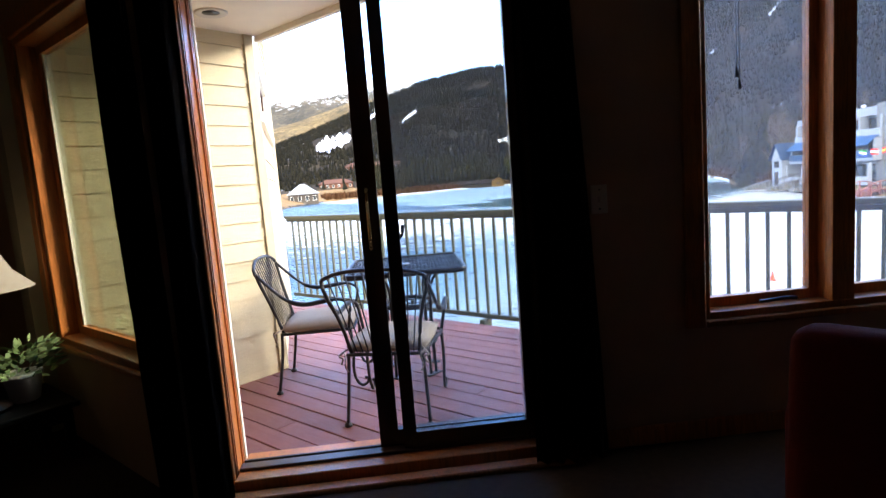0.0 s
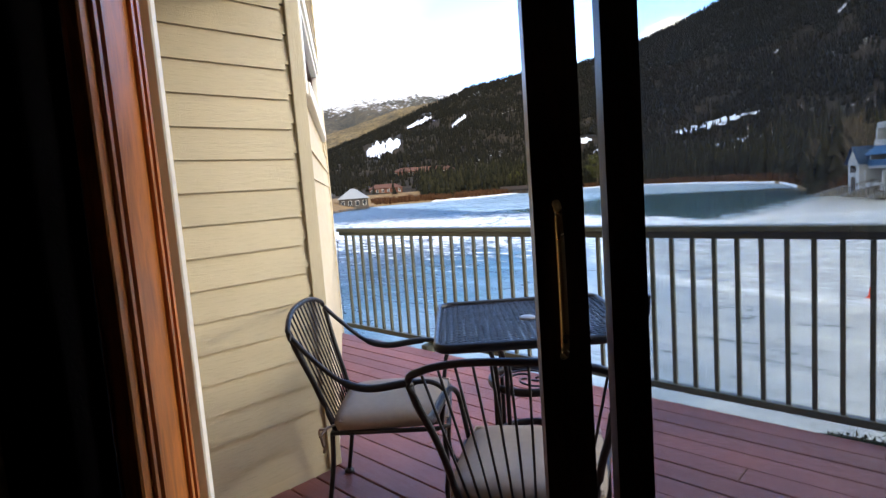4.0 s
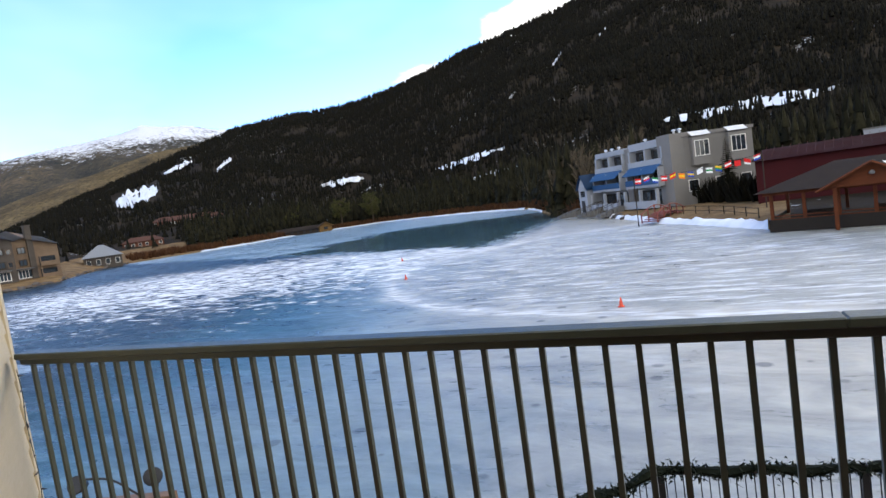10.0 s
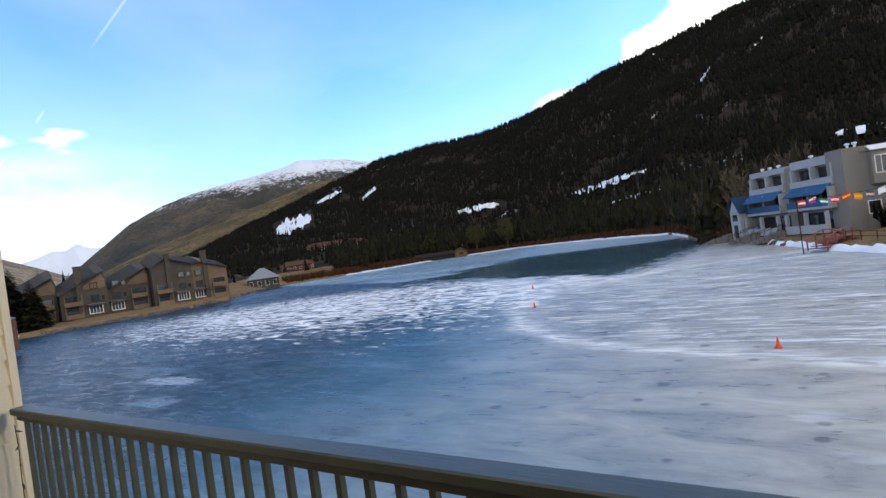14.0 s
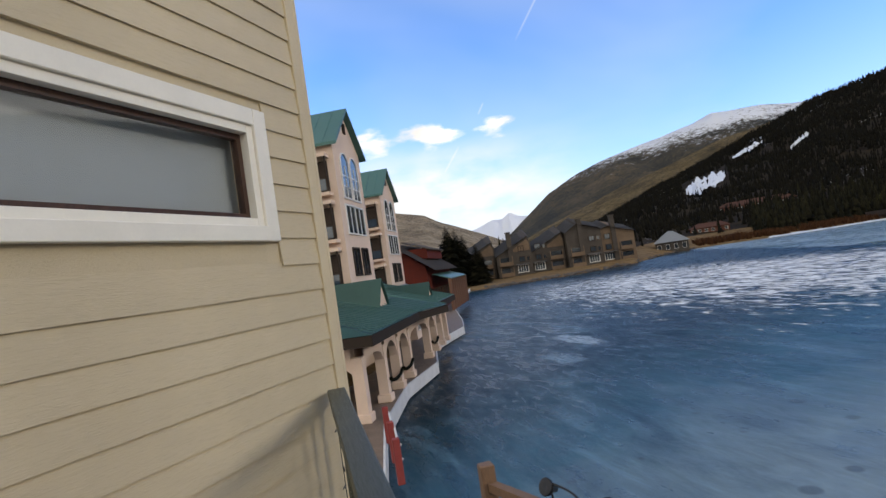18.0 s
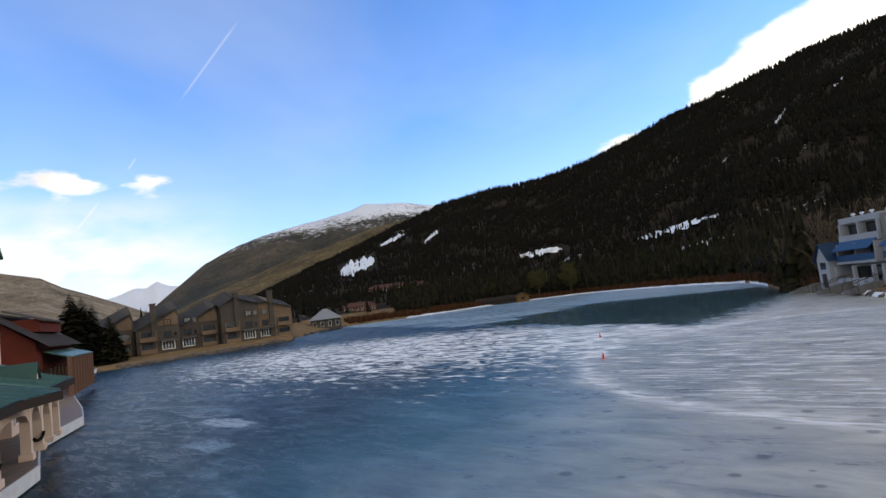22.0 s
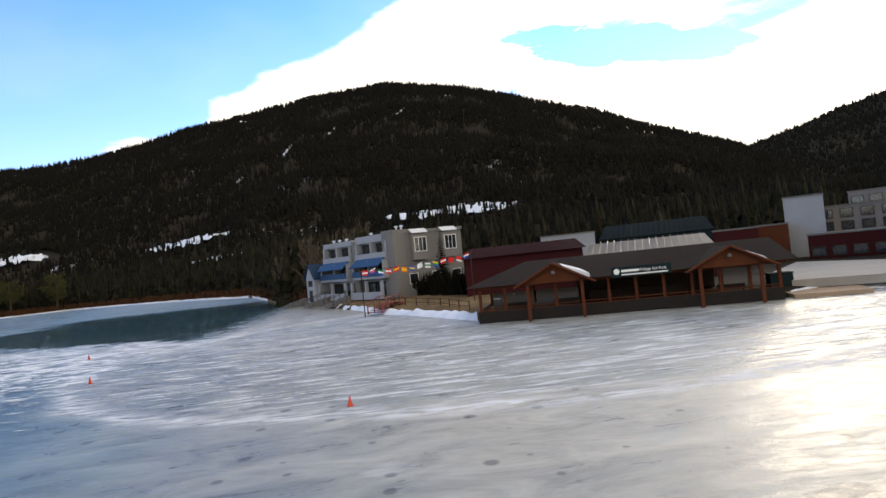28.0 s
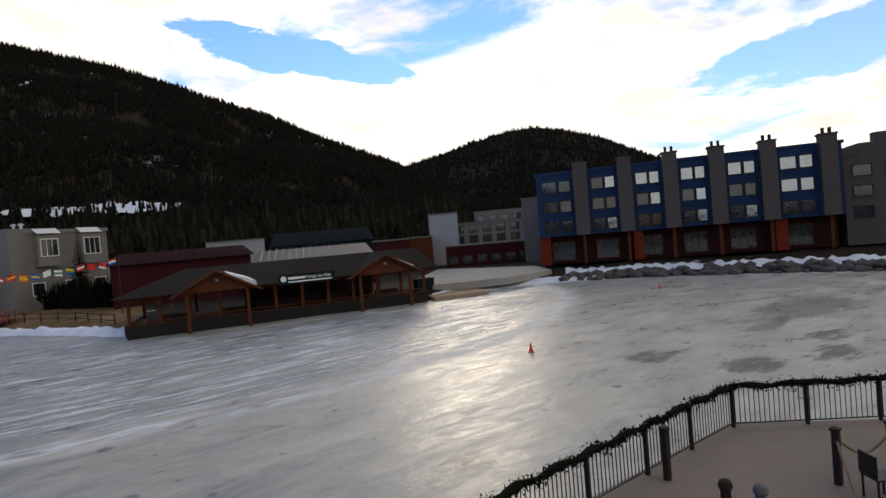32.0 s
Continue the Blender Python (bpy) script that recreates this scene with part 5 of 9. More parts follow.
def curtain(m, x0, x1, z0, z1, lean=0.0):
    c = empty("curtain", label="dark heavy gathered curtain beside the door", category="curtain")
    bm = bmesh.new()
    n = 40
    cols = []
    for i in range(n + 1):
        u = i / n
        row = []
        for j in range(9):
            v = j / 8
            x = x0 + (x1 - x0) * u + lean * (1 - v) * u
            row.append(bm.verts.new((x, -0.10 + 0.03 * math.sin(u * 34) * (0.8 + 0.2 * v) + 0.01 * math.sin(v * 6 + u * 9), z0 + (z1 - z0) * v)))
        cols.append(row)
    for i in range(n):
        for j in range(8):
            bm.faces.new((cols[i][j], cols[i + 1][j], cols[i + 1][j + 1], cols[i][j + 1]))
    bmesh.ops.solidify(bm, geom=list(bm.faces), thickness=0.006)
    bm.transform(m)
    part("drape", bm, M["curtain"], c, smooth=True)
    rod = tube(bmesh.new(), [(x0 - 0.05, -0.10, z1 + 0.02), (x1 + 0.05, -0.10, z1 + 0.02)], 0.012, 8)
    rod.transform(m)
    part("curtain_rod", rod, M["door_dark"], c, smooth=True)


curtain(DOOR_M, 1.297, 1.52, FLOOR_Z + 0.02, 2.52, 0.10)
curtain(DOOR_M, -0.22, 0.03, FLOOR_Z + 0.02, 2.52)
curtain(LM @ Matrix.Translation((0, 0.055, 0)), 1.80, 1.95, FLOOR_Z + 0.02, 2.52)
sw = empty("light_switch", label="cream toggle light switch plate on the wall", category="switch")
M["cream"] = plain("cream_plastic", (0.62, 0.55, 0.42), 0.4, vary=0.04)
wall_part("plate", box(1.618, 1.690, -0.008, -0.0005, 1.161, 1.285, 0.003), M["cream"], DOOR_M, sw)
wall_part("toggle", box(1.647, 1.661, -0.022, -0.008, 1.210, 1.236, 0.003), M["cream"], DOOR_M, sw)
for z in (1.182, 1.264):
    wall_part("screw", tube(bmesh.new(), [(1.654, -0.008, z), (1.654, -0.0095, z)], 0.004, 8), M["iron"], DOOR_M, sw)
cord = empty("blind_cord", label="thin blind cord with dark tassels hanging in the window", category="cord")
for dx, z in ((0.0, 1.72), (0.012, 1.67)):
    wall_part("cord", tube(bmesh.new(), [(2.27 + dx, -0.02, 2.3), (2.27 + dx, -0.02, z)], 0.0022, 5), M["iron"], DOOR_M, cord)
    wall_part("tassel", tube(bmesh.new(), [(2.27 + dx, -0.02, z + 0.012), (2.27 + dx, -0.02, z - 0.012), (2.27 + dx, -0.02, z - 0.03)], [0.004, 0.008, 0.007], 8), M["iron"], DOOR_M, cord)


cord2 = empty("blind_cord", label="pair of thin blind cords hanging in the side window", category="cord")
for dx in (0.0, 0.05):
    wall_part("cord", tube(bmesh.new(), [(1.70 + dx, 0.06, 2.17), (1.70 + dx, 0.06, 0.84 + dx)], 0.003, 5), M["iron"], LM, cord2)

# side table with a lamp and a potted plant, beside the left window
M["black_wood"] = wood("black_stained_wood", (0.008, 0.005, 0.004), rough=0.85)
st = empty("side_table", pose(-3.26, 1.50, FLOOR_Z), label="low dark wooden side table by the window", category="table")
part("tabletop", box(-0.26, 0.26, -0.26, 0.26, 0.27, 0.30, 0.006), M["black_wood"], st)
part("apron", box(-0.23, 0.23, -0.23, 0.23, 0.20, 0.269, 0.004), M["black_wood"], st)
for sx in (-0.21, 0.21):
    for sy in (-0.21, 0.21):
        part("leg", box(sx - 0.02, sx + 0.02, sy - 0.02, sy + 0.02, 0.0, 0.199, 0.003), M["black_wood"], st)
TABLE_TOP = FLOOR_Z + 0.301
pp = empty("potted_plant", pose(-3.27, 1.60, TABLE_TOP) @ Matrix.Scale(1.7, 4), label="small bushy green plant in a white pot", category="plant")
part("pot", lathe(bmesh.new(), [(0.032, 0.0), (0.038, 0.005), (0.050, 0.075), (0.054, 0.078), (0.054, 0.088), (0.046, 0.088), (0.044, 0.07)], 20), plain("white_glaze", (0.80, 0.78, 0.74), 0.35, vary=0.05), pp, "white glazed pot", smooth=True)
part("soil", lathe(bmesh.new(), [(0.0435, 0.068), (0.02, 0.072), (0.001, 0.073)], 14), plain("soil", (0.03, 0.022, 0.016), 0.95), pp)
rng = random.Random(5)
bm = bmesh.new()
for i in range(230):
    a, u = rng.uniform(0, 6.283), rng.random()
    rad, zz = 0.085 * math.sqrt(rng.random()), 0.085 + 0.085 * u
    p = Vector((rad * math.cos(a) * 1.15, rad * math.sin(a) * 1.15, zz))
    d = Vector((math.cos(a), math.sin(a), rng.uniform(-0.3, 1.1))).normalized()
    sd = d.cross(Vector((rng.uniform(-1, 1), rng.uniform(-1, 1), 1))).normalized() * 0.008
    v = [bm.verts.new(q) for q in (p, p + d * 0.014 + sd, p + d * 0.034, p + d * 0.014 - sd)]
    bm.faces.new(v)
part("foliage", bm, leaf_green(), pp)
tl = empty("table_lamp", pose(-3.26, 1.43, TABLE_TOP) @ Matrix.Scale(1.6, 4), label="unlit table lamp with a flared grey fabric shade", category="lamp")
part("base", lathe(bmesh.new(), [(0.07, 0.0), (0.07, 0.012), (0.02, 0.03), (0.03, 0.09), (0.045, 0.15), (0.03, 0.22), (0.012, 0.25), (0.010, 0.42)], 20), M["door_dark"], tl, smooth=True)
part("shade", lathe(bmesh.new(), [(0.175, 0.37), (0.170, 0.376), (0.122, 0.425), (0.092, 0.49), (0.076, 0.57), (0.072, 0.57), (0.088, 0.49), (0.118, 0.425), (0.168, 0.374)], 28), plain("lamp_fabric", (0.33, 0.29, 0.25), 0.9, vary=0.05, scale=30), tl, smooth=True)


# red armchair under the right window
def armchair():
    c = empty("armchair", pose(0.36, 2.80, FLOOR_Z, 0, 0, -6), label="rounded red upholstered armchair below the window", category="armchair")
    red = plain("red_upholstery", (0.105, 0.010, 0.005), 0.9, vary=0.12, scale=18, bump=0.25)

    def soft(w, d, h, r):
        bm = bmesh.new()
        bmesh.ops.create_cube(bm, size=1.0)
        bmesh.ops.scale(bm, vec=(w, d, h), verts=bm.verts)
        bmesh.ops.bevel(bm, geom=list(bm.edges), offset=r, segments=4, profile=0.6, affect="EDGES")
        return bm

    for nm, size, at in (("seat_base", (0.66, 0.62, 0.24), (0, 0.02, 0.20)), ("seat_cushion", (0.50, 0.56, 0.14), (0, 0.06, 0.395)), ("backrest", (0.72, 0.18, 0.52), (0, -0.27, 0.545))):
        part(nm, soft(*size, min(size) * 0.36), red, c, smooth=True).matrix_basis = pose(*at, -6 if nm == "backrest" else 0)
    for s in (-1, 1):
        part("armrest", soft(0.13, 0.60, 0.42, 0.05), red, c, smooth=True).matrix_basis = pose(s * 0.325, 0.04, 0.37)
        for yy in (-0.24, 0.26):
            part("leg", lathe(bmesh.new(), [(0.018, 0.0), (0.026, 0.08)], 10, (s * 0.27, yy, 0.0)), M["door_dark"], c)


armchair()

# ---- woods ----
def leaf_material(name, a, b):
    k = Mat(name)
    r = k.island_random()
    col = k.ramp(r, [(0.0, a), (1.0, b)])
    n = k.noise(1.5, 5)
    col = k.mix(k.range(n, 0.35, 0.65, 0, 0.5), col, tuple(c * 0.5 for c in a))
    return k.set(col, 0.9)


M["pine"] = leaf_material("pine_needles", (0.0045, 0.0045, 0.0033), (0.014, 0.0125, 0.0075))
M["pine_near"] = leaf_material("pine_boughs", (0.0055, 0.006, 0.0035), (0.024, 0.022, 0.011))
M["aspen"] = leaf_material("bare_twigs", (0.075, 0.058, 0.040), (0.15, 0.12, 0.082))
M["willow"] = leaf_material("willow_brush", (0.055, 0.023, 0.012), (0.11, 0.055, 0.026))
M["bark"] = plain("bark", (0.06, 0.045, 0.032), 0.9, vary=0.3)


def far_woods(name, count, az_of, r_of, h_range, label, seed, keep=None, tiers=2, sides=5, material=None, z_of=land_z):
    """Many small ragged conifers joined in one mesh; az_of and r_of draw their places."""
    rng = np.random.default_rng(seed)
    az = az_of(rng, count)
    r = r_of(rng, az)
    if keep is not None:
        ok = keep(rng, az, r)
        az, r = az[ok], r[ok]
    n = len(az)
    z = z_of(az, r) - 0.4
    x, y = CX + r * np.sin(np.radians(az)), CY + r * np.cos(np.radians(az))
    h = rng.uniform(*h_range, n) * rng.uniform(0.7, 1.15, n)
    verts, faces, base = [], [], 0
    V, F = [], []
    for t in range(tiers):
        z0 = 0.08 + 0.92 * t / tiers * 0.85
        z1 = 1.0 if t == tiers - 1 else z0 + (0.62 if tiers < 3 else 2.3 / tiers)
        rad = 0.17 if tiers == 1 else 0.19 - 0.09 * t if tiers == 2 else 0.155 * (1 - 0.82 * t / (tiers - 1))
        jag = rng.uniform(0.5, 1.3, (n, sides))
        ang = 2 * np.pi * (np.arange(sides) / sides)[None] + rng.uniform(0, 6.28, n)[:, None]
        ring = np.stack([x[:, None] + rad * h[:, None] * jag * np.cos(ang), y[:, None] + rad * h[:, None] * jag * np.sin(ang), z[:, None] + h[:, None] * (z0 + rng.uniform(-0.05, 0.05, (n, sides)))], -1)
        tip = np.stack([x + rng.uniform(-0.015, 0.015, n) * h, y, z + h * min(z1, 1.0)], -1)[:, None]
        V.append(np.concatenate([ring, tip], 1))
    V = np.concatenate(V, 1)
    per = (sides + 1) * tiers
    tri = []
    for t in range(tiers):
        o = t * (sides + 1)
        for k in range(sides):
            tri.append((o + k, o + (k + 1) % sides, o + sides))
    tri = np.array(tri)
    faces = (tri[None] + (np.arange(n) * per)[:, None, None]).reshape(-1, 3)
    me = bpy.data.meshes.new(name)
    me.vertices.add(n * per)
    me.vertices.foreach_set("co", V.reshape(-1).astype(np.float32))
    me.loops.add(len(faces) * 3)
    me.loops.foreach_set("vertex_index", faces.reshape(-1).astype(np.int32))
    me.polygons.add(len(faces))
    me.polygons.foreach_set("loop_start", np.arange(0, len(faces) * 3, 3, dtype=np.int32))
    me.materials.append(material or M["pine"])
    me.update(calc_edges=True)
    me.validate()
    return tagged(new(name, me), label, "forest", kind="stuff")


def clearing(az, r):
    """Gaps in the woods: snowy runs, meadows."""
    x, y = CX + r * np.sin(np.radians(az)), CY + r * np.cos(np.radians(az))
    return fbm(x * 1.4, y * 1.4, 9.0)


def slope_r(rng, az):
    rs, rr = tab(SHORE, az), ridge_r(az)
    lo = np.maximum(rs + 45, 190.0)
    return lo + (rr * 1.03 - lo) * rng.uniform(0, 1, len(az)) ** 0.62


RUNS = [(-51.9, 3.8, -48.5, 4.7, 0.95), (-47.7, 6.05, -45.2, 6.95, 0.32), (-43.3, 5.85, -41.8, 6.8, 0.3), (-34.0, 3.2, -29.8, 3.4, 0.45), (-22.6, 3.2, -15.5, 4.3, 0.38), (-0.5, 4.35, 13.0, 4.4, 0.65), (-19.0, 1.6, -14.5, 2.2, 0.4),
        (-9.9, 11.3, -8.9, 12.3, 0.22), (-5.6, 12.9, -4.6, 13.7, 0.16), (1.6, 14.5, 2.6, 15.1, 0.14), (-14.5, 9.0, -13.6, 9.5, 0.12)]


def elev(az, r):
    return np.degrees(np.arctan2(land_z(az, r) - EYE_Z, r))


def in_run(az, r):
    e = elev(az, r)
    hit = np.zeros(len(az), bool)
    for a0, e0, a1, e1, w in RUNS:
        t = np.clip((az - a0) / (a1 - a0), 0, 1)
        hit |= (np.abs(e - (e0 + (e1 - e0) * t)) < w) & (az > min(a0, a1) - 0.3) & (az < max(a0, a1) + 0.3)
    return hit


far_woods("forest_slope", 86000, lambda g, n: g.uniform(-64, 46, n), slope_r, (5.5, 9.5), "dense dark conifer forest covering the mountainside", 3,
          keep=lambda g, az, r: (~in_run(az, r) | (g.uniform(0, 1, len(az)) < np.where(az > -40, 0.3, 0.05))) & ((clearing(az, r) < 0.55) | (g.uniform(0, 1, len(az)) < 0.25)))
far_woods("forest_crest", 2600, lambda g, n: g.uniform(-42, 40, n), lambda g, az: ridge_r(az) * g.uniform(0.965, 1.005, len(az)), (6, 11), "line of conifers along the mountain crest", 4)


def hill_z(az, r):
    azs, fr, H, rr, depth = HILLS["hill_right"]
    f = 1 - (rr - r) / depth
    i = np.clip((az - azs[0]) / 0.25, 0, len(azs) - 1.01)
    k = np.clip(np.searchsorted(fr, f) - 1, 0, len(fr) - 2)
    a, b = i.astype(int), i - i.astype(int)
    t = (f - fr[k]) / (fr[k + 1] - fr[k])
    return (H[a, k] * (1 - b) + H[a + 1, k] * b) * (1 - t) + (H[a, k + 1] * (1 - b) + H[a + 1, k + 1] * b) * t


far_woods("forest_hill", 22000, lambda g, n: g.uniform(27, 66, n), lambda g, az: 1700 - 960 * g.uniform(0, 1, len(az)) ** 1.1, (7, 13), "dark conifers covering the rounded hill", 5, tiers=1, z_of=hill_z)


def shore_r(lo, hi):
    return lambda g, az: tab(SHORE, az) + g.uniform(lo, hi, len(az))


far_woods("forest_shore", 2600, lambda g, n: g.uniform(-47, -8, n), shore_r(14, 95), (9, 17), "tall conifers along the far lake shore", 6, tiers=8, sides=7, material=M["pine_near"],
          keep=lambda g, az, r: g.uniform(0, 1, len(az)) < np.interp(az, [-47, -40, -30, -20, -10], [0.25, 0.4, 0.8, 1, 1]))
far_woods("forest_village", 900, lambda g, n: g.uniform(-12, 40, n), lambda g, az: g.uniform(125, 215, len(az)), (10, 17), "tall conifers behind the village buildings", 7, tiers=8, sides=7, material=M["pine_near"])
far_woods("forest_west", 260, lambda g, n: g.uniform(-84, -66, n), lambda g, az: g.uniform(240, 330, len(az)), (9, 16), "dark conifers behind the lakeside houses", 8, tiers=8, sides=7, material=M["pine_near"])


def brush(name, count, az0, az1, lo, hi, h, material, label, seed, category="brush", k=12, wide=0.10, spread=0.25):
    """Low twiggy bushes as sprays of thin upright blades, joined."""
    rng = np.random.default_rng(seed)
    az = rng.uniform(az0, az1, count)
    r = rng.uniform(lo, hi, count) + (tab(SHORE, az) if lo < 100 else 0)
    z = land_z(az, r) - 0.1
    x, y = CX + r * np.sin(np.radians(az)), CY + r * np.cos(np.radians(az))
    a = rng.uniform(0, 6.28, (count, k))
    lean = rng.uniform(0.1, 0.55, (count, k))
    hh = h * rng.uniform(0.5, 1.2, (count, k))
    wd = wide * hh
    bx, by = x[:, None] + spread * h * np.cos(a), y[:, None] + spread * h * np.sin(a)
    tx, ty = bx + lean * hh * np.cos(a), by + lean * hh * np.sin(a)
    p0 = np.stack([bx - wd * np.sin(a), by + wd * np.cos(a), z[:, None] + 0 * a], -1)
    p1 = np.stack([bx + wd * np.sin(a), by - wd * np.cos(a), z[:, None] + 0 * a], -1)
    p2 = np.stack([tx, ty, z[:, None] + hh], -1)
    V = np.stack([p0, p1, p2], 2).reshape(-1, 3)
    F = np.arange(len(V)).reshape(-1, 3).tolist()
    me = mesh_from(name, V.tolist(), F, material)
    return tagged(new(name, me), label, category, kind="stuff")


brush("willow_brush", 1500, -52, -9, 4, 22, 2.6, M["willow"], "rusty brown willow brush along the far shore", 11)
brush("aspen_grove", 150, -30, -9, 24, 60, 9.0, M["aspen"], "pale bare aspens among the conifers", 12, "trees", 26, 0.022, 0.03)


def bare_tree(az, r, h, seed, label):
    """A leafless cottonwood: tapered trunk, rising limbs and a haze of fine twigs."""
    rng = np.random.default_rng(seed)
    x, y = xy_at(az, r)
    z = float(land_z(np.array([az]), np.array([r]))[0]) - 0.3
    t = empty("cottonwood", pose(x, y, z), label=label, category="tree", group="bare cottonwoods by the flats")
    part("trunk", tube(bmesh.new(), [(0, 0, 0), (0.1, 0, h * 0.4), (0.0, 0.1, h * 0.95)], [0.28, 0.18, 0.03], 7), M["aspen"], t)
    tw = []
    for i in range(22):
        a, f = i * 2.4 + rng.uniform(-0.4, 0.4), 0.16 + 0.78 * i / 21
        out = h * 0.20 * (1.15 - 0.8 * f) * rng.uniform(0.8, 1.2)
        base = np.array([0, 0, h * f * 0.82])
        tip = base + np.array([out * math.cos(a), out * math.sin(a), h * 0.24 * rng.uniform(0.7, 1.2)])
        mid = (base + tip) / 2 + np.array([0.15 * out * math.cos(a), 0.15 * out * math.sin(a), -0.02 * h])
        part("limb", tube(bmesh.new(), [base, mid, tip], [0.10, 0.06, 0.02], 4), M["aspen"], t)
        for j in range(34):
            q = rng.uniform(0.25, 1.0)
            s = base * (1 - q) + tip * q
            d = rng.normal(size=3) * 0.5 + np.array([0.5 * math.cos(a), 0.5 * math.sin(a), 0.9])
            e = s + d * h * 0.075
            w = rng.normal(size=3) * 0.045
            tw += [s - w, s + w, e]
    me = mesh_from("crown", [tuple(v) for v in tw], np.arange(len(tw)).reshape(-1, 3).tolist(), M["aspen"])
    data_part("crown", me, t)


for i, (az, r, h) in enumerate(((-8.6, 122, 13.5), (-7.9, 119.5, 11.5), (-9.4, 127, 13.0), (-10.4, 130, 12.0), (-6.1, 139, 15.0), (-3.2, 140, 17.5), (-4.4, 142, 15.5), (-11.3, 133, 10.5))):
    bare_tree(az, r, h, 40 + i, "tall bare tan cottonwood beside the lakeside flats")


def conifer(name, x, y, z, h, seed, label, spread=0.2, material=None):
    """One conifer: tapered trunk and whorls of drooping boughs, each bough a bent spray of needles."""
    rng = random.Random(seed)
    t = empty(name, pose(x, y, z, 0, 0, rng.uniform(0, 360)), label=label, category="tree")
    part("trunk", tube(bmesh.new(), [(0, 0, 0), (0.01 * h, 0, h * 0.5), (0, 0, h)], [0.018 * h, 0.011 * h, 0.002 * h], 7), M["bark"], t)
    bm = bmesh.new()
    levels = int(20 + 1.3 * h)
    for i in range(levels):
        f = i / (levels - 1)
        zc = h * (0.08 + 0.90 * f)
        rad = h * spread * (1 - f) ** 0.8 * rng.uniform(0.8, 1.15) + 0.02 * h
        nb = 18 if f < 0.7 else 11
        for k in range(nb):
            a = 2 * math.pi * (k + rng.uniform(-0.3, 0.3)) / nb + i * 0.7
            L = rad * rng.uniform(0.65, 1.15)
            droop = -0.28 * L
            w = 0.27 * L + 0.06
            c, s = math.cos(a), math.sin(a)
            root = bm.verts.new((0, 0, zc))
            m1 = bm.verts.new((c * L * 0.55 - s * w, s * L * 0.55 + c * w, zc + droop * 0.35))
            m2 = bm.verts.new((c * L * 0.55 + s * w, s * L * 0.55 - c * w, zc + droop * 0.4))
            tip = bm.verts.new((c * L, s * L, zc + droop * rng.uniform(0.6, 1.2)))
            low = bm.verts.new((c * L * 0.6, s * L * 0.6, zc + droop * 0.3 - 0.09 * L - 0.05))
            bm.faces.new((root, m1, tip))
            bm.faces.new((root, tip, m2))
            bm.faces.new((m1, low, tip))
            bm.faces.new((low, m2, tip))
    part("crown", bm, material or M["pine_near"], t)
    return t


# these pines carry the sunlight in a lighter, yellower needle colour
for i, (a, r, h) in enumerate(((-31.6, 392, 17), (-29.2, 385, 19), (-36.5, 420, 14), (-33.5, 400, 13))):
    x, y = xy_at(a, r)
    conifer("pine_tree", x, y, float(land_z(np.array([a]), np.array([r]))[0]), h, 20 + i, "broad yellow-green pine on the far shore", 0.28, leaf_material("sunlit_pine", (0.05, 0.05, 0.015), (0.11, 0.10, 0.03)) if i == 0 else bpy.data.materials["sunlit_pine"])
for i, (a, r, h, lb) in enumerate(((4.4, 91, 9.5, "dark spruce in front of the lakeside flats"), (-72.4, 172, 13, "dark spruce beside the boardwalk"), (-72.0, 181, 11, "dark spruce in front of the terraced houses"), (-74.9, 176, 18, "tall dark pine by the red building"), (-74.3, 182, 19, "tall dark pine behind the houses"), (-75.1, 190, 21, "tall dark pine behind the houses"), (-73.6, 188, 17, "tall dark pine behind the houses"), (-71.6, 225, 17, "tall dark pine behind the houses"),
                                   (-69.5, 235, 16, "tall dark pine behind the houses"))):
    x, y = xy_at(a, r)
    conifer("spruce_tree", x, y, -4.2, h, 40 + i, lb, 0.2 if i == 0 else 0.34)


def round_pine(az, r, h, wide, seed, label):
    """A broad old pine: bare lower trunk, limbs, and a rounded crown of many needle tufts."""
    rng = np.random.default_rng(seed)
    x, y = xy_at(az, r)
    z = float(land_z(np.array([az]), np.array([r]))[0]) - 0.3
    t = empty("pine_tree", pose(x, y, z), label=label, category="tree", group="round pines on the far shore")
    part("trunk", tube(bmesh.new(), [(0, 0, 0), (0.2, 0, h * 0.45), (0, 0.1, h * 0.85)], [0.55, 0.4, 0.1], 8), M["bark"], t)
    for i in range(9):
        a, f = i * 2.4, 0.3 + 0.06 * i
        part("limb", tube(bmesh.new(), [(0.15, 0, h * f), (wide * 0.2 * math.cos(a), wide * 0.2 * math.sin(a), h * (f + 0.05)), (wide * 0.36 * math.cos(a), wide * 0.36 * math.sin(a), h * (f + 0.13))], [0.22, 0.14, 0.04], 6), M["bark"], t)
    V = []
    for i in range(70):
        d = rng.normal(size=3)
        d /= np.linalg.norm(d)
        c = d * rng.uniform(0.45, 0.92) * np.array([wide * 0.5, wide * 0.5, h * 0.38]) + np.array([0, 0, h * 0.60])
        size = rng.uniform(0.09, 0.16) * wide
        p = rng.normal(size=(46, 3))
        p /= np.linalg.norm(p, axis=1)[:, None]
        o = c + p * size * np.array([1, 1, 0.75]) * rng.uniform(0.4, 1.0, (46, 1))
        u, w = rng.normal(size=(46, 3)) * 0.32, rng.normal(size=(46, 3)) * 0.32
        V.append(np.stack([o, o + u, o + w], 1).reshape(-1, 3))
    V = np.concatenate(V)
    me = mesh_from("crown", V.tolist(), np.arange(len(V)).reshape(-1, 3).tolist(), M["olive_pine"])
    data_part("crown", me, t)


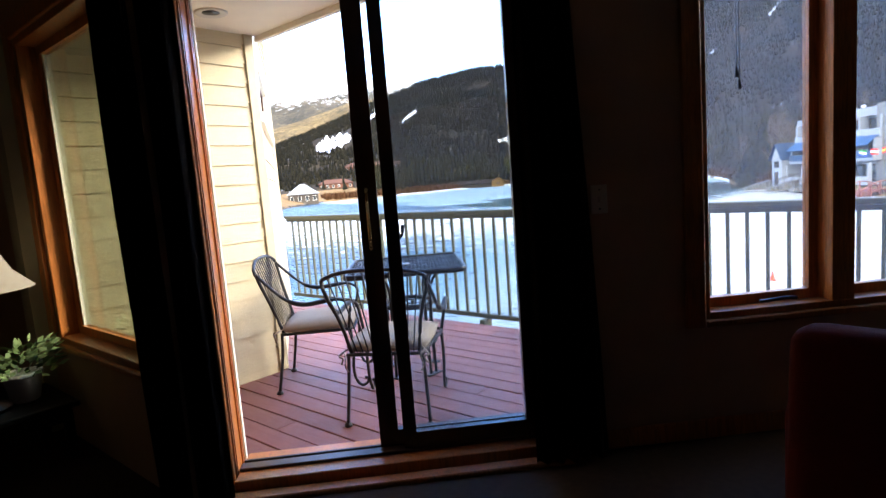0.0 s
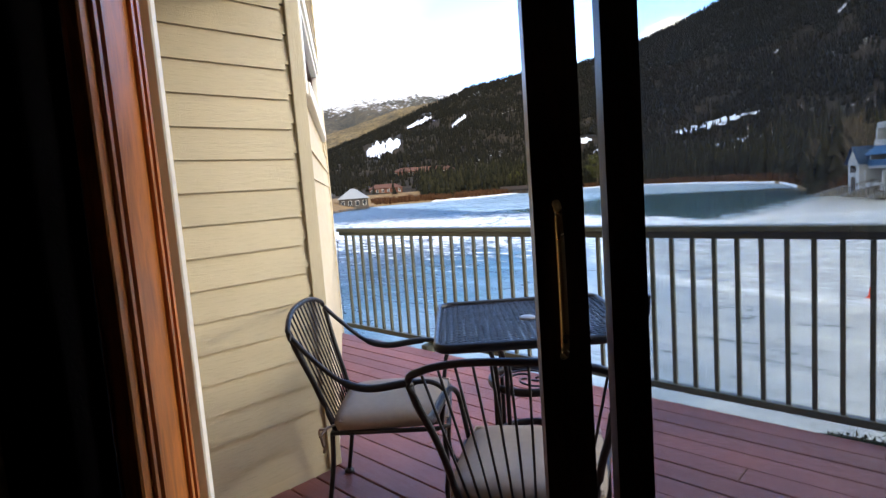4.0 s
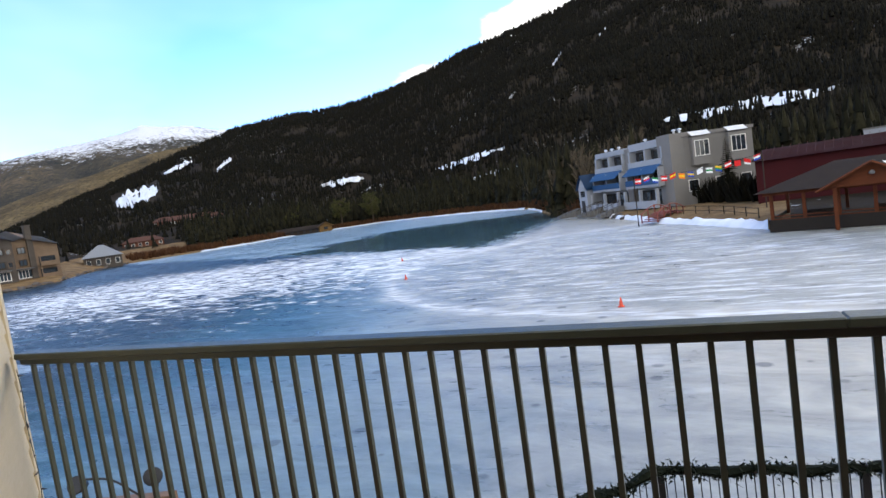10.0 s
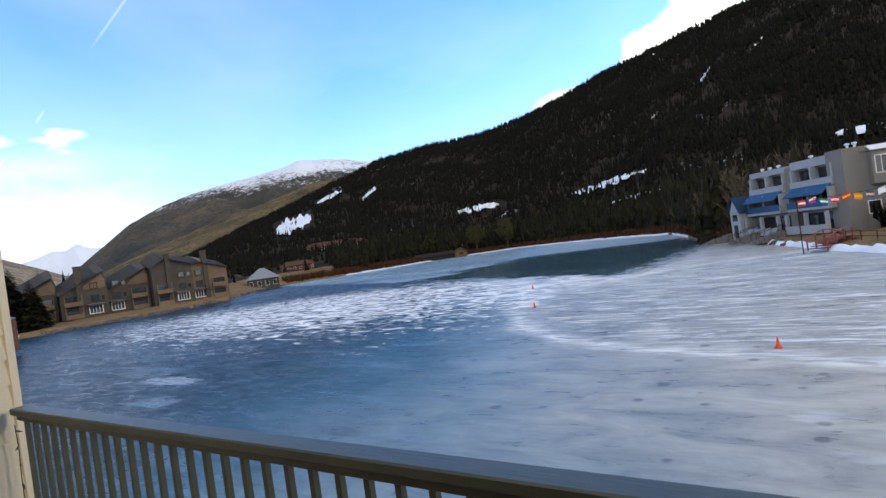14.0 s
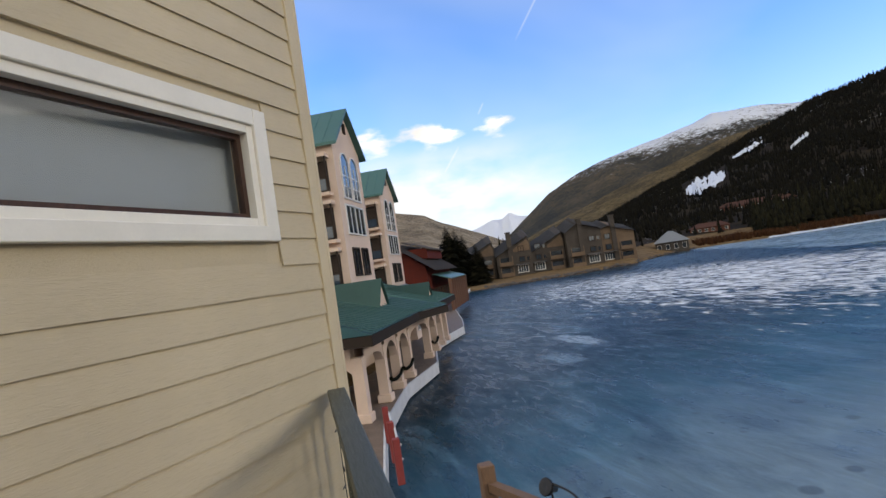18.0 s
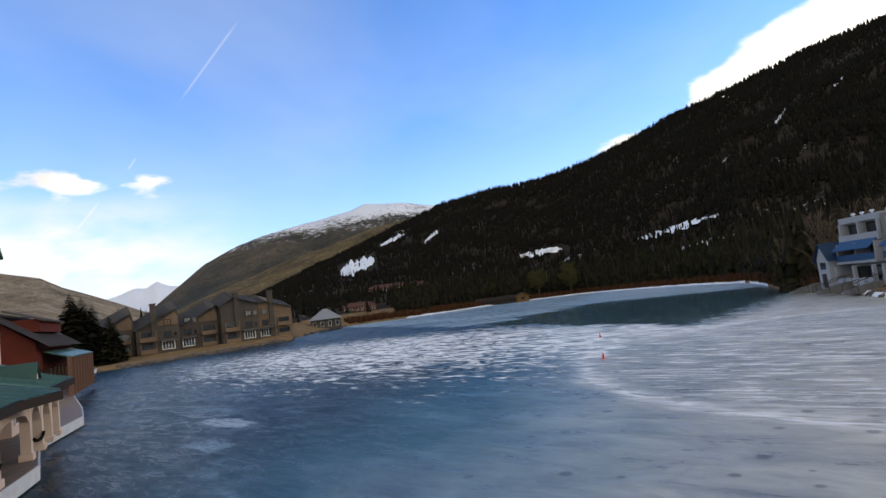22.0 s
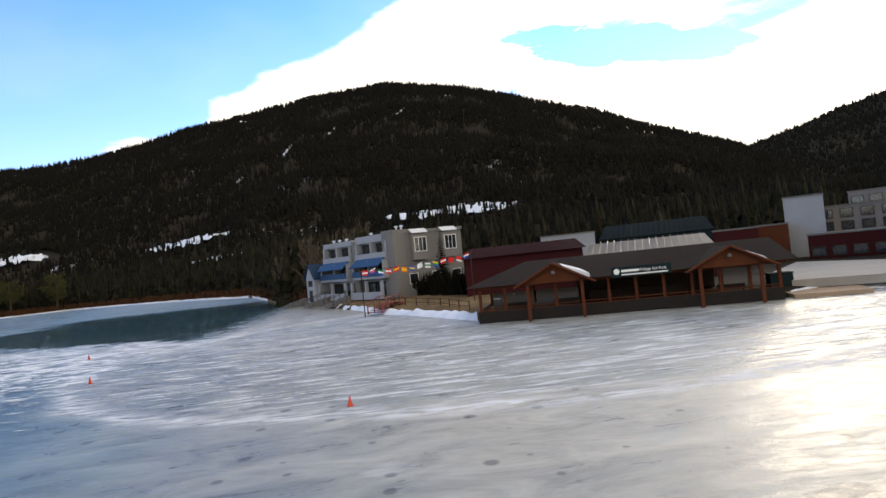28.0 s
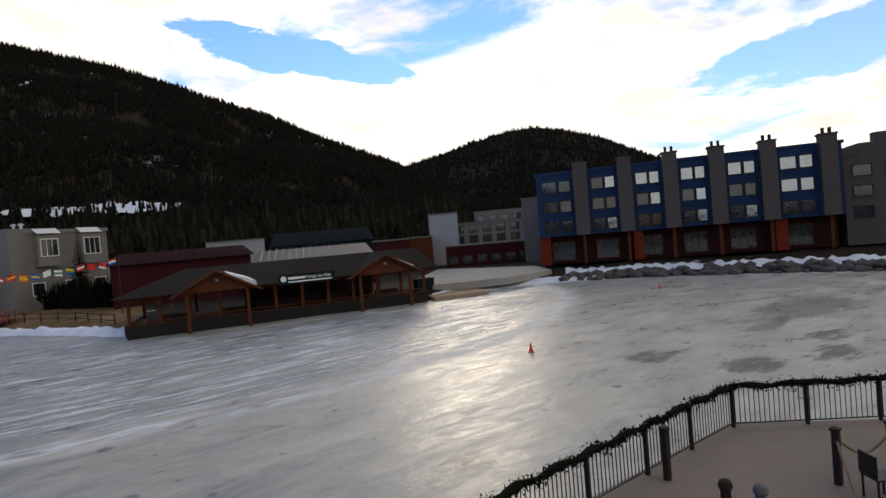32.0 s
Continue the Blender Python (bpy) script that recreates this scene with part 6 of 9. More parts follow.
M["olive_pine"] = leaf_material("olive_pine_needles", (0.030, 0.033, 0.010), (0.085, 0.080, 0.026))
round_pine(-32.6, 364, 21.0, 13.0, 1, "broad round olive-green pine at the far lake edge")
round_pine(-29.5, 366, 22.0, 14.5, 2, "broad round olive-green pine at the far lake edge")
round_pine(-37.4, 372, 14.0, 10.0, 3, "smaller round pine behind the wooden boathouse")

# snow lying in the runs, on the banks and below the flats: drifts over the ground
def snow_patch(name, az0, e0, az1, e1, w, label, seed):
    rng = np.random.default_rng(seed)
    bm = bmesh.new()
    n = 26
    rows = []
    for i in range(n + 1):
        t = i / n
        a = az0 + (az1 - az0) * t
        ec = e0 + (e1 - e0) * t
        ww = w * (0.35 + 0.65 * math.sin(math.pi * min(max(t, 0.03), 0.97)) ** 0.6) * rng.uniform(0.5, 1.15)
        row = []
        for s in (-1.0, -0.4, 0.4, 1.0):
            e = ec + ww * s + rng.uniform(-0.07, 0.07)
            rs = np.linspace(float(tab(SHORE, a)) + 20, float(ridge_r(a)), 160)
            el = elev(np.full(160, a), rs)
            j = int(np.argmax(el > e)) if (el > e).any() else 159
            r = rs[max(j, 1)]
            z = float(land_z(np.array([a]), np.array([r]))[0]) + 1.6
            x, y = xy_at(a, r)
            row.append(bm.verts.new((x, y, z)))
        rows.append(row)
    for r0, r1 in zip(rows, rows[1:]):
        for j in range(3):
            bm.faces.new((r0[j], r0[j + 1], r1[j + 1], r1[j]))
    ob = link_mesh(name, bm, M["snow"], True)
    return tagged(ob, label, "snow", kind="structure")


for i, (a0, e0, a1, e1, w) in enumerate(RUNS):
    snow_patch("snow_field", a0, e0, a1, e1, w * 0.8, "white snow lying in an open run between the trees", 60 + i)


def snow_bank(name, az0, az1, lo, hi, label, seed, lift=0.12, ragged=0.55):
    """A strip of old snow along a shore."""
    rng = np.random.default_rng(seed)
    bm = bmesh.new()
    azs = np.arange(az0, az1, 0.35)
    rows = []
    for a in azs:
        rs = float(tab(SHORE, a))
        w0, w1 = lo + rng.uniform(-0.3, 0.5), hi * rng.uniform(ragged, 1.1)
        row = []
        for f in (0, 0.3, 0.7, 1.0):
            r = rs + w0 + (w1 - w0) * f
            z = float(land_z(np.array([a]), np.array([r]))[0]) + (lift if 0 < f < 1 else -0.05)
            x, y = xy_at(a, r)
            row.append(bm.verts.new((x, y, max(z, ICE_Z + 0.02))))
        rows.append(row)
    for r0, r1 in zip(rows, rows[1:]):
        for j in range(3):
            bm.faces.new((r0[j], r0[j + 1], r1[j + 1], r1[j]))
    return tagged(link_mesh(name, bm, M["snow"], True), label, "snow", kind="structure")


snow_bank("snow_bank", -46, -12.5, -0.5, 4.0, "strip of old snow along the far shore", 81)
snow_bank("snow_bank", -11.0, 7.5, -0.4, 3.0, "lumpy snow bank below the lakeside flats", 82, 0.3)
snow_bank("snow_bank", 35.5, 53, -0.9, 2.6, "trodden snow strip beside the skating rink", 83, 0.08, 0.85)
snow_bank("snow_bank", 49, 78, 1.5, 7.5, "snow lying behind the rocky shore", 84, 0.25)

# ---- buildings along the west shore ----
M["stucco"] = plain("pink_stucco", (0.64, 0.49, 0.385), 0.85, vary=0.07, scale=0.8, bump=0.2)
M["stucco_warm"] = plain("orange_stucco", (0.38, 0.17, 0.085), 0.85, vary=0.12, scale=0.8)
M["green_roof"] = plain("green_metal_roof", (0.055, 0.135, 0.115), 0.45, 0.2, 0.10, 0.6)
M["dark_trim"] = plain("dark_brown_trim", (0.034, 0.025, 0.019), 0.85, vary=0.15)
# dark colour that carries the shade inside the tower balconies
M["balcony_dark"] = plain("painted_recess_shade", (0.05, 0.036, 0.028), 0.85, vary=0.2)
M["quay_white"] = plain("weathered_white_boards", (0.55, 0.55, 0.54), 0.7, vary=0.15, scale=1.5)
M["boardwalk"] = painted_wood("boardwalk_planks", (0.20, 0.14, 0.095), vary=0.25, along=(1, 10, 10), per_piece=0.2)
M["red_wall"] = plain("barn_red_wall", (0.10, 0.020, 0.013), 0.8, vary=0.2, scale=0.8)
M["glass_sky"] = plain("reflecting_pane", (0.03, 0.045, 0.06), 0.06, 0.0, 0.2, 2.0, spec=1.0)
M["window_white"] = plain("white_window_frame", (0.66, 0.64, 0.60), 0.5, vary=0.05)


def on_wall(name, bm, material, m, parent, label=""):
    bm.transform(m)
    return part(name, bm, material, parent, label)


def house_window(parent, m, x, z, w, h, frame=None, pane=None, arch=False, bars=(1, 1), depth=0.10, t=0.10):
    """A window on a wall (x along, y out of the wall): frame proud of the wall, pane set back in it."""
    frame, pane = frame or M["window_white"], pane or M["glass_sky"]
    win = bmesh.new()
    inner = [(x - w / 2, z), (x + w / 2, z), (x + w / 2, z + h)]
    outer = [(x - w / 2 - t, z - t), (x + w / 2 + t, z - t)]
    if arch:
        n = 8
        inner += [(x + w / 2 * math.cos(math.pi * k / n), z + h + w / 2 * math.sin(math.pi * k / n)) for k in range(1, n)]
        outer += [(x + (w / 2 + t) * math.cos(math.pi * k / n), z + h + (w / 2 + t) * math.sin(math.pi * k / n)) for k in range(n + 1)]
    else:
        outer += [(x + w / 2 + t, z + h + t), (x - w / 2 - t, z + h + t)]
    inner.append((x - w / 2, z + h))
    rings = [[win.verts.new((px, y, pz)) for px, pz in loop] for loop, y in ((inner, 0.004), (outer, 0.004), (outer, depth), (inner, depth))]
    for r0, r1 in zip(rings, rings[1:] + rings[:1]):
        for k in range(len(inner)):
            q = (k + 1) % len(inner)
            win.faces.new((r0[k], r0[q], r1[q], r1[k]))
    bmesh.ops.recalc_face_normals(win, faces=win.faces)
    wob = on_wall("window", win, frame, m, parent)
    for i in range(1, bars[0]):
        xx = x - w / 2 + w * i / bars[0]
        on_wall("glazing_bar", box(xx - t * 0.3, xx + t * 0.3, depth * 0.41, depth * 0.8, z, z + h), frame, m, wob)
    for j in range(1, bars[1]):
        zz = z + h * j / bars[1]
        on_wall("glazing_bar", box(x - w / 2, x + w / 2, depth * 0.41, depth * 0.75, zz - t * 0.3, zz + t * 0.3), frame, m, wob)
    pb = bmesh.new()
    add_box(pb, x - w / 2, x + w / 2, 0.003, depth * 0.4, z, z + h)
    if arch:
        n = 10
        ring0 = [pb.verts.new((x + w / 2 * math.cos(math.pi * k / n), depth * 0.4, z + h + 0.002 + w / 2 * math.sin(math.pi * k / n))) for k in range(n + 1)]
        pb.faces.new(ring0)
    on_wall("pane", pb, pane, m, wob)
    return wob


def gable_tower(m, w, d, eave, apex, base):
    """A stucco tower: gabled front towards the lake, balconies on its near side. x along the front, y inland."""
    t = empty("gabled_tower", m, label="tall peach stucco hotel tower with green gabled roof", category="building", group="gabled hotel towers")
    bm = bmesh.new()
    prof = [(0, base), (w, base), (w, eave), (w / 2, apex), (0, eave)]
    f0 = [bm.verts.new((x, 0, z)) for x, z in prof]
    f1 = [bm.verts.new((x, d, z)) for x, z in prof]
    bm.faces.new(f0)
    bm.faces.new(f1[::-1])
    for i in range(5):
        bm.faces.new((f0[i], f1[i], f1[(i + 1) % 5], f0[(i + 1) % 5]))
    part("wall", bm, M["stucco"], t)
    ov = 0.45
    for s in (0, 1):
        bm = bmesh.new()
        x0, x1 = (-ov, w / 2) if s == 0 else (w + ov, w / 2)
        z0 = eave - ov * (apex - eave) / (w / 2)
        q = [(x0, z0), (x1, apex)]
        v = [bm.verts.new((x, y, z + dz)) for dz in (0.02, 0.22) for y in (-ov, d) for x, z in q]
        for idx in ((0, 1, 3, 2), (4, 6, 7, 5), (0, 4, 5, 1), (2, 3, 7, 6), (0, 2, 6, 4), (1, 5, 7, 3)):
            bm.faces.new([v[i] for i in idx])
        ro = part("roof", bm, M["green_roof"], t)
        for k in range(1, 10):
            y = -ov + (d + ov) * k / 10
            sb = bmesh.new()
            tube(sb, [(x0, y, z0 + 0.235), (x1, y, apex + 0.235)], 0.025, 4)
            part("seam", sb, M["green_roof"], ro)
    F = Matrix(((1, 0, 0, 0), (0, -1, 0, 0), (0, 0, 1, 0), (0, 0, 0, 1)))
    for xx in (w * 0.33, w * 0.67):
        house_window(t, F, xx, 7.7, 1.65, 2.3, arch=True, bars=(2, 3))
        house_window(t, F, xx, 5.2, 2.0, 1.9, bars=(2, 1))
        house_window(t, F, xx, 2.3, 1.4, 1.8, bars=(2, 1), pane=M["pane"], frame=M["dark_trim"])
    house_window(t, F, w / 2, apex - 1.5, 0.3, 0.55, frame=M["dark_trim"], pane=M["dark_trim"])
    # near side: balconies with posts and rails, a dark panel painting the shaded recess
    for k, z in enumerate((1.6, 4.75, 7.9)):
        b = empty("balcony", Matrix.Identity(4))
        b.parent = t
        S = Matrix(((0, -1, 0, 0), (1, 0, 0, 0), (0, 0, 1, 0), (0, 0, 0, 1)))   # x along y, y out to -x
        on_wall("shade_panel", box(0.5, 3.0, 0.003, 0.03, z, z + 2.2), M["balcony_dark"], S, b)
        on_wall("glass_door", box(1.5, 2.5, 0.031, 0.06, z + 0.1, z + 2.0), M["pane"], S, b)
        on_wall("slab", box(0.3, 3.2, 0.031, 0.85, z - 0.22, z), M["stucco"], S, b)
        for xx in (0.35, 3.1):
            on_wall("post", box(xx, xx + 0.12, 0.72, 0.84, z + 0.001, z + 2.35), M["dark_trim"], S, b)
        on_wall("lintel", box(0.3, 3.25, 0.031, 0.88, z + 2.351, z + 2.6), M["stucco"], S, b)
        on_wall("handrail", box(0.471, 3.099, 0.76, 0.82, z + 0.95, z + 1.03), M["dark_trim"], S, b)
        on_wall("panel", box(0.471, 3.099, 0.775, 0.80, z + 0.1, z + 0.85), M["glass_sky"], S, b)
    return t


DA = Vector((-0.924, 0.382))
tower_m = Matrix(((DA.x, -0.382, 0, -40.6), (DA.y, -0.924, 0, 8.3), (0, 0, 1, 0), (0, 0, 0, 1)))
tw = gable_tower(tower_m, 6.2, 9.0, 11.4, 14.1, -4.0)
copy_thing(tw, Matrix.Translation((-18.6, 5.6, -0.95)) @ tower_m)


# boardwalk along the water with a white fascia
QUAY = [(-7.0, 5.6), (-16, 6.1), (-25.7, 7.5), (-32.7, 9.7), (-38.4, 12.75), (-48.8, 15.1), (-57.2, 20.0), (-64.6, 22.0), (-90, 27.8), (-118, 37.5), (-155, 50.3)]
quay = empty("boardwalk", label="weathered boardwalk with white fascia boards along the ice", category="boardwalk")
land = [(-155, 40), (-90, 12), (-60, 2), (-20, -4), (-7.0, -4)]
part("walkway", prism(bmesh.new(), (QUAY + land)[::-1], -4.45, -4.02), M["boardwalk"], quay)
for a, b in zip(QUAY, QUAY[1:]):
    fm = frame_m(b, a)
    L = math.dist(a, b)
    on_wall("fascia", box(0, L, 0.002, 0.08, -4.72, -4.0), M["quay_white"], fm, quay)


# arcade with a green hipped roof between the towers and the water
arc_m = Matrix(((DA.x, -0.382, 0, -26.5), (DA.y, -0.924, 0, 6.9), (0, 0, 1, 0), (0, 0, 0, 1)))
arc = empty("lakeside_arcade", arc_m, label="peach stucco arcade with green metal roof beside the boardwalk", category="building")
COLS = [0.0, 3.5, 6.3, 9.1, 15.6, 18.6, 21.4, 24.0]
TOPZ = -1.05
for x in COLS:
    part("column", box(x - 0.24, x + 0.24, -0.24, 0.24, -4.02, TOPZ - 0.3), M["stucco"], arc)
    part("column_base", box(x - 0.34, x + 0.34, -0.34, 0.34, -4.02, -3.65, 0.03), M["stucco"], arc)
for y in (5.0,):
    part("column", box(-0.24, 0.24, y - 0.24, y + 0.24, -4.02, TOPZ - 0.3), M["stucco"], arc)


def arch_beam(x0, x1, arch, m=None):
    """The wall over an opening, cut to a round or flat arch."""
    bm = bmesh.new()
    n = 10
    low, top = TOPZ - 0.3, TOPZ + 0.45
    pts = []
    for k in range(n + 1):
        u = k / n
        x = x0 + (x1 - x0) * u
        zz = low - 0.9 + (0.9 if arch else 0.55) * (math.sin(math.pi * u) ** (0.5 if arch else 0.35)) + (0.0 if arch else 0.25)
        pts.append((x, zz))
    a = [[bm.verts.new((x, y, z)) for x, z in pts] for y in (-0.2, 0.2)]
    b = [[bm.verts.new((x, y, top)) for x, z in pts] for y in (-0.2, 0.2)]
    for k in range(n):
        bm.faces.new((a[0][k], a[0][k + 1], b[0][k + 1], b[0][k]))
        bm.faces.new((a[1][k + 1], a[1][k], b[1][k], b[1][k + 1]))
        bm.faces.new((a[0][k + 1], a[0][k], a[1][k], a[1][k + 1]))
    if m is not None:
        bm.transform(m)
    part("arch", bm, M["stucco"], arc)


for x0, x1, ar in ((0.24, 3.26, False), (3.74, 6.06, True), (6.54, 8.86, True), (9.34, 15.36, False), (15.84, 18.36, True), (18.84, 21.16, True), (21.64, 23.8, True)):
    arch_beam(x0, x1, ar)
arch_beam(0.24, 4.76, False, Matrix(((0, 1, 0, 0), (1, 0, 0, 0), (0, 0, 1, 0), (0, 0, 0, 1))))
part("back_wall", box(0.0, 26.0, 5.3, 5.6, -4.02, 1.6), M["stucco_warm"], arc)
part("soffit", box(-0.6, 25.0, -0.7, 5.3, TOPZ + 0.46, TOPZ + 0.52), M["dark_trim"], arc)
for x in (1.5, 4.6, 8.0, 11.5, 14.5, 18.0, 21.5):
    house_window(arc, Matrix(((1, 0, 0, 0), (0, -1, 0, 5.3), (0, 0, 1, 0), (0, 0, 0, 1))), x, -3.3, 1.2, 1.4, frame=M["stucco"], pane=M["pane"])
# roof: hipped slope with a bend over the wide bay
bm = bmesh.new()
e0, e1 = TOPZ + 0.53, TOPZ + 0.62
eav = [(-1.0, -1.0), (9.0, -1.0), (12.4, -2.2), (15.6, -1.0), (25.5, -1.0)]
rid = [(5.5, 9.0), (9.5, 9.0), (12.4, 9.0), (15.6, 9.0), (25.5, 9.0)]
lo = [bm.verts.new((x, y, e0 + 0.1)) for x, y in eav]
hi = [bm.verts.new((x, y, e0 + 3.05)) for x, y in rid]
for i in range(4):
    bm.faces.new((lo[i], lo[i + 1], hi[i + 1], hi[i]))
side_lo = bm.verts.new((-1.0, 9.0, e0 + 0.1))
bm.faces.new((side_lo, lo[0], hi[0]))
bmesh.ops.solidify(bm, geom=list(bm.faces), thickness=0.12)
roof = part("roof", bm, M["green_roof"], arc)
for i in range(46):
    x = -0.6 + i * 0.56
    y0 = float(np.interp(x, [p[0] for p in eav], [p[1] for p in eav]))
    x1 = max(x, 5.5) if x < 5.5 else x
    f = 1.0 if x >= 5.5 else max(0.05, (x + 1.0) / 6.5)
    sb = bmesh.new()
    tube(sb, [(x, y0, e0 + 0.17), (x + (0 if x >= 5.5 else 0.0), y0 + (9.0 - y0) * f, e0 + 0.17 + 2.95 * f)], 0.022, 4)
    part("seam", sb, M["green_roof"], roof)
for a, b in zip([(-1.0, 9.0)] + eav, eav):
    d = Vector((b[0] - a[0], b[1] - a[1], 0))
    ang = math.degrees(math.atan2(d.y, d.x))
    mid = ((a[0] + b[0]) / 2, (a[1] + b[1]) / 2)
    on_wall("fascia", box_m((d.length + 0.02, 0.07, 0.42), pose(mid[0], mid[1], e0 - 0.14, 0, 0, ang)), M["dark_trim"], Matrix.Identity(4), arc)


def dormer(x, y, z, w=1.6, h=1.0, L=3.2):
    d = empty("dormer", Matrix.Identity(4))
    d.parent = arc
    bm = bmesh.new()
    f = [bm.verts.new(p) for p in ((x - w / 2, y, z), (x + w / 2, y, z), (x, y, z + h))]
    bm.faces.new(f)
    part("gable", bm, M["stucco"], d)
    for s in (-1, 1):
        bm = bmesh.new()
        v = [bm.verts.new(p) for p in ((x + s * (w / 2 + 0.15), y - 0.15, z - 0.1), (x, y - 0.15, z + h + 0.08), (x, y + L, z + h + 0.08), (x + s * (w / 2 + 0.15), y + L, z - 0.1))]
        bm.faces.new(v if s > 0 else v[::-1])
        bmesh.ops.solidify(bm, geom=list(bm.faces), thickness=0.06)
        part("dormer_roof", bm, M["green_roof"], d)


dormer(9.0, 1.0, e0 + 0.72, 2.1, 1.5, 5.0)
dormer(20.0, 0.2, e0 + 0.48, 1.5, 1.0, 3.4)
for x in (4.9, 7.7, 17.1):
    g = empty("garland", arc_m, label="dark green garland looped between the arcade columns", category="garland")
    part("swag", tube(bmesh.new(), smooth_line([(x - 1.3, -0.3, -3.0), (x - 0.6, -0.32, -3.2), (x + 0.6, -0.32, -3.2), (x + 1.3, -0.3, -3.0)], 4), 0.09, 6), M["pine_near"], g)


# further lakeside hall with a long green roof
hall = empty("lakeside_hall", arc_m @ Matrix.Translation((27, 3.0, 0)), label="lower lakeside hall with green metal roof and peach walls", category="building")
part("wall", box(0, 12, 0, 9, -4.0, -0.6), M["stucco"], hall)
bm = bmesh.new()
v = [bm.verts.new(p) for p in ((-0.6, -0.8, -0.75), (12.6, -0.8, -0.75), (12.6, 5, 1.75), (-0.6, 5, 1.75))]
bm.faces.new(v)
w = [bm.verts.new(p) for p in ((-0.6, 10, -0.5), (12.6, 10, -0.5))]
bm.faces.new((v[3], v[2], w[1], w[0]))
bmesh.ops.solidify(bm, geom=list(bm.faces), thickness=0.12)
part("roof", bm, M["green_roof"], hall)
for i in range(6):
    house_window(hall, Matrix(((1, 0, 0, 0), (0, -1, 0, 0), (0, 0, 1, 0), (0, 0, 0, 1))), 1.2 + i * 1.9, -3.2, 0.9, 1.6, pane=M["pane"])

# red lodge beyond it
def lodge():
    rm = pose(-80.1, 22.2, 0, 0, 0, 157.5)
    r = empty("red_lodge", rm, label="barn-red lodge with brown roof and timber posts", category="building")
    part("wall", box(0, 24, 0, 10, -4, 2.6), M["red_wall"], r)
    shingle = plain("brown_shingle", (0.085, 0.068, 0.056), 0.85, vary=0.2)
    for y0, y1, z0, z1 in ((-1.4, 5.0, 2.0, 6.7), (11.4, 5.0, 2.0, 6.7)):
        bm = bmesh.new()
        bm.faces.new([bm.verts.new(p) for p in ((-0.9, y0, z0), (24.7, y0, z0), (24.7, y1, z1), (-0.9, y1, z1))])
        bmesh.ops.solidify(bm, geom=list(bm.faces), thickness=0.25)
        part("roof", bm, shingle, r)
    part("gable", prism_x(r), M["red_wall"], r)
    part("rear_gable", prism_x(r, 23.98), M["red_wall"], r)
    part("upper_roof", box_m((15, 4.4, 0.22), pose(13.5, 2.2, 6.1, 20)), shingle, r)
    part("clerestory", box(6.2, 20.8, 0.6, 4.2, 4.0, 5.6), M["red_wall"], r)
    part("awning_roof", box_m((20, 2.8, 0.15), pose(12.5, -1.6, 1.0, 20)), M["green_roof"], r)
    timber = plain("timber_post", (0.15, 0.07, 0.04), 0.7)
    for i in range(9):
        part("post", box(2.3 + i * 2.5, 2.75 + i * 2.5, -2.9, -2.5, -4, 0.55), timber, r)
    for i in range(8):
        house_window(r, Matrix(((1, 0, 0, 0), (0, -1, 0, 0), (0, 0, 1, 0), (0, 0, 0, 1))), 2.4 + i * 2.7, -2.8, 1.4, 2.2, frame=M["dark_trim"], pane=M["pane"])


def prism_x(r, x=0.02):
    bm = bmesh.new()
    f = [bm.verts.new((x, y, z)) for y, z in ((0, 2.601), (5, 6.5), (10, 2.601))]
    b = [bm.verts.new((x + 0.2, y, z)) for y, z in ((0, 2.601), (5, 6.5), (10, 2.601))]
    bm.faces.new(f)
    bm.faces.new(b[::-1])
    for i in range(3):
        bm.faces.new((f[i], b[i], b[(i + 1) % 3], f[(i + 1) % 3]))
    return bm


lodge()


# ---- grey shingled houses on the far shore ----
M["grey_shingle"] = plain("grey_cedar_shingle", (0.066, 0.056, 0.048), 0.9, vary=0.25, scale=0.5, bump=0.3)
M["tan_shingle"] = plain("tan_cedar", (0.15, 0.105, 0.070), 0.9, vary=0.2, scale=0.5)
M["slate_roof"] = plain("grey_asphalt_roof", (0.085, 0.082, 0.080), 0.9, vary=0.25, scale=0.6)


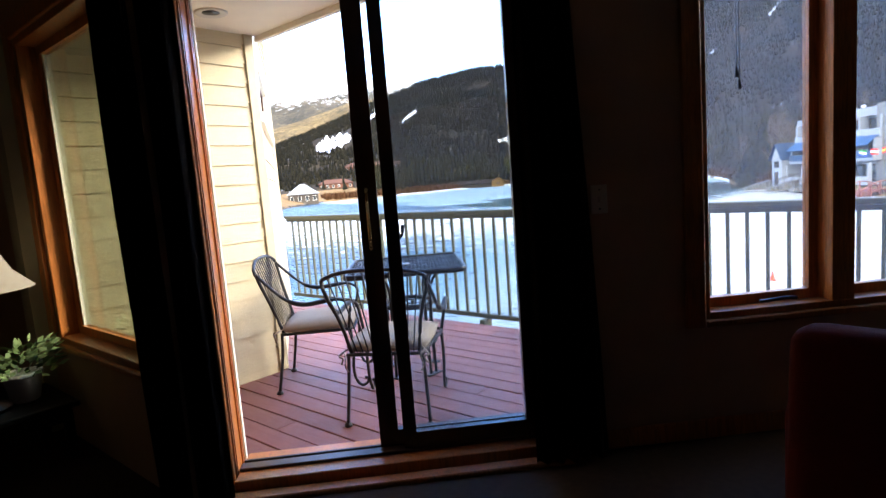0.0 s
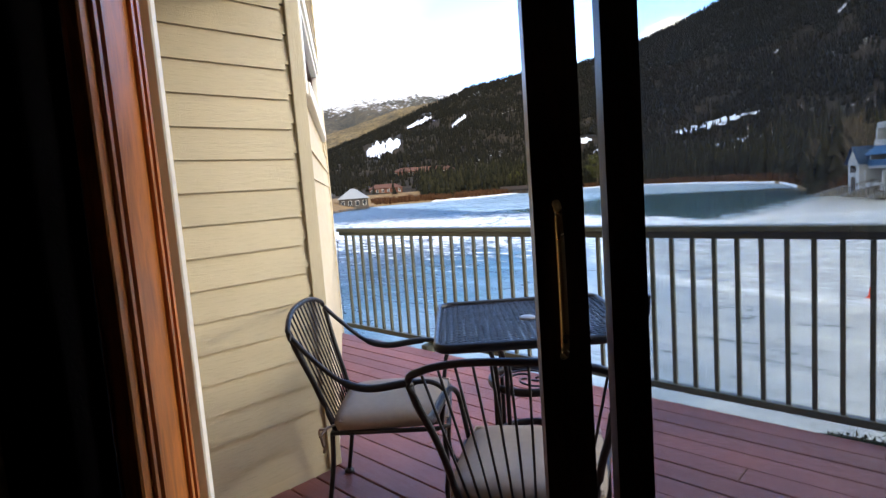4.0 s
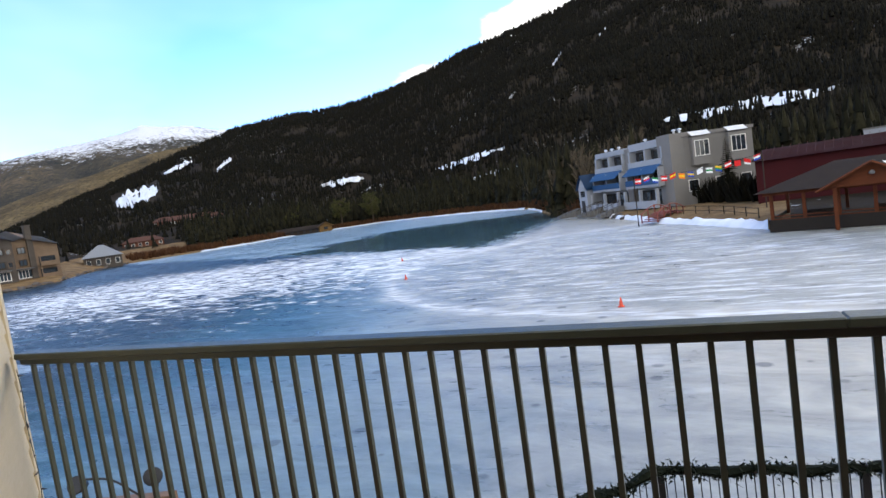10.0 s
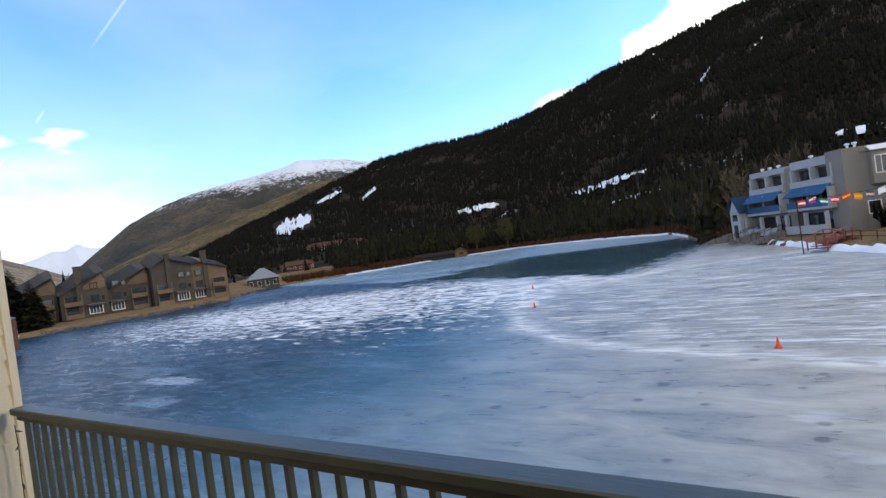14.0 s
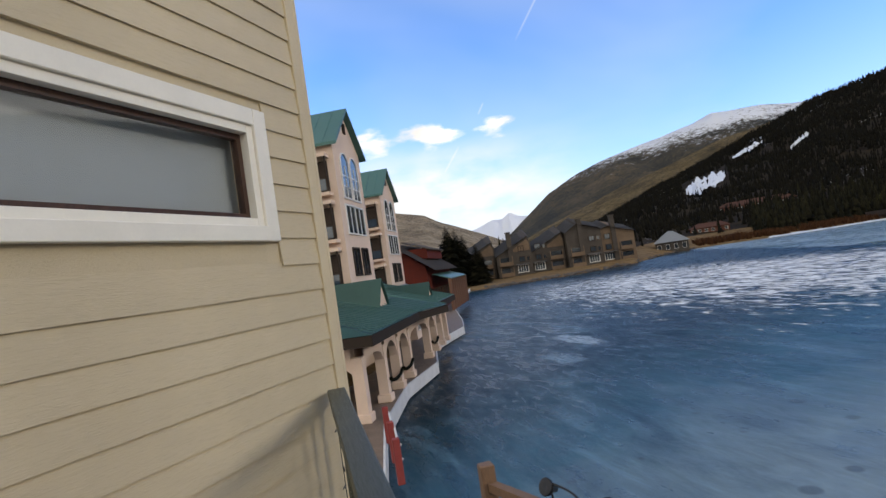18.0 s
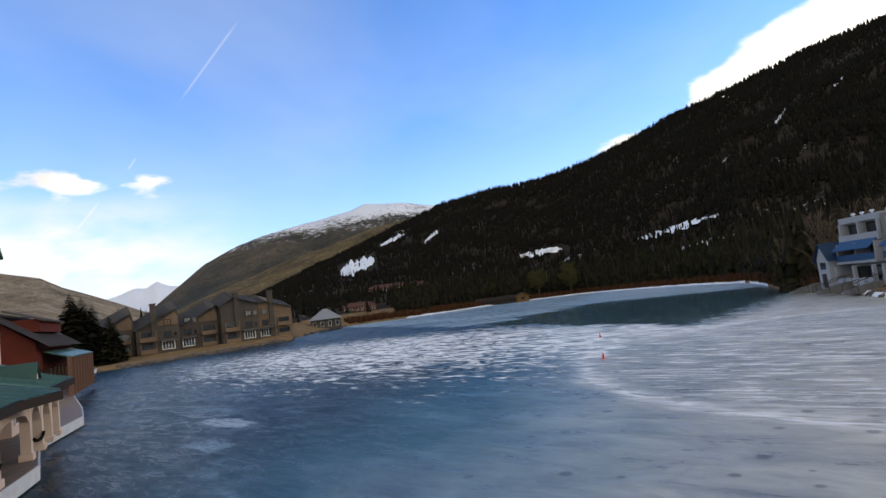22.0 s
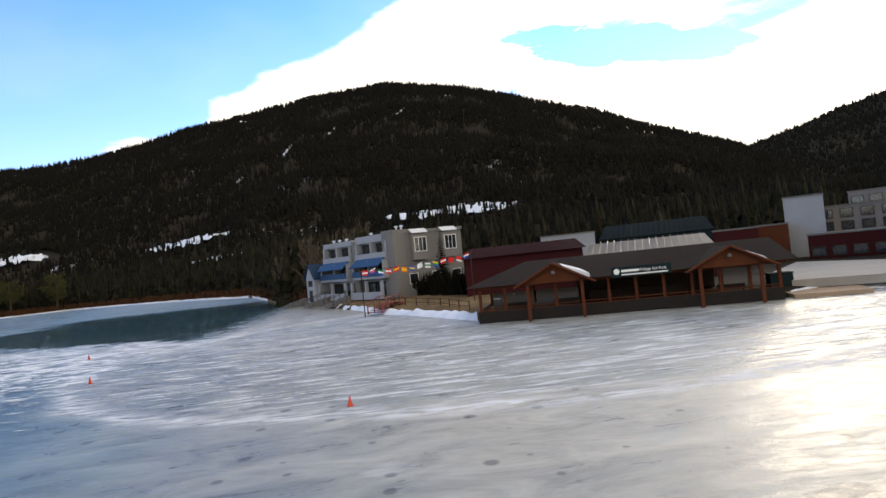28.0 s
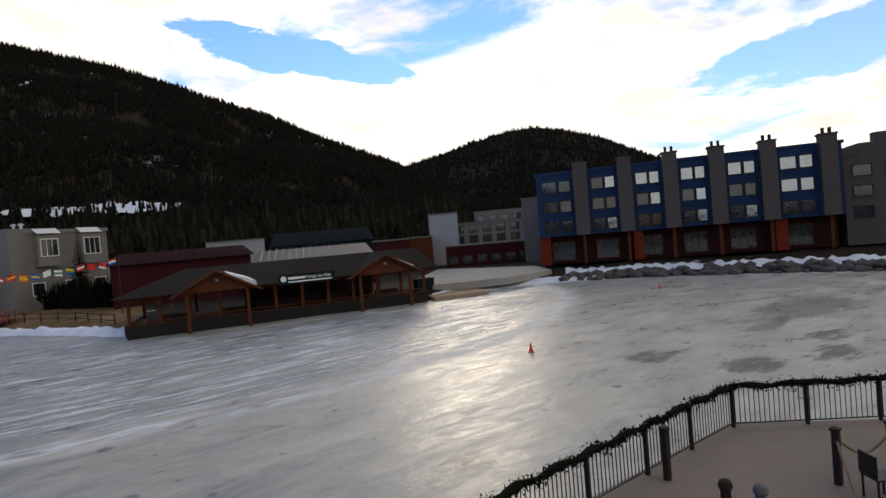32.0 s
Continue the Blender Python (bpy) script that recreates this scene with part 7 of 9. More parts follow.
def row_house(m, w, d, h, seed, flip):
    t = empty("row_house", m, label="grey cedar-sided terraced house with a long shed roof and balconies", category="house", group="terraced houses by the lake")
    end = seed == 5
    # the end house is tan, the light on its wall put into the colour
    body = M["tan_shingle"] if end else M["grey_shingle"]
    lo, hi = h * 0.60, h
    if seed == 4:
        prof = [(0, 0), (w, 0), (w, hi * 0.86), (w * 0.34, hi * 1.04), (0, hi * 0.86)]
    elif end:
        prof = [(0, 0), (w, 0), (w, hi * 0.72), (w * 0.25, hi * 0.90), (0, hi * 0.84)]
    else:
        prof = [(0, 0), (w, 0), (w, hi * 0.84), (w * 0.93, hi), (0, lo)]
    bm = bmesh.new()
    # the roof falls towards the lake
    f0 = [bm.verts.new((x, 0, z - (1.2 if z else 0.0))) for x, z in prof]
    f1 = [bm.verts.new((x, d, z + (1.6 if z else 0.0))) for x, z in prof]
    bm.faces.new(f0)
    bm.faces.new(f1[::-1])
    for i in range(5):
        bm.faces.new((f0[i], f1[i], f1[(i + 1) % 5], f0[(i + 1) % 5]))
    part("wall", bm, body, t)
    if seed < 4:
        cl = bmesh.new()
        q = [(w * 0.5, hi * 0.58), (w * 0.97, hi * 0.58), (w * 0.97, hi * 0.74), (w * 0.91, hi * 0.84), (w * 0.5, hi * 0.64)]
        c0, c1 = [cl.verts.new((x, -0.12, z)) for x, z in q], [cl.verts.new((x, -0.01, z)) for x, z in q]
        cl.faces.new(c0)
        cl.faces.new(c1[::-1])
        for i in range(5):
            cl.faces.new((c0[i], c1[i], c1[(i + 1) % 5], c0[(i + 1) % 5]))
        part("clerestory", cl, M["tan_shingle"], t)
    for a, b in ((prof[2], prof[3]), (prof[3], prof[4])):
        if abs(a[0] - b[0]) < w * 0.2:
            continue
        bm = bmesh.new()
        bm.faces.new([bm.verts.new(p) for p in ((a[0] + 0.3, -1.0, a[1] - 1.33), (b[0] - 0.5, -1.0, b[1] - 1.38), (b[0] - 0.5, d, b[1] + 1.65), (a[0] + 0.3, d, a[1] + 1.70))])
        bmesh.ops.solidify(bm, geom=list(bm.faces), thickness=-0.4)
        part("roof", bm, M["slate_roof"], t)
    F = Matrix(((1, 0, 0, 0), (0, -1, 0, 0), (0, 0, 1, 0), (0, 0, 0, 1)))
    bx = w * 0.08 if flip else w * 0.55
    bw = w * 0.36
    for k in range(3):
        z = 0.9 + k * 3.6
        if z + 2.4 > lo:
            break
        b = empty("balcony", Matrix.Identity(4))
        b.parent = t
        # dark sheet on the wall in place of the shaded balcony depth
        on_wall("shade_panel", box(bx, bx + bw, 0.01, 0.05, z, z + 2.5), M["pane"], F, b)
        on_wall("deck", box(bx - 0.1, bx + bw + 0.1, 0.051, 1.4, z - 0.3, z), M["tan_shingle"], F, b)
        on_wall("rail", box(bx - 0.1, bx + bw + 0.1, 1.3, 1.4, z + 0.001, z + 1.0), M["tan_shingle"], F, b)
        for xx in (bx - 0.1, bx + bw - 0.15):
            on_wall("post", box(xx, xx + 0.25, 1.15, 1.29, z + 0.001, z + 2.9), M["tan_shingle"], F, b)
    ox = w * 0.72 if flip else w * 0.22
    for k in range(3):
        z = 1.5 + k * 3.6
        house_window(t, F, ox, z, 1.6 if k else 3.2, 1.5 if k else 2.2, bars=(2 if k else 4, 1), pane=M["glass_sky"], frame=M["window_white"] if k == 0 else M["dark_trim"], depth=0.2, t=0.2)
        if k:
            house_window(t, F, ox + w * 0.18, z, 1.0, 1.3, pane=M["pane"], frame=M["tan_shingle"], depth=0.15)
    part("bay_roof", box_m((4.4, 1.6, 0.2), pose(ox, -0.7, 4.1, 12)), M["slate_roof"], t)
    if seed < 4 and seed != 2:
        return t
    ch = part("chimney", box(w * 0.35, w * 0.35 + 1.5, -0.6, 1.2, 0.0, hi + 0.3), M["grey_shingle"], t)
    part("chimney_cap", box(w * 0.35 - 0.15, w * 0.35 + 1.65, -0.75, 1.35, hi + 0.301, hi + 0.6), M["grey_shingle"], ch)
    return t


A0, A1 = Vector(xy_at(-74.0, 196)), Vector(xy_at(-56.9, 206))
n_house = 5
for i in range(n_house):
    a = A0.lerp(A1, i / n_house)
    b = A0.lerp(A1, (i + 1) / n_house)
    ang = math.degrees(math.atan2(b.y - a.y, b.x - a.x))
    # front faces the lake: local -y
    nrm = Vector((b.y - a.y, -(b.x - a.x))).normalized()
    off = nrm * (2.2 if i % 2 else -1.2)
    row_house(pose(a.x + off.x, a.y + off.y, -3.9 - 0.05 * i, 0, 0, ang), (b - a).length - 0.25, 12, 14.6 + (1.4 if i in (3, 4) else 0.3 * (i % 2)), i + 1, i % 2 == 1)

# boathouse with a grey hipped roof, and low sheds along the shore
def hip_hut(name, az, r, w, d, h, rh, label, wall, roof_mat, turn=0.0):
    x, y = xy_at(az, r)
    t = empty(name, pose(x, y, float(land_z(np.array([az]), np.array([r - d / 2]))[0]), 0, 0, -az + turn), label=label, category="building")
    part("wall", box(-w / 2, w / 2, -d / 2, d / 2, -0.8, h), wall, t)
    bm = bmesh.new()
    o = 0.8
    e = [bm.verts.new(p) for p in ((-w / 2 - o, -d / 2 - o, h), (w / 2 + o, -d / 2 - o, h), (w / 2 + o, d / 2 + o, h), (-w / 2 - o, d / 2 + o, h))]
    k = max(0.1, w / 2 - d / 2)
    rg = [bm.verts.new((-k, 0, h + rh)), bm.verts.new((k, 0, h + rh))]
    bm.faces.new((e[0], e[1], rg[1], rg[0]))
    bm.faces.new((e[1], e[2], rg[1]))
    bm.faces.new((e[2], e[3], rg[0], rg[1]))
    bm.faces.new((e[3], e[0], rg[0]))
    bm.faces.new(e[::-1])
    part("roof", bm, roof_mat, t)
    for i in range(max(2, int(w / 3))):
        house_window(t, Matrix(((1, 0, 0, 0), (0, -1, 0, -d / 2), (0, 0, 1, 0), (0, 0, 0, 1))), -w / 2 + (i + 0.5) * w / max(2, int(w / 3)), h * 0.25, 1.3, h * 0.5, pane=M["pane"])
    return t


hip_hut("boathouse", -53.9, 262, 13, 11, 4.0, 4.6, "small boathouse with a steep grey hipped roof", M["grey_shingle"], plain("pale_slate", (0.16, 0.17, 0.18), 0.7, vary=0.15))
M["rust_wall"] = plain("rusty_red_boards", (0.11, 0.045, 0.028), 0.85, vary=0.2, scale=0.5)
hip_hut("stable", -46.5, 420, 44, 10, 3.2, 3.0, "long low rust-red stable with a flat-pitched roof", M["rust_wall"], plain("rusted_roof", (0.075, 0.036, 0.025), 0.85, vary=0.2))
hip_hut("stable", -50.5, 350, 20, 8, 3.0, 2.6, "low rust-red shed on the far bank", M["rust_wall"], bpy.data.materials["rusted_roof"])
hip_hut("log_cabin", -33.2, 386, 24, 9, 3.2, 3.4, "low log cabin with a dark roof on the far shore", plain("orange_logs", (0.30, 0.15, 0.055), 0.8, vary=0.2), plain("dark_shed_roof", (0.05, 0.055, 0.06), 0.8, vary=0.2))

# ---- lakeside flats, rink pavilion and village on the east shore ----
EAST = Vector((0.42, 0.0))
M["pale_stucco"] = plain("pale_grey_stucco", (0.27, 0.285, 0.31), 0.85, vary=0.08, scale=0.4)
M["beige_stucco"] = plain("beige_stucco", (0.165, 0.158, 0.150), 0.85, vary=0.08, scale=0.4)
M["blue_trim"] = plain("blue_painted_trim", (0.010, 0.050, 0.125), 0.6, vary=0.15)
M["maroon"] = plain("maroon_cladding", (0.040, 0.007, 0.008), 0.9, vary=0.15, scale=0.5)
M["tan_roof"] = plain("tan_metal_roof", (0.26, 0.225, 0.175), 0.5, 0.1, vary=0.1, scale=0.5)
M["brown_roof"] = plain("brown_shingle_roof", (0.050, 0.039, 0.032), 0.9, vary=0.2, scale=0.8, bump=0.3)
M["cedar"] = plain("red_cedar", (0.085, 0.026, 0.011), 0.9, vary=0.2, scale=1.5)
M["black_green"] = plain("dark_green_board", (0.009, 0.018, 0.020), 0.9, vary=0.1)
# recess shade as a near-black colour, also used on the boathouse wall
M["deep_recess"] = plain("shaded_balcony_back", (0.035, 0.034, 0.036), 0.85, vary=0.25, scale=0.8)
M["flue_metal"] = plain("galvanised_flue", (0.55, 0.57, 0.6), 0.35, 0.8, 0.1)
M["concrete"] = plain("concrete", (0.13, 0.126, 0.12), 0.85, vary=0.1, scale=0.6, bump=0.2)


def flats():
    a, b, c = Vector((-15.0, 114.0)), Vector((-2.0, 98.0)), Vector((8.2, 102.0))
    fl = empty("lakeside_flats", label="pale grey three-storey lakeside flats with blue balconies", category="building")
    base, top = -3.9, 6.1
    fm = frame_m(b, a)            # x from b to a, y to its left
    if (fm.to_3x3() @ Vector((0, 1, 0))).y > 0:
        fm = frame_m(a, b)
    d = (b - a).normalized()
    nrm = Vector((d.y, -d.x))
    if nrm.y > 0:
        nrm = -nrm
    fm = Matrix(((d.x, nrm.x, 0, a.x), (d.y, nrm.y, 0, a.y), (0, 0, 1, 0), (0, 0, 0, 1)))
    L = (b - a).length
    on_wall("wall", box(0, L, -10, 0, base, top - 0.4), M["pale_stucco"], fm, fl)
    # two stepped terraced bays, each with three decks
    for k, x0 in enumerate((0.6, 10.9)):
        w = 8.6
        for s, z in enumerate((base + 0.2, base + 3.5, base + 6.6)):
            bay = empty("terrace", Matrix.Identity(4))
            bay.parent = fl
            dep = (3.2, 2.4, 1.5)[s]
            # flat dark panel paints the shade at the back of the terrace
            on_wall("shade_panel", box(x0 + 0.5, x0 + w - 0.5, 0.01, 0.08, z + 0.3, z + 2.75), M["deep_recess"], fm, bay)
            for q in (0.27, 0.73):
                house_window(bay, fm @ Matrix.Translation((0, 0.081, 0)), x0 + w * q, z + 0.75, w * 0.26, 1.7, bars=(2, 1), pane=M["pane"], frame=M["dark_trim"])
            on_wall("slab", box(x0, x0 + w, 0.081, dep, z, z + 0.28), M["pale_stucco"], fm, bay)
            on_wall("parapet", box(x0, x0 + w, dep - 0.2, dep, z + 0.281, z + 1.2), M["pale_stucco"], fm, bay)
            for xx in (x0, x0 + w / 2 - 0.15, x0 + w - 0.35):
                on_wall("fin", box(xx, xx + 0.35, 0.082 if s else dep - 0.7, dep - 0.21, z + 0.281, z + 3.0), M["pale_stucco"], fm, bay)
            if s == 1:
                aw = box_m((w * 0.94, 2.3, 0.12), Matrix.Identity(4))
                aw.transform(pose(x0 + w / 2, dep - 0.2, z + 2.8, -38))
                on_wall("awning", aw, M["blue_trim"], fm, bay, "sloping blue awning")
                on_wall("rail", box(x0 + 0.1, x0 + w - 0.1, dep + 0.005, dep + 0.08, z + 0.4, z + 1.35), M["blue_trim"], fm, bay)
        on_wall("parapet", box(x0 - 0.3, x0 + w + 0.3, -4, 0.9, top - 0.399, top + 0.5 + 0.3 * k), M["pale_stucco"], fm, fl)
    on_wall("setback_wall", box(9.3, 10.8, 0.005, 0.9, base, top + 0.2), M["beige_stucco"], fm, fl)
    for k, x in enumerate((0.8, 2.2, 5.0, 12.0, 19.6, 20.4)):
        on_wall("flue", lathe(bmesh.new(), [(0.16, 0), (0.16, 0.4), (0.34, 0.45), (0.34, 0.62), (0.1, 0.72)], 10, (x, -1.2 - 0.4 * (k % 2), top + 0.45 + (0.7 if k > 3 else 0.3 if k > 2 else 0.0))), M["flue_metal"], fm, fl)
    on_wall("tower", box(L - 2.2, L + 0.8, -4, 1.2, base, top + 1.1), M["beige_stucco"], fm, fl)
    # gabled blue porch at the low end
    po = bmesh.new()
    f = [(-2.4, base), (0.4, base), (0.4, 0.8), (-1.0, 3.0), (-2.4, 0.8)]
    v0 = [po.verts.new((x, 3.6, z)) for x, z in f]
    v1 = [po.verts.new((x, -2.0, z)) for x, z in f]
    po.faces.new(v0[::-1])
    for i in range(5):
        po.faces.new((v0[i], v0[(i + 1) % 5], v1[(i + 1) % 5], v1[i]))
    on_wall("porch", po, M["pale_stucco"], fm, fl)
    on_wall("porch_window", box(-1.7, -0.3, 3.605, 3.66, -0.9, 0.2), M["pane"], fm, fl)
    on_wall("porch_door", box(-1.6, -0.5, 3.605, 3.66, base + 0.1, -1.6), M["deep_recess"], fm, fl)
    for s in (-1, 1):
        r = bmesh.new()
        q = [r.verts.new(p) for p in ((-1.0 + s * 1.9, 4.0, 0.35), (-1.0, 4.0, 3.2), (-1.0, -2.2, 3.2), (-1.0 + s * 1.9, -2.2, 0.35))]
        r.faces.new(q)
        bmesh.ops.solidify(r, geom=list(r.faces), thickness=0.15)
        on_wall("porch_roof", r, M["blue_trim"], fm, fl)
    # right wing with bay windows under glass slopes
    d2 = (c - b).normalized()
    n2 = Vector((d2.y, -d2.x))
    gm = Matrix(((d2.x, n2.x, 0, b.x + 1.0), (d2.y, n2.y, 0, b.y), (0, 0, 1, 0), (0, 0, 0, 1)))
    L2 = (c - b).length
    on_wall("wall", box(0, L2, -9, 0, base, top + 0.4), M["beige_stucco"], gm, fl)
    on_wall("parapet", box(0, L2 + 0.2, -0.3, 0.15, top + 0.401, top + 0.9), M["beige_stucco"], gm, fl)
    for x in (2.8, 8.3):
        bay = empty("bay_window", Matrix.Identity(4))
        bay.parent = fl
        on_wall("bay", box(x - 1.4, x + 1.4, 0.005, 1.0, 2.0, 6.2), M["beige_stucco"], gm, bay)
        on_wall("bay_roof", box_m((2.9, 1.5, 0.1), pose(x, 0.55, 6.75, -28)), M["quay_white"], gm, bay)
        house_window(bay, gm @ Matrix.Translation((0, 1.0, 0)), x, 3.4, 2.0, 2.2, bars=(3, 1), pane=M["pane"])
    for x in (1.5, 5.6, 9.5):
        house_window(fl, gm, x, -1.8, 1.4, 1.6, pane=M["pane"])
    # stairs down to the lake
    for k, x0 in enumerate((-4.0, 3.4, 9.8)):
        st = empty("outdoor_stair", label="grey concrete stair with dark rails running down to the lake", category="stairs", group="stairs to the lake")
        for i in range(7):
            on_wall("step", box(x0 - i * 0.3, x0 - i * 0.3 + 1.5, 3.4 + i * 0.5, 3.9 + i * 0.5, base - 0.6, base + 0.95 - i * 0.17), M["concrete"], fm, st)
        for off in (0.05, 1.45):
            on_wall("stair_rail", tube(bmesh.new(), [(x0 + off, 3.4, base + 2.0), (x0 + off - 1.9, 6.8, base + 0.75)], 0.05, 6), M["dark_trim"], fm, st)
            for i in range(5):
                q = i / 4
                on_wall("stair_post", tube(bmesh.new(), [(x0 + off - 1.9 * q, 3.4 + 3.4 * q, base - 0.3), (x0 + off - 1.9 * q, 3.4 + 3.4 * q, base + 2.0 - 1.25 * q)], 0.035, 5), M["dark_trim"], fm, st)


flats()


# ---- rink pavilion ----
def pavilion():
    P0, P1 = Vector((4.93, 58.3)), Vector((30.18, 50.9))
    d = (P1 - P0).normalized()
    n = Vector((-d.y, d.x))                      # away from the lake
    m = Matrix(((d.x, n.x, 0, P0.x), (d.y, n.y, 0, P0.y), (0, 0, 1, 0), (0, 0, 0, 1)))
    L, D = (P1 - P0).length, 9.5
    base, eave, ridge = -4.78, -1.65, 0.55
    p = empty("rink_pavilion", m, label="long open timber ice-rink pavilion with brown shingled roof", category="pavilion")
    part("plinth", box(0, L, 0, D, base, base + 0.45), plain("dark_plinth", (0.03, 0.026, 0.023), 0.9), p)
    part("skirt_wall", box(0.02, L - 0.02, -0.06, -0.001, base, base + 1.05), plain("dark_skirt", (0.020, 0.017, 0.015), 0.9, vary=0.2), p)
    part("skirt_wall", box(-0.06, -0.001, -0.06, D, base, base + 1.05), bpy.data.materials["dark_skirt"], p)
    for i in range(12):
        x = 0.2 + (L - 0.4) * i / 11
        part("post", box(x - 0.13, x + 0.13, 0.02, 0.28, base + 0.451, eave), M["cedar"], p)
        if i % 2 == 0:
            part("post", box(x - 0.13, x + 0.13, D - 0.5, D - 0.24, base + 0.451, eave), M["cedar"], p)
    part("eave_beam", box(-0.4, L + 0.4, -0.05, 0.25, eave + 0.001, eave + 0.4), M["cedar"], p)
    for z in (0.75, 1.0):
        part("guard_rail", box(0.1, L - 0.1, 0.05, 0.12, base + z + 0.3, base + z + 0.38), M["cedar"], p)
    # hipped main roof
    bm = bmesh.new()
    o = 1.0
    e = [bm.verts.new(q) for q in ((-o, -o, eave + 0.3), (L + o, -o, eave + 0.3), (L + o, D + o, eave + 0.3), (-o, D + o, eave + 0.3))]
    r = [bm.verts.new((4.5, D / 2, ridge)), bm.verts.new((L + 0.8, D / 2, ridge))]
    bm.faces.new((e[0], e[1], r[1], r[0]))
    bm.faces.new((e[1], e[2], r[1]))
    bm.faces.new((e[2], e[3], r[0], r[1]))
    bm.faces.new((e[3], e[0], r[0]))
    bmesh.ops.solidify(bm, geom=list(bm.faces), thickness=0.18)
    part("roof", bm, M["brown_roof"], p)
    for k, gx in enumerate((7.2, 21.9)):
        w, h = 6.4, 1.75
        g = empty("entrance_gable", Matrix.Identity(4))
        g.parent = p
        bm = bmesh.new()
        f = [bm.verts.new(q) for q in ((gx - w / 2, -1.3, eave + 0.2), (gx + w / 2, -1.3, eave + 0.2), (gx, -1.3, eave + h))]
        b2 = [bm.verts.new(q) for q in ((gx - w / 2, -1.1, eave + 0.2), (gx + w / 2, -1.1, eave + 0.2), (gx, -1.1, eave + h))]
        bm.faces.new(f)
        bm.faces.new(b2[::-1])
        for i in range(3):
            bm.faces.new((f[i], b2[i], b2[(i + 1) % 3], f[(i + 1) % 3]))
        part("gable_panel", bm, M["cedar"], g)
        for s in (-1, 1):
            bm = bmesh.new()
            v = [bm.verts.new(q) for q in ((gx + s * (w / 2 + 0.5), -1.8, eave - 0.02), (gx, -1.8, eave + h + 0.18), (gx, D / 2, eave + h + 0.18), (gx + s * (w / 2 + 0.5), D / 2 - 2.0, eave - 0.02))]
            bm.faces.new(v)
            bmesh.ops.solidify(bm, geom=list(bm.faces), thickness=0.16)
            part("gable_roof", bm, M["brown_roof"], g)
            q = tube(bmesh.new(), [(gx + s * (w / 2 + 0.4), -1.85, eave + 0.0), (gx, -1.85, eave + h + 0.16)], 0.11, 4)
            part("bargeboard", q, M["cedar"], g)
        part("lamp", lathe(bmesh.new(), [(0.16, 0), (0.2, 0.12), (0.1, 0.3)], 10, (gx, -1.5, eave + h * 0.55)), M["concrete"], g)
        for s in (-1, 1):
            part("post", box(gx + s * 2.4 - 0.14, gx + s * 2.4 + 0.14, -1.3, -1.05, base, eave + 0.3), M["cedar"], g)
        # snow on one slope
        sb = bmesh.new()
        v = [sb.verts.new(q) for q in ((gx + w / 2 * 0.95, -1.2, eave + 0.38), (gx + 0.9, -1.3, eave + h - 0.15), (gx + 0.6, 1.4, eave + h + 0.05), (gx + w / 2 * 0.9, 1.6, eave + 0.95), (gx + w / 2 * 1.15, 0.5, eave + 0.5))]
        sb.faces.new(v)
        bmesh.ops.solidify(sb, geom=list(sb.faces), thickness=0.18)
        sb.transform(m)
        tagged(link_mesh("snow_patch", sb, M["snow"]), "white snow lying on the pavilion gable roof", "snow", kind="structure")
    # name board with pale lettering
    sg = empty("sign_board", m, label="dark green rink sign with pale lettering over the eave", category="sign")
    part("board", box(12.2, 17.2, -1.42, -1.34, eave + 0.1, eave + 1.0, 0.01), M["black_green"], sg)
    ink = plain("pale_lettering", (0.70, 0.72, 0.68), 0.6, vary=0.03)
    part("emblem", lathe(bmesh.new(), [(0.26, 0.0), (0.26, 0.02)], 8), ink, sg).matrix_basis = pose(12.65, -1.43, eave + 0.6, 90)
    part("bar", box(13.05, 14.55, -1.44, -1.425, eave + 0.53, eave + 0.73), ink, sg)
    cu = bpy.data.curves.new("lettering", "FONT")
    cu.body = "Village Ice Rink"
    cu.size, cu.extrude = 0.36, 0.006
    tx = new("letters_curve", cu)
    me = bpy.data.meshes.new_from_object(tx.evaluated_get(bpy.context.evaluated_depsgraph_get()))
    bpy.data.objects.remove(tx)
    me.materials.append(ink)
    data_part("lettering", me, sg, pose(14.62, -1.44, eave + 0.52, 90))
    part("bar", box(13.05, 16.9, -1.44, -1.425, eave + 0.25, eave + 0.36), ink, sg)
    # benches inside
    for i in range(5):
        bx = 2.0 + i * 5.0
        b = empty("bench", m, label="dark wooden bench in the open pavilion", category="bench", group="pavilion benches")
        part("seat", box(bx, bx + 2.4, 3.6, 4.0, base + 0.87, base + 0.93), M["dark_trim"], b)
        part("backrest", box(bx, bx + 2.4, 4.02, 4.08, base + 0.95, base + 1.35), M["dark_trim"], b)
        for xx in (bx + 0.2, bx + 2.1):
            part("leg", box(xx, xx + 0.1, 3.65, 3.95, base + 0.451, base + 0.869), M["dark_trim"], b)
    part("inner_counter", box(10.5, 19.5, 6.2, 7.0, base + 0.451, base + 1.6), M["dark_trim"], p)
    part("rear_screen", box(9.5, 23.0, D - 0.7, D - 0.55, base + 0.451, eave), M["dark_trim"], p)
    # landing beside it
    tagged(part("pavement_landing", prism(bmesh.new(), [(30.8, 50.6), (36.5, 48.9), (38.5, 53.0), (33.0, 56.5)], -4.9, -4.45), plain("tan_gravel", (0.30, 0.22, 0.15), 0.9, vary=0.15)), "tan gravel landing beside the rink pavilion", "pavement", kind="structure")
    bn = empty("dumpster", pose(33.0, 55.4, -4.45, 0, 0, -16), label="dark green metal bin beside the pavilion", category="bin")
    part("bin_body", box(-1.0, 1.0, -0.6, 0.6, 0, 1.5, 0.05), M["black_green"], bn)
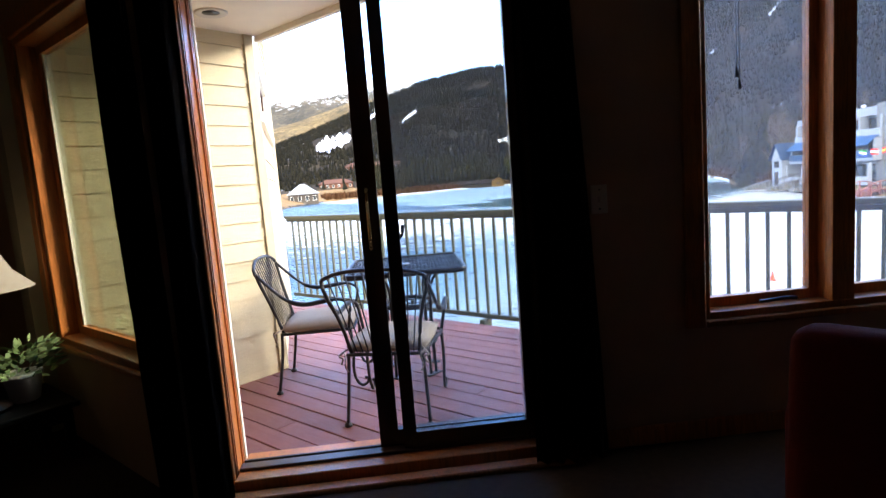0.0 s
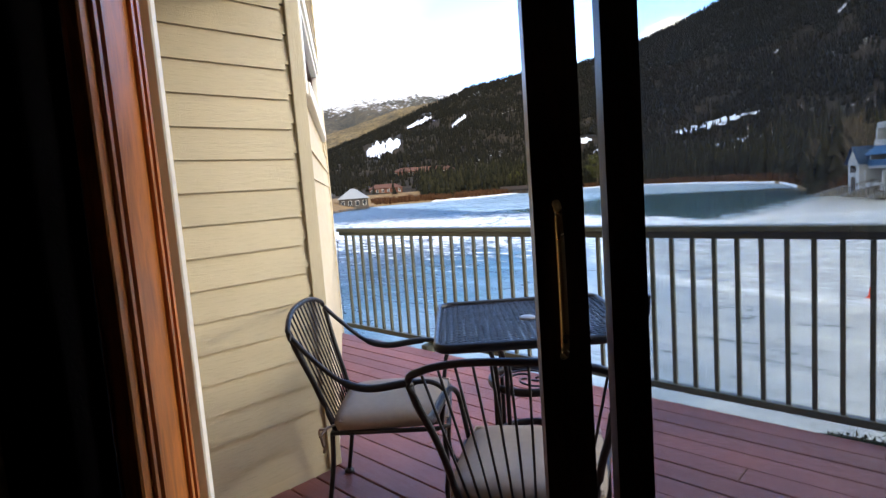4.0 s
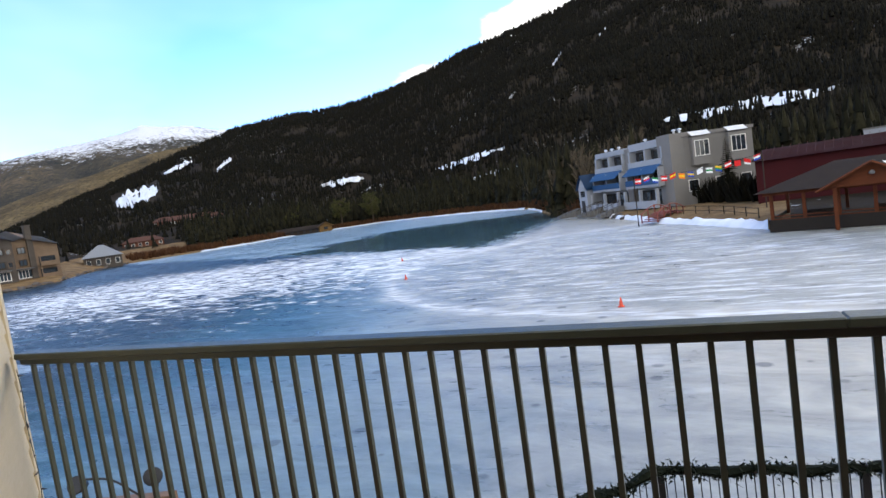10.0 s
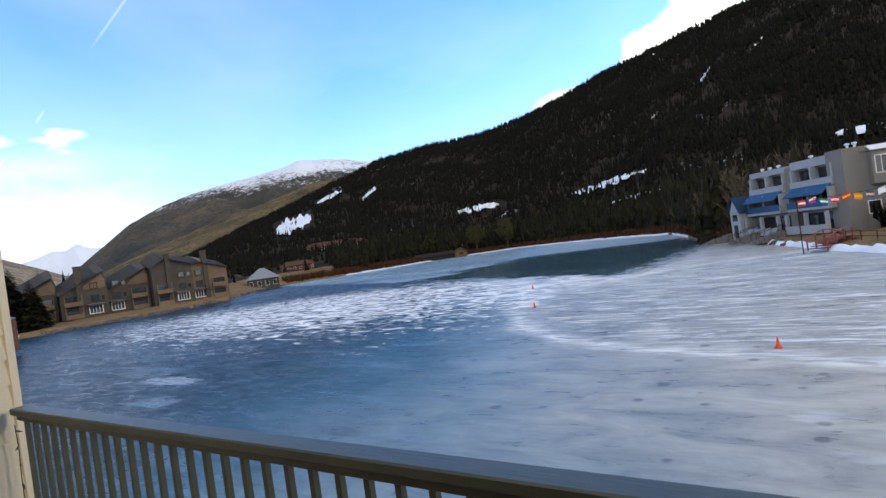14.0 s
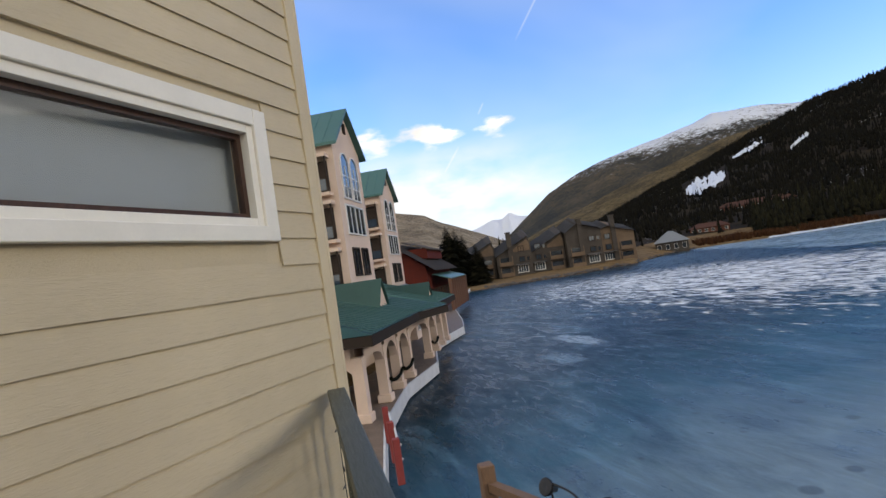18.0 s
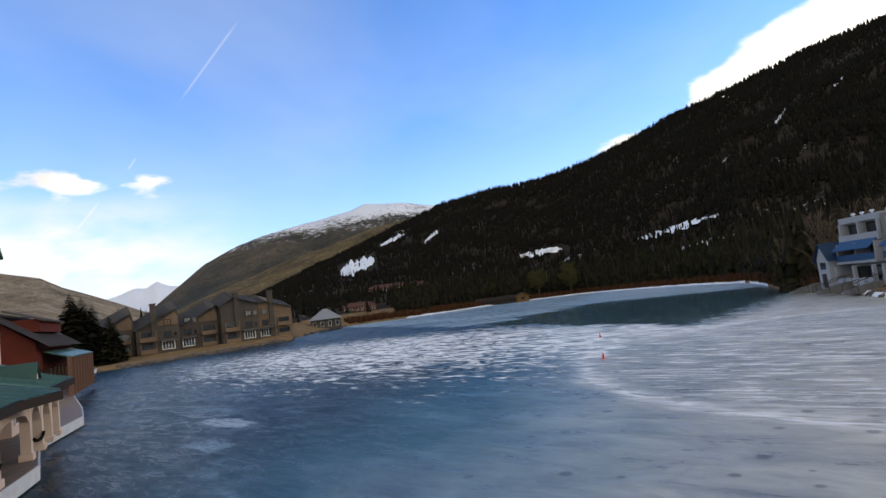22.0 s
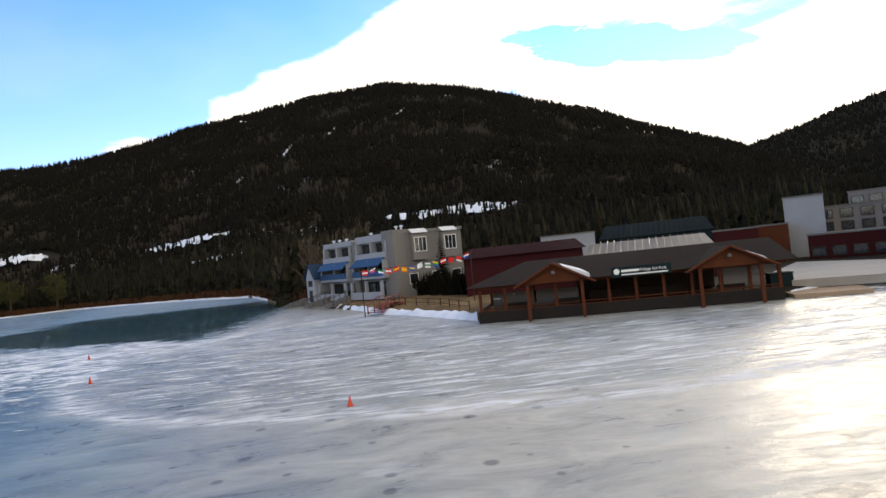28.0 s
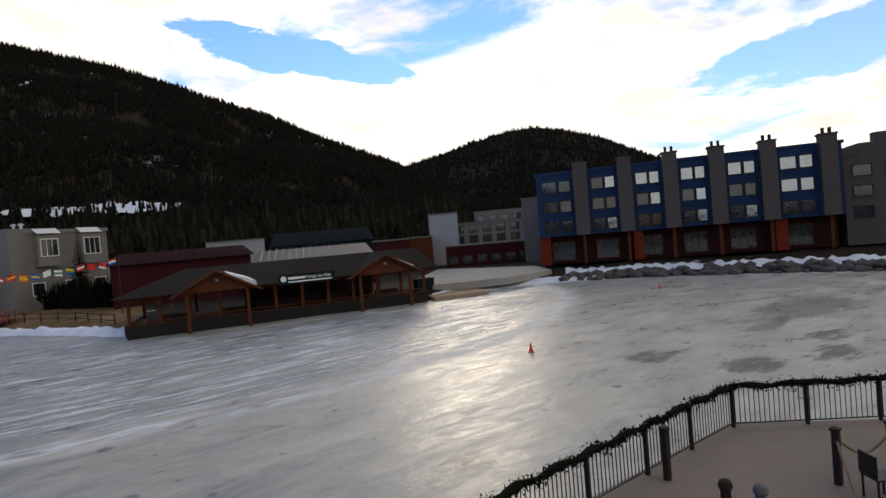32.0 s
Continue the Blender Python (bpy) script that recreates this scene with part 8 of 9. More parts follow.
    part("bin_lid", box(-1.05, 1.05, -0.65, 0.65, 1.501, 1.62, 0.03), M["black_green"], bn)


pavilion()


def block(name, az0, az1, r, e_top, base, depth, material, label, windows=(), roof=None, slope=0.0):
    """A plain village building set square to the view: its front between two azimuths at that distance."""
    a, b = Vector(xy_at(az0, r)) - EAST, Vector(xy_at(az1, r)) - EAST
    d = (b - a).normalized()
    nrm = Vector((d.y, -d.x))
    if nrm.dot(a - Vector((CX, CY))) > 0:
        nrm = -nrm
    m = Matrix(((d.x, nrm.x, 0, a.x), (d.y, nrm.y, 0, a.y), (0, 0, 1, 0), (0, 0, 0, 1)))
    L = (b - a).length
    top = EYE_Z + r * math.tan(radians(e_top))
    t = empty(name, m, label=label, category="building")
    part("wall", box(0, L, -depth, 0, base, top), material, t)
    if roof:
        bm = bmesh.new()
        v = [bm.verts.new(q) for q in ((-0.5, 0.6, top), (L + 0.5, 0.6, top), (L - 0.3, -depth * 0.6, top + slope), (0.3, -depth * 0.6, top + slope))]
        bm.faces.new(v)
        bmesh.ops.solidify(bm, geom=list(bm.faces), thickness=-0.2)
        rf = part("roof", bm, roof, t)
        for i in range(1, int(L / 0.9)):
            x = i * 0.9
            part("seam", tube(bmesh.new(), [(x, 0.55, top + 0.22), (x, -depth * 0.58, top + slope + 0.22)], 0.03, 4), roof, rf)
    else:
        part("coping", box(-0.1, L + 0.1, -depth, 0.1, top + 0.002, top + 0.25), M["concrete"], t)
    for x, z, w, h in windows:
        house_window(t, Matrix.Identity(4), x * L, z, w, h, frame=M["dark_trim"], pane=M["pane"])
    return t


block("rink_house", 6.9, 18.6, 79, -0.15, -4, 10, M["maroon"], "long low maroon rink building", roof=M["maroon"], slope=1.4)
block("rink_house", 18.7, 30.3, 76, -1.5, -4, 12, M["maroon"], "maroon hall with a pale tan metal roof", roof=M["tan_roof"], slope=2.0)
block("village_house", 14.7, 19.9, 108, 1.15, -4, 9, M["pale_stucco"], "low pale flat-roofed village building", windows=((0.3, -2.5, 1.2, 1.4),))
block("village_house", 20.5, 30.2, 112, 0.3, -4, 12, M["black_green"], "village building with a steep dark green roof", roof=M["black_green"], slope=2.6)
block("village_house", 30.3, 33.9, 92, -0.05, -4, 8, M["maroon"], "boxy maroon village building")
block("village_house", 33.9, 36.2, 100, 0.0, -4, 8, M["cedar"], "brown timber village building")
block("village_house", 36.0, 38.9, 104, 2.15, -4, 8, M["pale_stucco"], "tall blank white stair tower")
block("village_flats", 38.3, 46.6, 108, 1.0, -4, 12, M["beige_stucco"], "grey flat-roofed village apartments with dark windows", windows=[((i + 0.5) / 6, z, 1.5, 1.2) for i in range(6) for z in (-2.6, -0.2, 1.7)])
block("village_flats", 40.6, 46.6, 118, 2.0, -4, 12, M["beige_stucco"], "upper grey village apartments", windows=[((i + 0.5) / 5, 3.9, 1.6, 1.0) for i in range(5)])
block("village_arcade", 37.5, 47.5, 96, -1.2, -4, 4, M["maroon"], "dark low shopfronts under the apartments", windows=[((i + 0.5) / 7, -3.4, 1.5, 1.2) for i in range(7)])
block("village_house", 45.4, 47.2, 92, 2.9, -4, 8, M["concrete"], "narrow grey concrete tower beside the blue flats")


tagged(part("pavement_plaza", prism(bmesh.new(), [(33.6, 54.6), (41.0, 50.8), (49.3, 51.8), (54.6, 59.5), (50.5, 76.5), (36.0, 62.0)], -4.4, -3.62), plain("frosted_gravel", (0.27, 0.255, 0.23), 0.85, vary=0.15, scale=0.3, bump=0.2)), "pale frosted gravel plaza beside the rink", "pavement", kind="structure")


# ---- blue flats with concrete chimney stacks ----
M["blue_wall"] = plain("blue_cladding", (0.016, 0.037, 0.088), 0.9, vary=0.14, scale=0.5)
M["stack"] = plain("grey_brown_concrete", (0.075, 0.065, 0.060), 0.85, vary=0.1, scale=0.5, bump=0.2)
M["brick_red"] = plain("red_brick_front", (0.15, 0.022, 0.009), 0.9, vary=0.15, scale=0.6)
# panes with the bright sky reflection put into a pale metallic colour
M["sky_glint_pane"] = plain("painted_sky_glint", (0.34, 0.38, 0.41), 0.10, 0.85, 0.2, 2.0)


def blue_flats():
    a, b = Vector(xy_at(47.0, 77)) - EAST, Vector(xy_at(72.6, 80)) - EAST
    d = (b - a).normalized()
    nrm = Vector((d.y, -d.x))
    if nrm.dot(a - Vector((CX, CY))) > 0:
        nrm = -nrm
    m = Matrix(((d.x, nrm.x, 0, a.x), (d.y, nrm.y, 0, a.y), (0, 0, 1, 0), (0, 0, 0, 1)))
    L = (b - a).length
    base, first, top = -3.6, 0.15, 8.25
    t = empty("blue_flats", m, label="four-storey blue apartment block with grey concrete chimney stacks", category="building")
    part("wall", box(0, L, -11, -0.0, first, top), M["blue_wall"], t)
    # dark red brick, deepened in colour for the shade of the recess
    part("ground_floor", box(0.4, L - 0.4, -10, -1.6, base, first - 0.001), plain("shaded_red_shopfront", (0.030, 0.008, 0.006), 0.9, vary=0.2, scale=0.6), t)
    part("parapet", box(-0.2, L + 0.2, -11, 0.15, top + 0.001, top + 0.35), M["blue_wall"], t)
    nb = 7
    azs = (51.1, 55.2, 59.2, 63.1, 67.1, 71.4)
    xs = []
    for z in azs:
        # where the view line at that azimuth meets the front
        v = Vector((math.sin(radians(z)), math.cos(radians(z))))
        A = np.array([[d.x, -v.x], [d.y, -v.y]])
        s, _ = np.linalg.solve(A, np.array([CX - a.x, CY - a.y]))
        xs.append(float(s))
    for i, x in enumerate(xs):
        st = empty("chimney_stack", Matrix.Identity(4))
        st.parent = t
        part("shaft", box(x - 0.85, x + 0.85, 0.001, 1.3, first, top + 1.0), M["stack"], st)
        part("cap", box(x - 0.95, x + 0.95, -0.3, 1.4, top + 1.001, top + 1.2), M["stack"], st)
        for q in (-0.35, 0.35):
            part("flue", box(x + q - 0.15, x + q + 0.15, 0.4, 0.7, top + 1.201, top + 1.85), M["dark_trim"], st)
        part("pier", box(x - 0.18, x + 0.18, 0.3, 0.7, base, first - 0.001), M["cedar"], st)
    edges = [0.0] + xs + [L]
    for i in range(nb):
        x0, x1 = edges[i] + (0.95 if i else 0.3), edges[i + 1] - (0.95 if i < nb - 1 else 0.2)
        if x1 - x0 < 1.0:
            continue
        w = (x1 - x0)
        for s in range(3):
            z = first + 0.55 + s * 2.62
            # chosen panes get the painted sky reflection, the rest stay dark
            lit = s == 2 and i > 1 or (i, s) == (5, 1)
            house_window(t, Matrix.Identity(4), x0 + w * 0.30, z, w * 0.38, 1.35, frame=M["dark_trim"], pane=M["sky_glint_pane"] if lit else M["pane"], bars=(1, 1))
            house_window(t, Matrix.Identity(4), x0 + w * 0.74, z, w * 0.30, 1.35, frame=M["dark_trim"], pane=M["sky_glint_pane"] if lit or i > 0 and (i + s) % 3 != 2 else M["pane"])
            part("ledge", box(x0, x1, 0.001, 0.12, z - 0.55, z - 0.42), M["blue_wall"], t)
        house_window(t, Matrix.Translation((0, -1.6, 0)), x0 + w * 0.5, base + 0.5, w * 0.75, 2.4, frame=M["cedar"], pane=M["pane"], bars=(3, 1))
        if i in (0, 2, 5, 6):
            part("brick_panel", box(x0 - 0.4, x0 + w * 0.22, -1.59, -0.3, base, first - 0.002), M["brick_red"], t)
    # grey neighbour
    g0 = b + d * 0.5
    gm = Matrix(((d.x, nrm.x, 0, g0.x), (d.y, nrm.y, 0, g0.y), (0, 0, 1, 0), (0, 0, 0, 1)))
    g = empty("grey_flats", gm, label="grey concrete apartment block next to the blue flats", category="building")
    part("wall", box(0, 14, -12, -1.5, base, 6.6), M["stack"], g)
    part("upper_storey", box(2.0, 14, -10, -2.5, 6.601, 8.2), M["stack"], g)
    part("chimney", box(4.0, 5.4, -5, -3.6, 8.201, 9.4), M["stack"], g)
    for i in range(4):
        for s in range(3):
            house_window(g, Matrix.Translation((0, -1.5, 0)), 1.8 + i * 3.3, -0.4 + s * 2.4, 1.8, 1.2, frame=M["dark_trim"], pane=M["pane"])


blue_flats()


# ---- rocky shore, bridge, fences, flags, cones ----
M["rock"] = plain("grey_boulder", (0.085, 0.074, 0.065), 0.9, vary=0.35, scale=1.2, bump=0.5)


def boulders(name, az0, az1, lo, hi, n, size, label, seed):
    rng = random.Random(seed)
    bm = bmesh.new()
    for i in range(n):
        a = rng.uniform(az0, az1)
        r = float(tab(SHORE, a)) + rng.uniform(lo, hi)
        x, y = xy_at(a, r)
        z = max(float(land_z(np.array([a]), np.array([r]))[0]), ICE_Z)
        s = size * rng.uniform(0.4, 1.3)
        res = bmesh.ops.create_icosphere(bm, subdivisions=1, radius=s)
        sc = (rng.uniform(0.7, 1.4), rng.uniform(0.7, 1.3), rng.uniform(0.45, 0.8))
        for v in res["verts"]:
            k = rng.uniform(0.78, 1.15)
            v.co = Vector((v.co.x * sc[0] * k + x, v.co.y * sc[1] * k + y, v.co.z * sc[2] * k + z + 0.1))
    return tagged(link_mesh(name, bm, M["rock"]), label, "rocks", kind="stuff")


boulders("shore_rocks", 48.5, 80, -0.3, 2.6, 240, 0.6, "grey boulders piled along the shore by the blue flats", 5)
boulders("shore_rocks", -72, -52, -0.5, 2.2, 190, 0.7, "pale boulders along the bank below the houses", 6)
boulders("shore_rocks", -11.5, -5, -0.5, 2.5, 60, 0.7, "boulders at the lake edge by the flats", 7)


def traffic_cone():
    c = empty("traffic_cone", label="small orange traffic cone standing on the ice", category="cone", group="cones on the ice")
    org = plain("cone_orange", (0.55, 0.05, 0.015), 0.6, vary=0.08)
    part("cone_body", lathe(bmesh.new(), [(0.12, 0.03), (0.11, 0.05), (0.03, 0.47), (0.026, 0.48), (0.005, 0.48)], 14), org, c, smooth=True)
    part("cone_base", box(-0.16, 0.16, -0.16, 0.16, 0.0, 0.029, 0.008), org, c)
    return c


c0 = traffic_cone()
c0.matrix_basis = pose(-5.25, 32.4, ICE_Z)
for x, y in ((-25.8, 49.5), (18.9, 25.9), (43.68, 33.97), (-34.6, 66.5)):
    copy_thing(c0, pose(x, y, ICE_Z, 0, 0, x * 7))


def bridge():
    m = pose(-5.2, 81.0, -4.55, 0, 0, 62)
    b = empty("foot_bridge", m, label="small dark red wooden foot bridge at the lake edge", category="bridge")
    red = plain("red_stain", (0.17, 0.035, 0.022), 0.7, vary=0.2)
    for i in range(14):
        x = -1.0 + i * 0.55
        z = 0.15 + 0.9 * math.sin(math.pi * min(1, max(0, i / 13)))
        part("plank", box(x, x + 0.5, -1.1, 1.1, z, z + 0.08), red, b)
    for s in (-1.1, 1.1):
        part("rail", tube(bmesh.new(), [(-1 + i * 0.55, s, 1.15 + 0.9 * math.sin(math.pi * i / 13)) for i in range(14)], 0.07, 6), red, b)
        for i in range(0, 14, 3):
            z = 0.15 + 0.9 * math.sin(math.pi * i / 13)
            part("post", box(-1 + i * 0.55 - 0.06, -1 + i * 0.55 + 0.06, s - 0.06, s + 0.06, 0, z + 1.1), red, b)


bridge()


def flag_line():
    p0, p1 = Vector((-6.72, 75.0, 1.30)), Vector((6.78, 74.3, 2.15))
    fl = empty("flag_line", label="line of small coloured national flags strung over the shore", category="flags")
    part("rope", tube(bmesh.new(), [p0.lerp(p1, i / 12) - Vector((0, 0, 0.35 * math.sin(math.pi * i / 12))) for i in range(13)], 0.02, 5), M["iron"], fl)
    pal = {"red": (0.62, 0.03, 0.03), "white": (0.75, 0.75, 0.75), "blue": (0.03, 0.08, 0.40), "green": (0.03, 0.25, 0.08), "yellow": (0.75, 0.48, 0.03), "orange": (0.75, 0.2, 0.02)}
    mats = {k: plain("flag_" + k, v, 0.8, vary=0.04) for k, v in pal.items()}
    combos = [("red", "white", "red"), ("white", "red", "blue"), ("green", "white", "blue"), ("red", "white", "red"), ("red", "yellow", "red"), ("orange", "yellow", "orange"), ("blue", "yellow", "blue"), ("white", "white", "white"), ("white", "green", "white"),
              ("yellow", "green", "blue"), ("red", "white", "red"), ("red", "red", "red"), ("red", "red", "white"), ("red", "white", "blue")]
    for i, cols in enumerate(combos):
        u = (i + 0.5) / len(combos)
        p = p0.lerp(p1, u) - Vector((0, 0, 0.35 * math.sin(math.pi * u)))
        f = empty("flag", Matrix.Translation(p) @ Matrix.Scale(0.78, 4))
        f.parent = fl
        for k, cn in enumerate(cols):
            bm = bmesh.new()
            rows = []
            for j in range(7):
                x = -0.42 + 0.84 * j / 6
                wv = 0.08 * math.sin(j * 1.3 + i)
                z1, z0 = -0.02 - k * 0.26, -0.02 - (k + 1) * 0.26
                sh = 0.30 * (j / 6) * math.sin(i * 2.0) - 0.06 * (j % 2)
                rows.append((bm.verts.new((x, wv, z1 + sh)), bm.verts.new((x, wv, z0 + sh))))
            for r0, r1 in zip(rows, rows[1:]):
                bm.faces.new((r0[0], r0[1], r1[1], r1[0]))
            part("stripe", bm, mats[cn], f)
    for p in (p0, p1):
        part("pole", tube(bmesh.new(), [(p.x, p.y, -4.4), (p.x, p.y, p.z + 0.3)], 0.06, 8), M["dark_trim"], fl)


flag_line()


def post_fence(name, pts, h, step, label):
    f = empty(name, label=label, category="fence")
    for a, b in zip(pts, pts[1:]):
        a, b = Vector(a), Vector(b)
        n = max(1, int((b - a).length / step))
        for i in range(n + 1):
            q = a.lerp(b, i / n)
            part("post", box(q.x - 0.05, q.x + 0.05, q.y - 0.05, q.y + 0.05, q.z, q.z + h), M["dark_trim"], f)
        for zz in (h * 0.5, h * 0.95):
            part("rail", tube(bmesh.new(), [a + Vector((0, 0, zz)), b + Vector((0, 0, zz))], 0.035, 5), M["dark_trim"], f)


post_fence("shore_fence", [(-3.0, 84.0, -4.1), (2.5, 74.0, -4.2), (5.0, 66.0, -4.3)], 1.2, 2.4, "dark post-and-rail fence along the grassy bank")
hedge = brush("hedge", 60, 1.0, 7.0, 26, 32, 3.4, M["pine"], "dark evergreen hedge beside the flats", 31, "hedge")


# ---- timber boathouse on the far shore ----
def boathouse():
    a, b = Vector(xy_at(-38.9, 342)), Vector(xy_at(-33.7, 346))
    d = (b - a).normalized()
    n = Vector((d.y, -d.x))
    m = Matrix(((d.x, n.x, 0, a.x), (d.y, n.y, 0, a.y), (0, 0, 1, 0), (0, 0, 0, 1)))
    L, g0 = (b - a).length, -4.7
    bh = empty("boathouse", label="low timber boathouse with a long dark roof and a tan gable", category="building")
    on_wall("wall", box(0, L - 8.0, -6, 0, g0 - 1, g0 + 2.6), M["deep_recess"], m, bh, "weathered grey plank wall")
    for k in range(6):
        x = 1.6 + k * (L - 10.0) / 6
        on_wall("boat_door", box(x, x + 2.2, 0.005, 0.10, g0, g0 + 2.1), M["dark_trim"], m, bh)
    roof = bmesh.new()
    v = [roof.verts.new(p) for p in ((-0.6, 1.0, g0 + 2.5), (L - 7.6, 1.0, g0 + 2.5), (L - 7.6, -3, g0 + 4.6), (-0.6, -3, g0 + 4.6), (L - 7.6, -7, g0 + 2.5), (-0.6, -7, g0 + 2.5))]
    roof.faces.new((v[0], v[1], v[2], v[3]))
    roof.faces.new((v[3], v[2], v[4], v[5]))
    bmesh.ops.solidify(roof, geom=list(roof.faces), thickness=0.2)
    on_wall("roof", roof, M["brown_roof"], m, bh)
    gab = bmesh.new()
    f = [(L - 7.5, g0 - 1), (L, g0 - 1), (L, g0 + 3.2), (L - 3.75, g0 + 5.0), (L - 7.5, g0 + 3.2)]
    v0 = [gab.verts.new((x, 1.4, z)) for x, z in f]
    v1 = [gab.verts.new((x, -8, z)) for x, z in f]
    gab.faces.new(v0[::-1])
    gab.faces.new(v1)
    for i in range(5):
        gab.faces.new((v0[i], v0[(i + 1) % 5], v1[(i + 1) % 5], v1[i]))
    on_wall("gable", gab, M["tan_timber"], m, bh, "golden timber gable")
    for s in (-1, 1):
        r = bmesh.new()
        q = [r.verts.new(p) for p in ((L - 3.75 + s * 5.0, 2.4, g0 + 2.9), (L - 3.75, 2.4, g0 + 5.4), (L - 3.75, -8.6, g0 + 5.4), (L - 3.75 + s * 5.0, -8.6, g0 + 2.9))]
        r.faces.new(q)
        bmesh.ops.solidify(r, geom=list(r.faces), thickness=0.25)
        on_wall("gable_roof", r, M["brown_roof"], m, bh)
        on_wall("bargeboard", tube(bmesh.new(), [(L - 3.75 + s * 5.0, 2.45, g0 + 2.85), (L - 3.75, 2.45, g0 + 5.4)], 0.16, 5), M["tan_timber"], m, bh)
    house_window(bh, m @ Matrix.Translation((0, 1.4, 0)), L - 3.75, g0 + 1.3, 2.2, 1.3, bars=(2, 1), pane=M["pane"], frame=M["dark_trim"])


M["tan_timber"] = plain("golden_timber", (0.15, 0.085, 0.03), 0.8, vary=0.2, scale=1.0)
boathouse()

# ---- patio below, with garlanded railing ----
PATIO_Z = -3.8
patio = tagged(part("pavement_patio", prism(bmesh.new(), [(-4.02, 5.5), (20.08, 2.0), (15.18, 9.15), (12.12, 12.28), (6.08, 12.3), (-0.12, 12.05), (-2.77, 11.55), (-3.87, 10.4), (-4.22, 8.5)], -4.3, PATIO_Z), plain("patio_concrete", (0.20, 0.165, 0.135), 0.85, vary=0.12, scale=0.8, bump=0.2)), "tan concrete lakeside patio", "pavement", kind="structure")
fence = empty("patio_railing", label="black metal patio railing draped with evergreen garland", category="railing")
FP = [(-4.17, 8.4), (-3.82, 10.35), (-2.72, 11.48), (-0.12, 11.85), (2.1, 11.98), (4.2, 12.02), (6.3, 12.07), (8.25, 12.08), (10.05, 12.1), (11.98, 12.07), (13.25, 10.85), (14.5, 9.7), (17.0, 6.5), (19.88, 2.4)]
M["fence_iron"] = plain("black_fence_paint", (0.015, 0.014, 0.014), 0.45, 0.3, 0.2, 5)
bal2 = bpy.data.meshes.new("fence_bar")
bm = box(-0.008, 0.008, -0.008, 0.008, 0.1, 1.0)
bm.to_mesh(bal2)
bm.free()
bal2.materials.append(M["fence_iron"])
for a, b in zip(FP, FP[1:]):
    a3, b3 = Vector((*a, PATIO_Z)), Vector((*b, PATIO_Z))
    L = (b3 - a3).length
    for zz in (0.1, 1.0):
        part("rail", tube(bmesh.new(), [a3 + Vector((0, 0, zz)), b3 + Vector((0, 0, zz))], 0.02, 6), M["fence_iron"], fence)
    n = int(L / 0.115)
    for i in range(n):
        q = a3.lerp(b3, (i + 0.5) / n)
        data_part("bar", bal2, fence, Matrix.Translation(q))
    part("post", box(a3.x - 0.04, a3.x + 0.04, a3.y - 0.04, a3.y + 0.04, PATIO_Z, PATIO_Z + 1.1), M["fence_iron"], fence)


def garland(pts, label):
    """A thick rope of short needled sprigs along the rail."""
    rng = random.Random(9)
    g = empty("garland", label=label, category="garland")
    bm = bmesh.new()
    line = []
    for a, b in zip(pts, pts[1:]):
        L = math.dist(a, b)
        k = max(2, int(L / 0.06))
        line += [Vector((a[0] + (b[0] - a[0]) * i / k, a[1] + (b[1] - a[1]) * i / k, PATIO_Z + 1.04 + 0.035 * math.sin(i * 0.35))) for i in range(k)]
    for i, p in enumerate(line):
        # the rope is tied up into clumps about a hand apart
        clump = 0.5 + 0.5 * math.sin(i * 1.15 + 0.9 * math.sin(i * 0.31))
        for q in range(24):
            d = Vector((rng.gauss(0, 1), rng.gauss(0, 1), rng.gauss(-0.1, 0.9))).normalized()
            o = p + Vector((rng.gauss(0, 1), rng.gauss(0, 1), rng.gauss(-0.35, 1))) * (0.030 + 0.040 * clump)
            w = d.cross(Vector((0.3, 0.2, 1))).normalized() * rng.uniform(0.018, 0.032)
            b0, b1, tip = bm.verts.new(o + w), bm.verts.new(o - w), bm.verts.new(o + d * rng.uniform(0.06, 0.12))
            bm.faces.new((b0, b1, tip))
    part("needles", bm, M["garland"], g)
    part("stem", tube(bmesh.new(), line[::3], [0.062 + 0.022 * math.sin(i * 1.1) for i in range(len(line[::3]))], 6), M["garland"], g)


M["garland"] = leaf_material("garland_needles", (0.007, 0.010, 0.007), (0.022, 0.026, 0.016))
garland(FP, "dark evergreen garland wound along the patio railing")


def bollard(x, y, h=1.05, r=0.065):
    b = empty("bollard", pose(x, y, PATIO_Z), label="dark timber rope post on the patio", category="bollard", group="rope posts on the patio")
    part("post", box(-r, r, -r, r, 0, h, 0.012), M["dark_trim"], b)
    part("cap", box(-r - 0.02, r + 0.02, -r - 0.02, r + 0.02, h + 0.001, h + 0.06, 0.01), M["dark_trim"], b)
    return b


posts = [(8.3, 11.65), (10.2, 9.2), (11.18, 8.6), (12.78, 7.5)]
for x, y in posts:
    bollard(x, y)
rope = empty("rope_barrier", label="thick tan rope slung between patio posts", category="rope")
M["rope"] = plain("rope", (0.20, 0.15, 0.10), 0.9, vary=0.2)
for a, b in zip(posts[1:], posts[2:]):
    ln = [Vector((a[0] + (b[0] - a[0]) * i / 10, a[1] + (b[1] - a[1]) * i / 10, PATIO_Z + 0.9 - 0.35 * math.sin(math.pi * i / 10))) for i in range(11)]
    part("rope", tube(bmesh.new(), ln, 0.025, 6), M["rope"], rope)
part("rope", tube(bmesh.new(), [Vector((10.2, 9.2, PATIO_Z + 0.9)).lerp(Vector((8.58, 8.2, PATIO_Z + 0.1)), i / 8) - Vector((0, 0, 0.15 * math.sin(math.pi * i / 8))) for i in range(9)], 0.025, 6), M["rope"], rope)
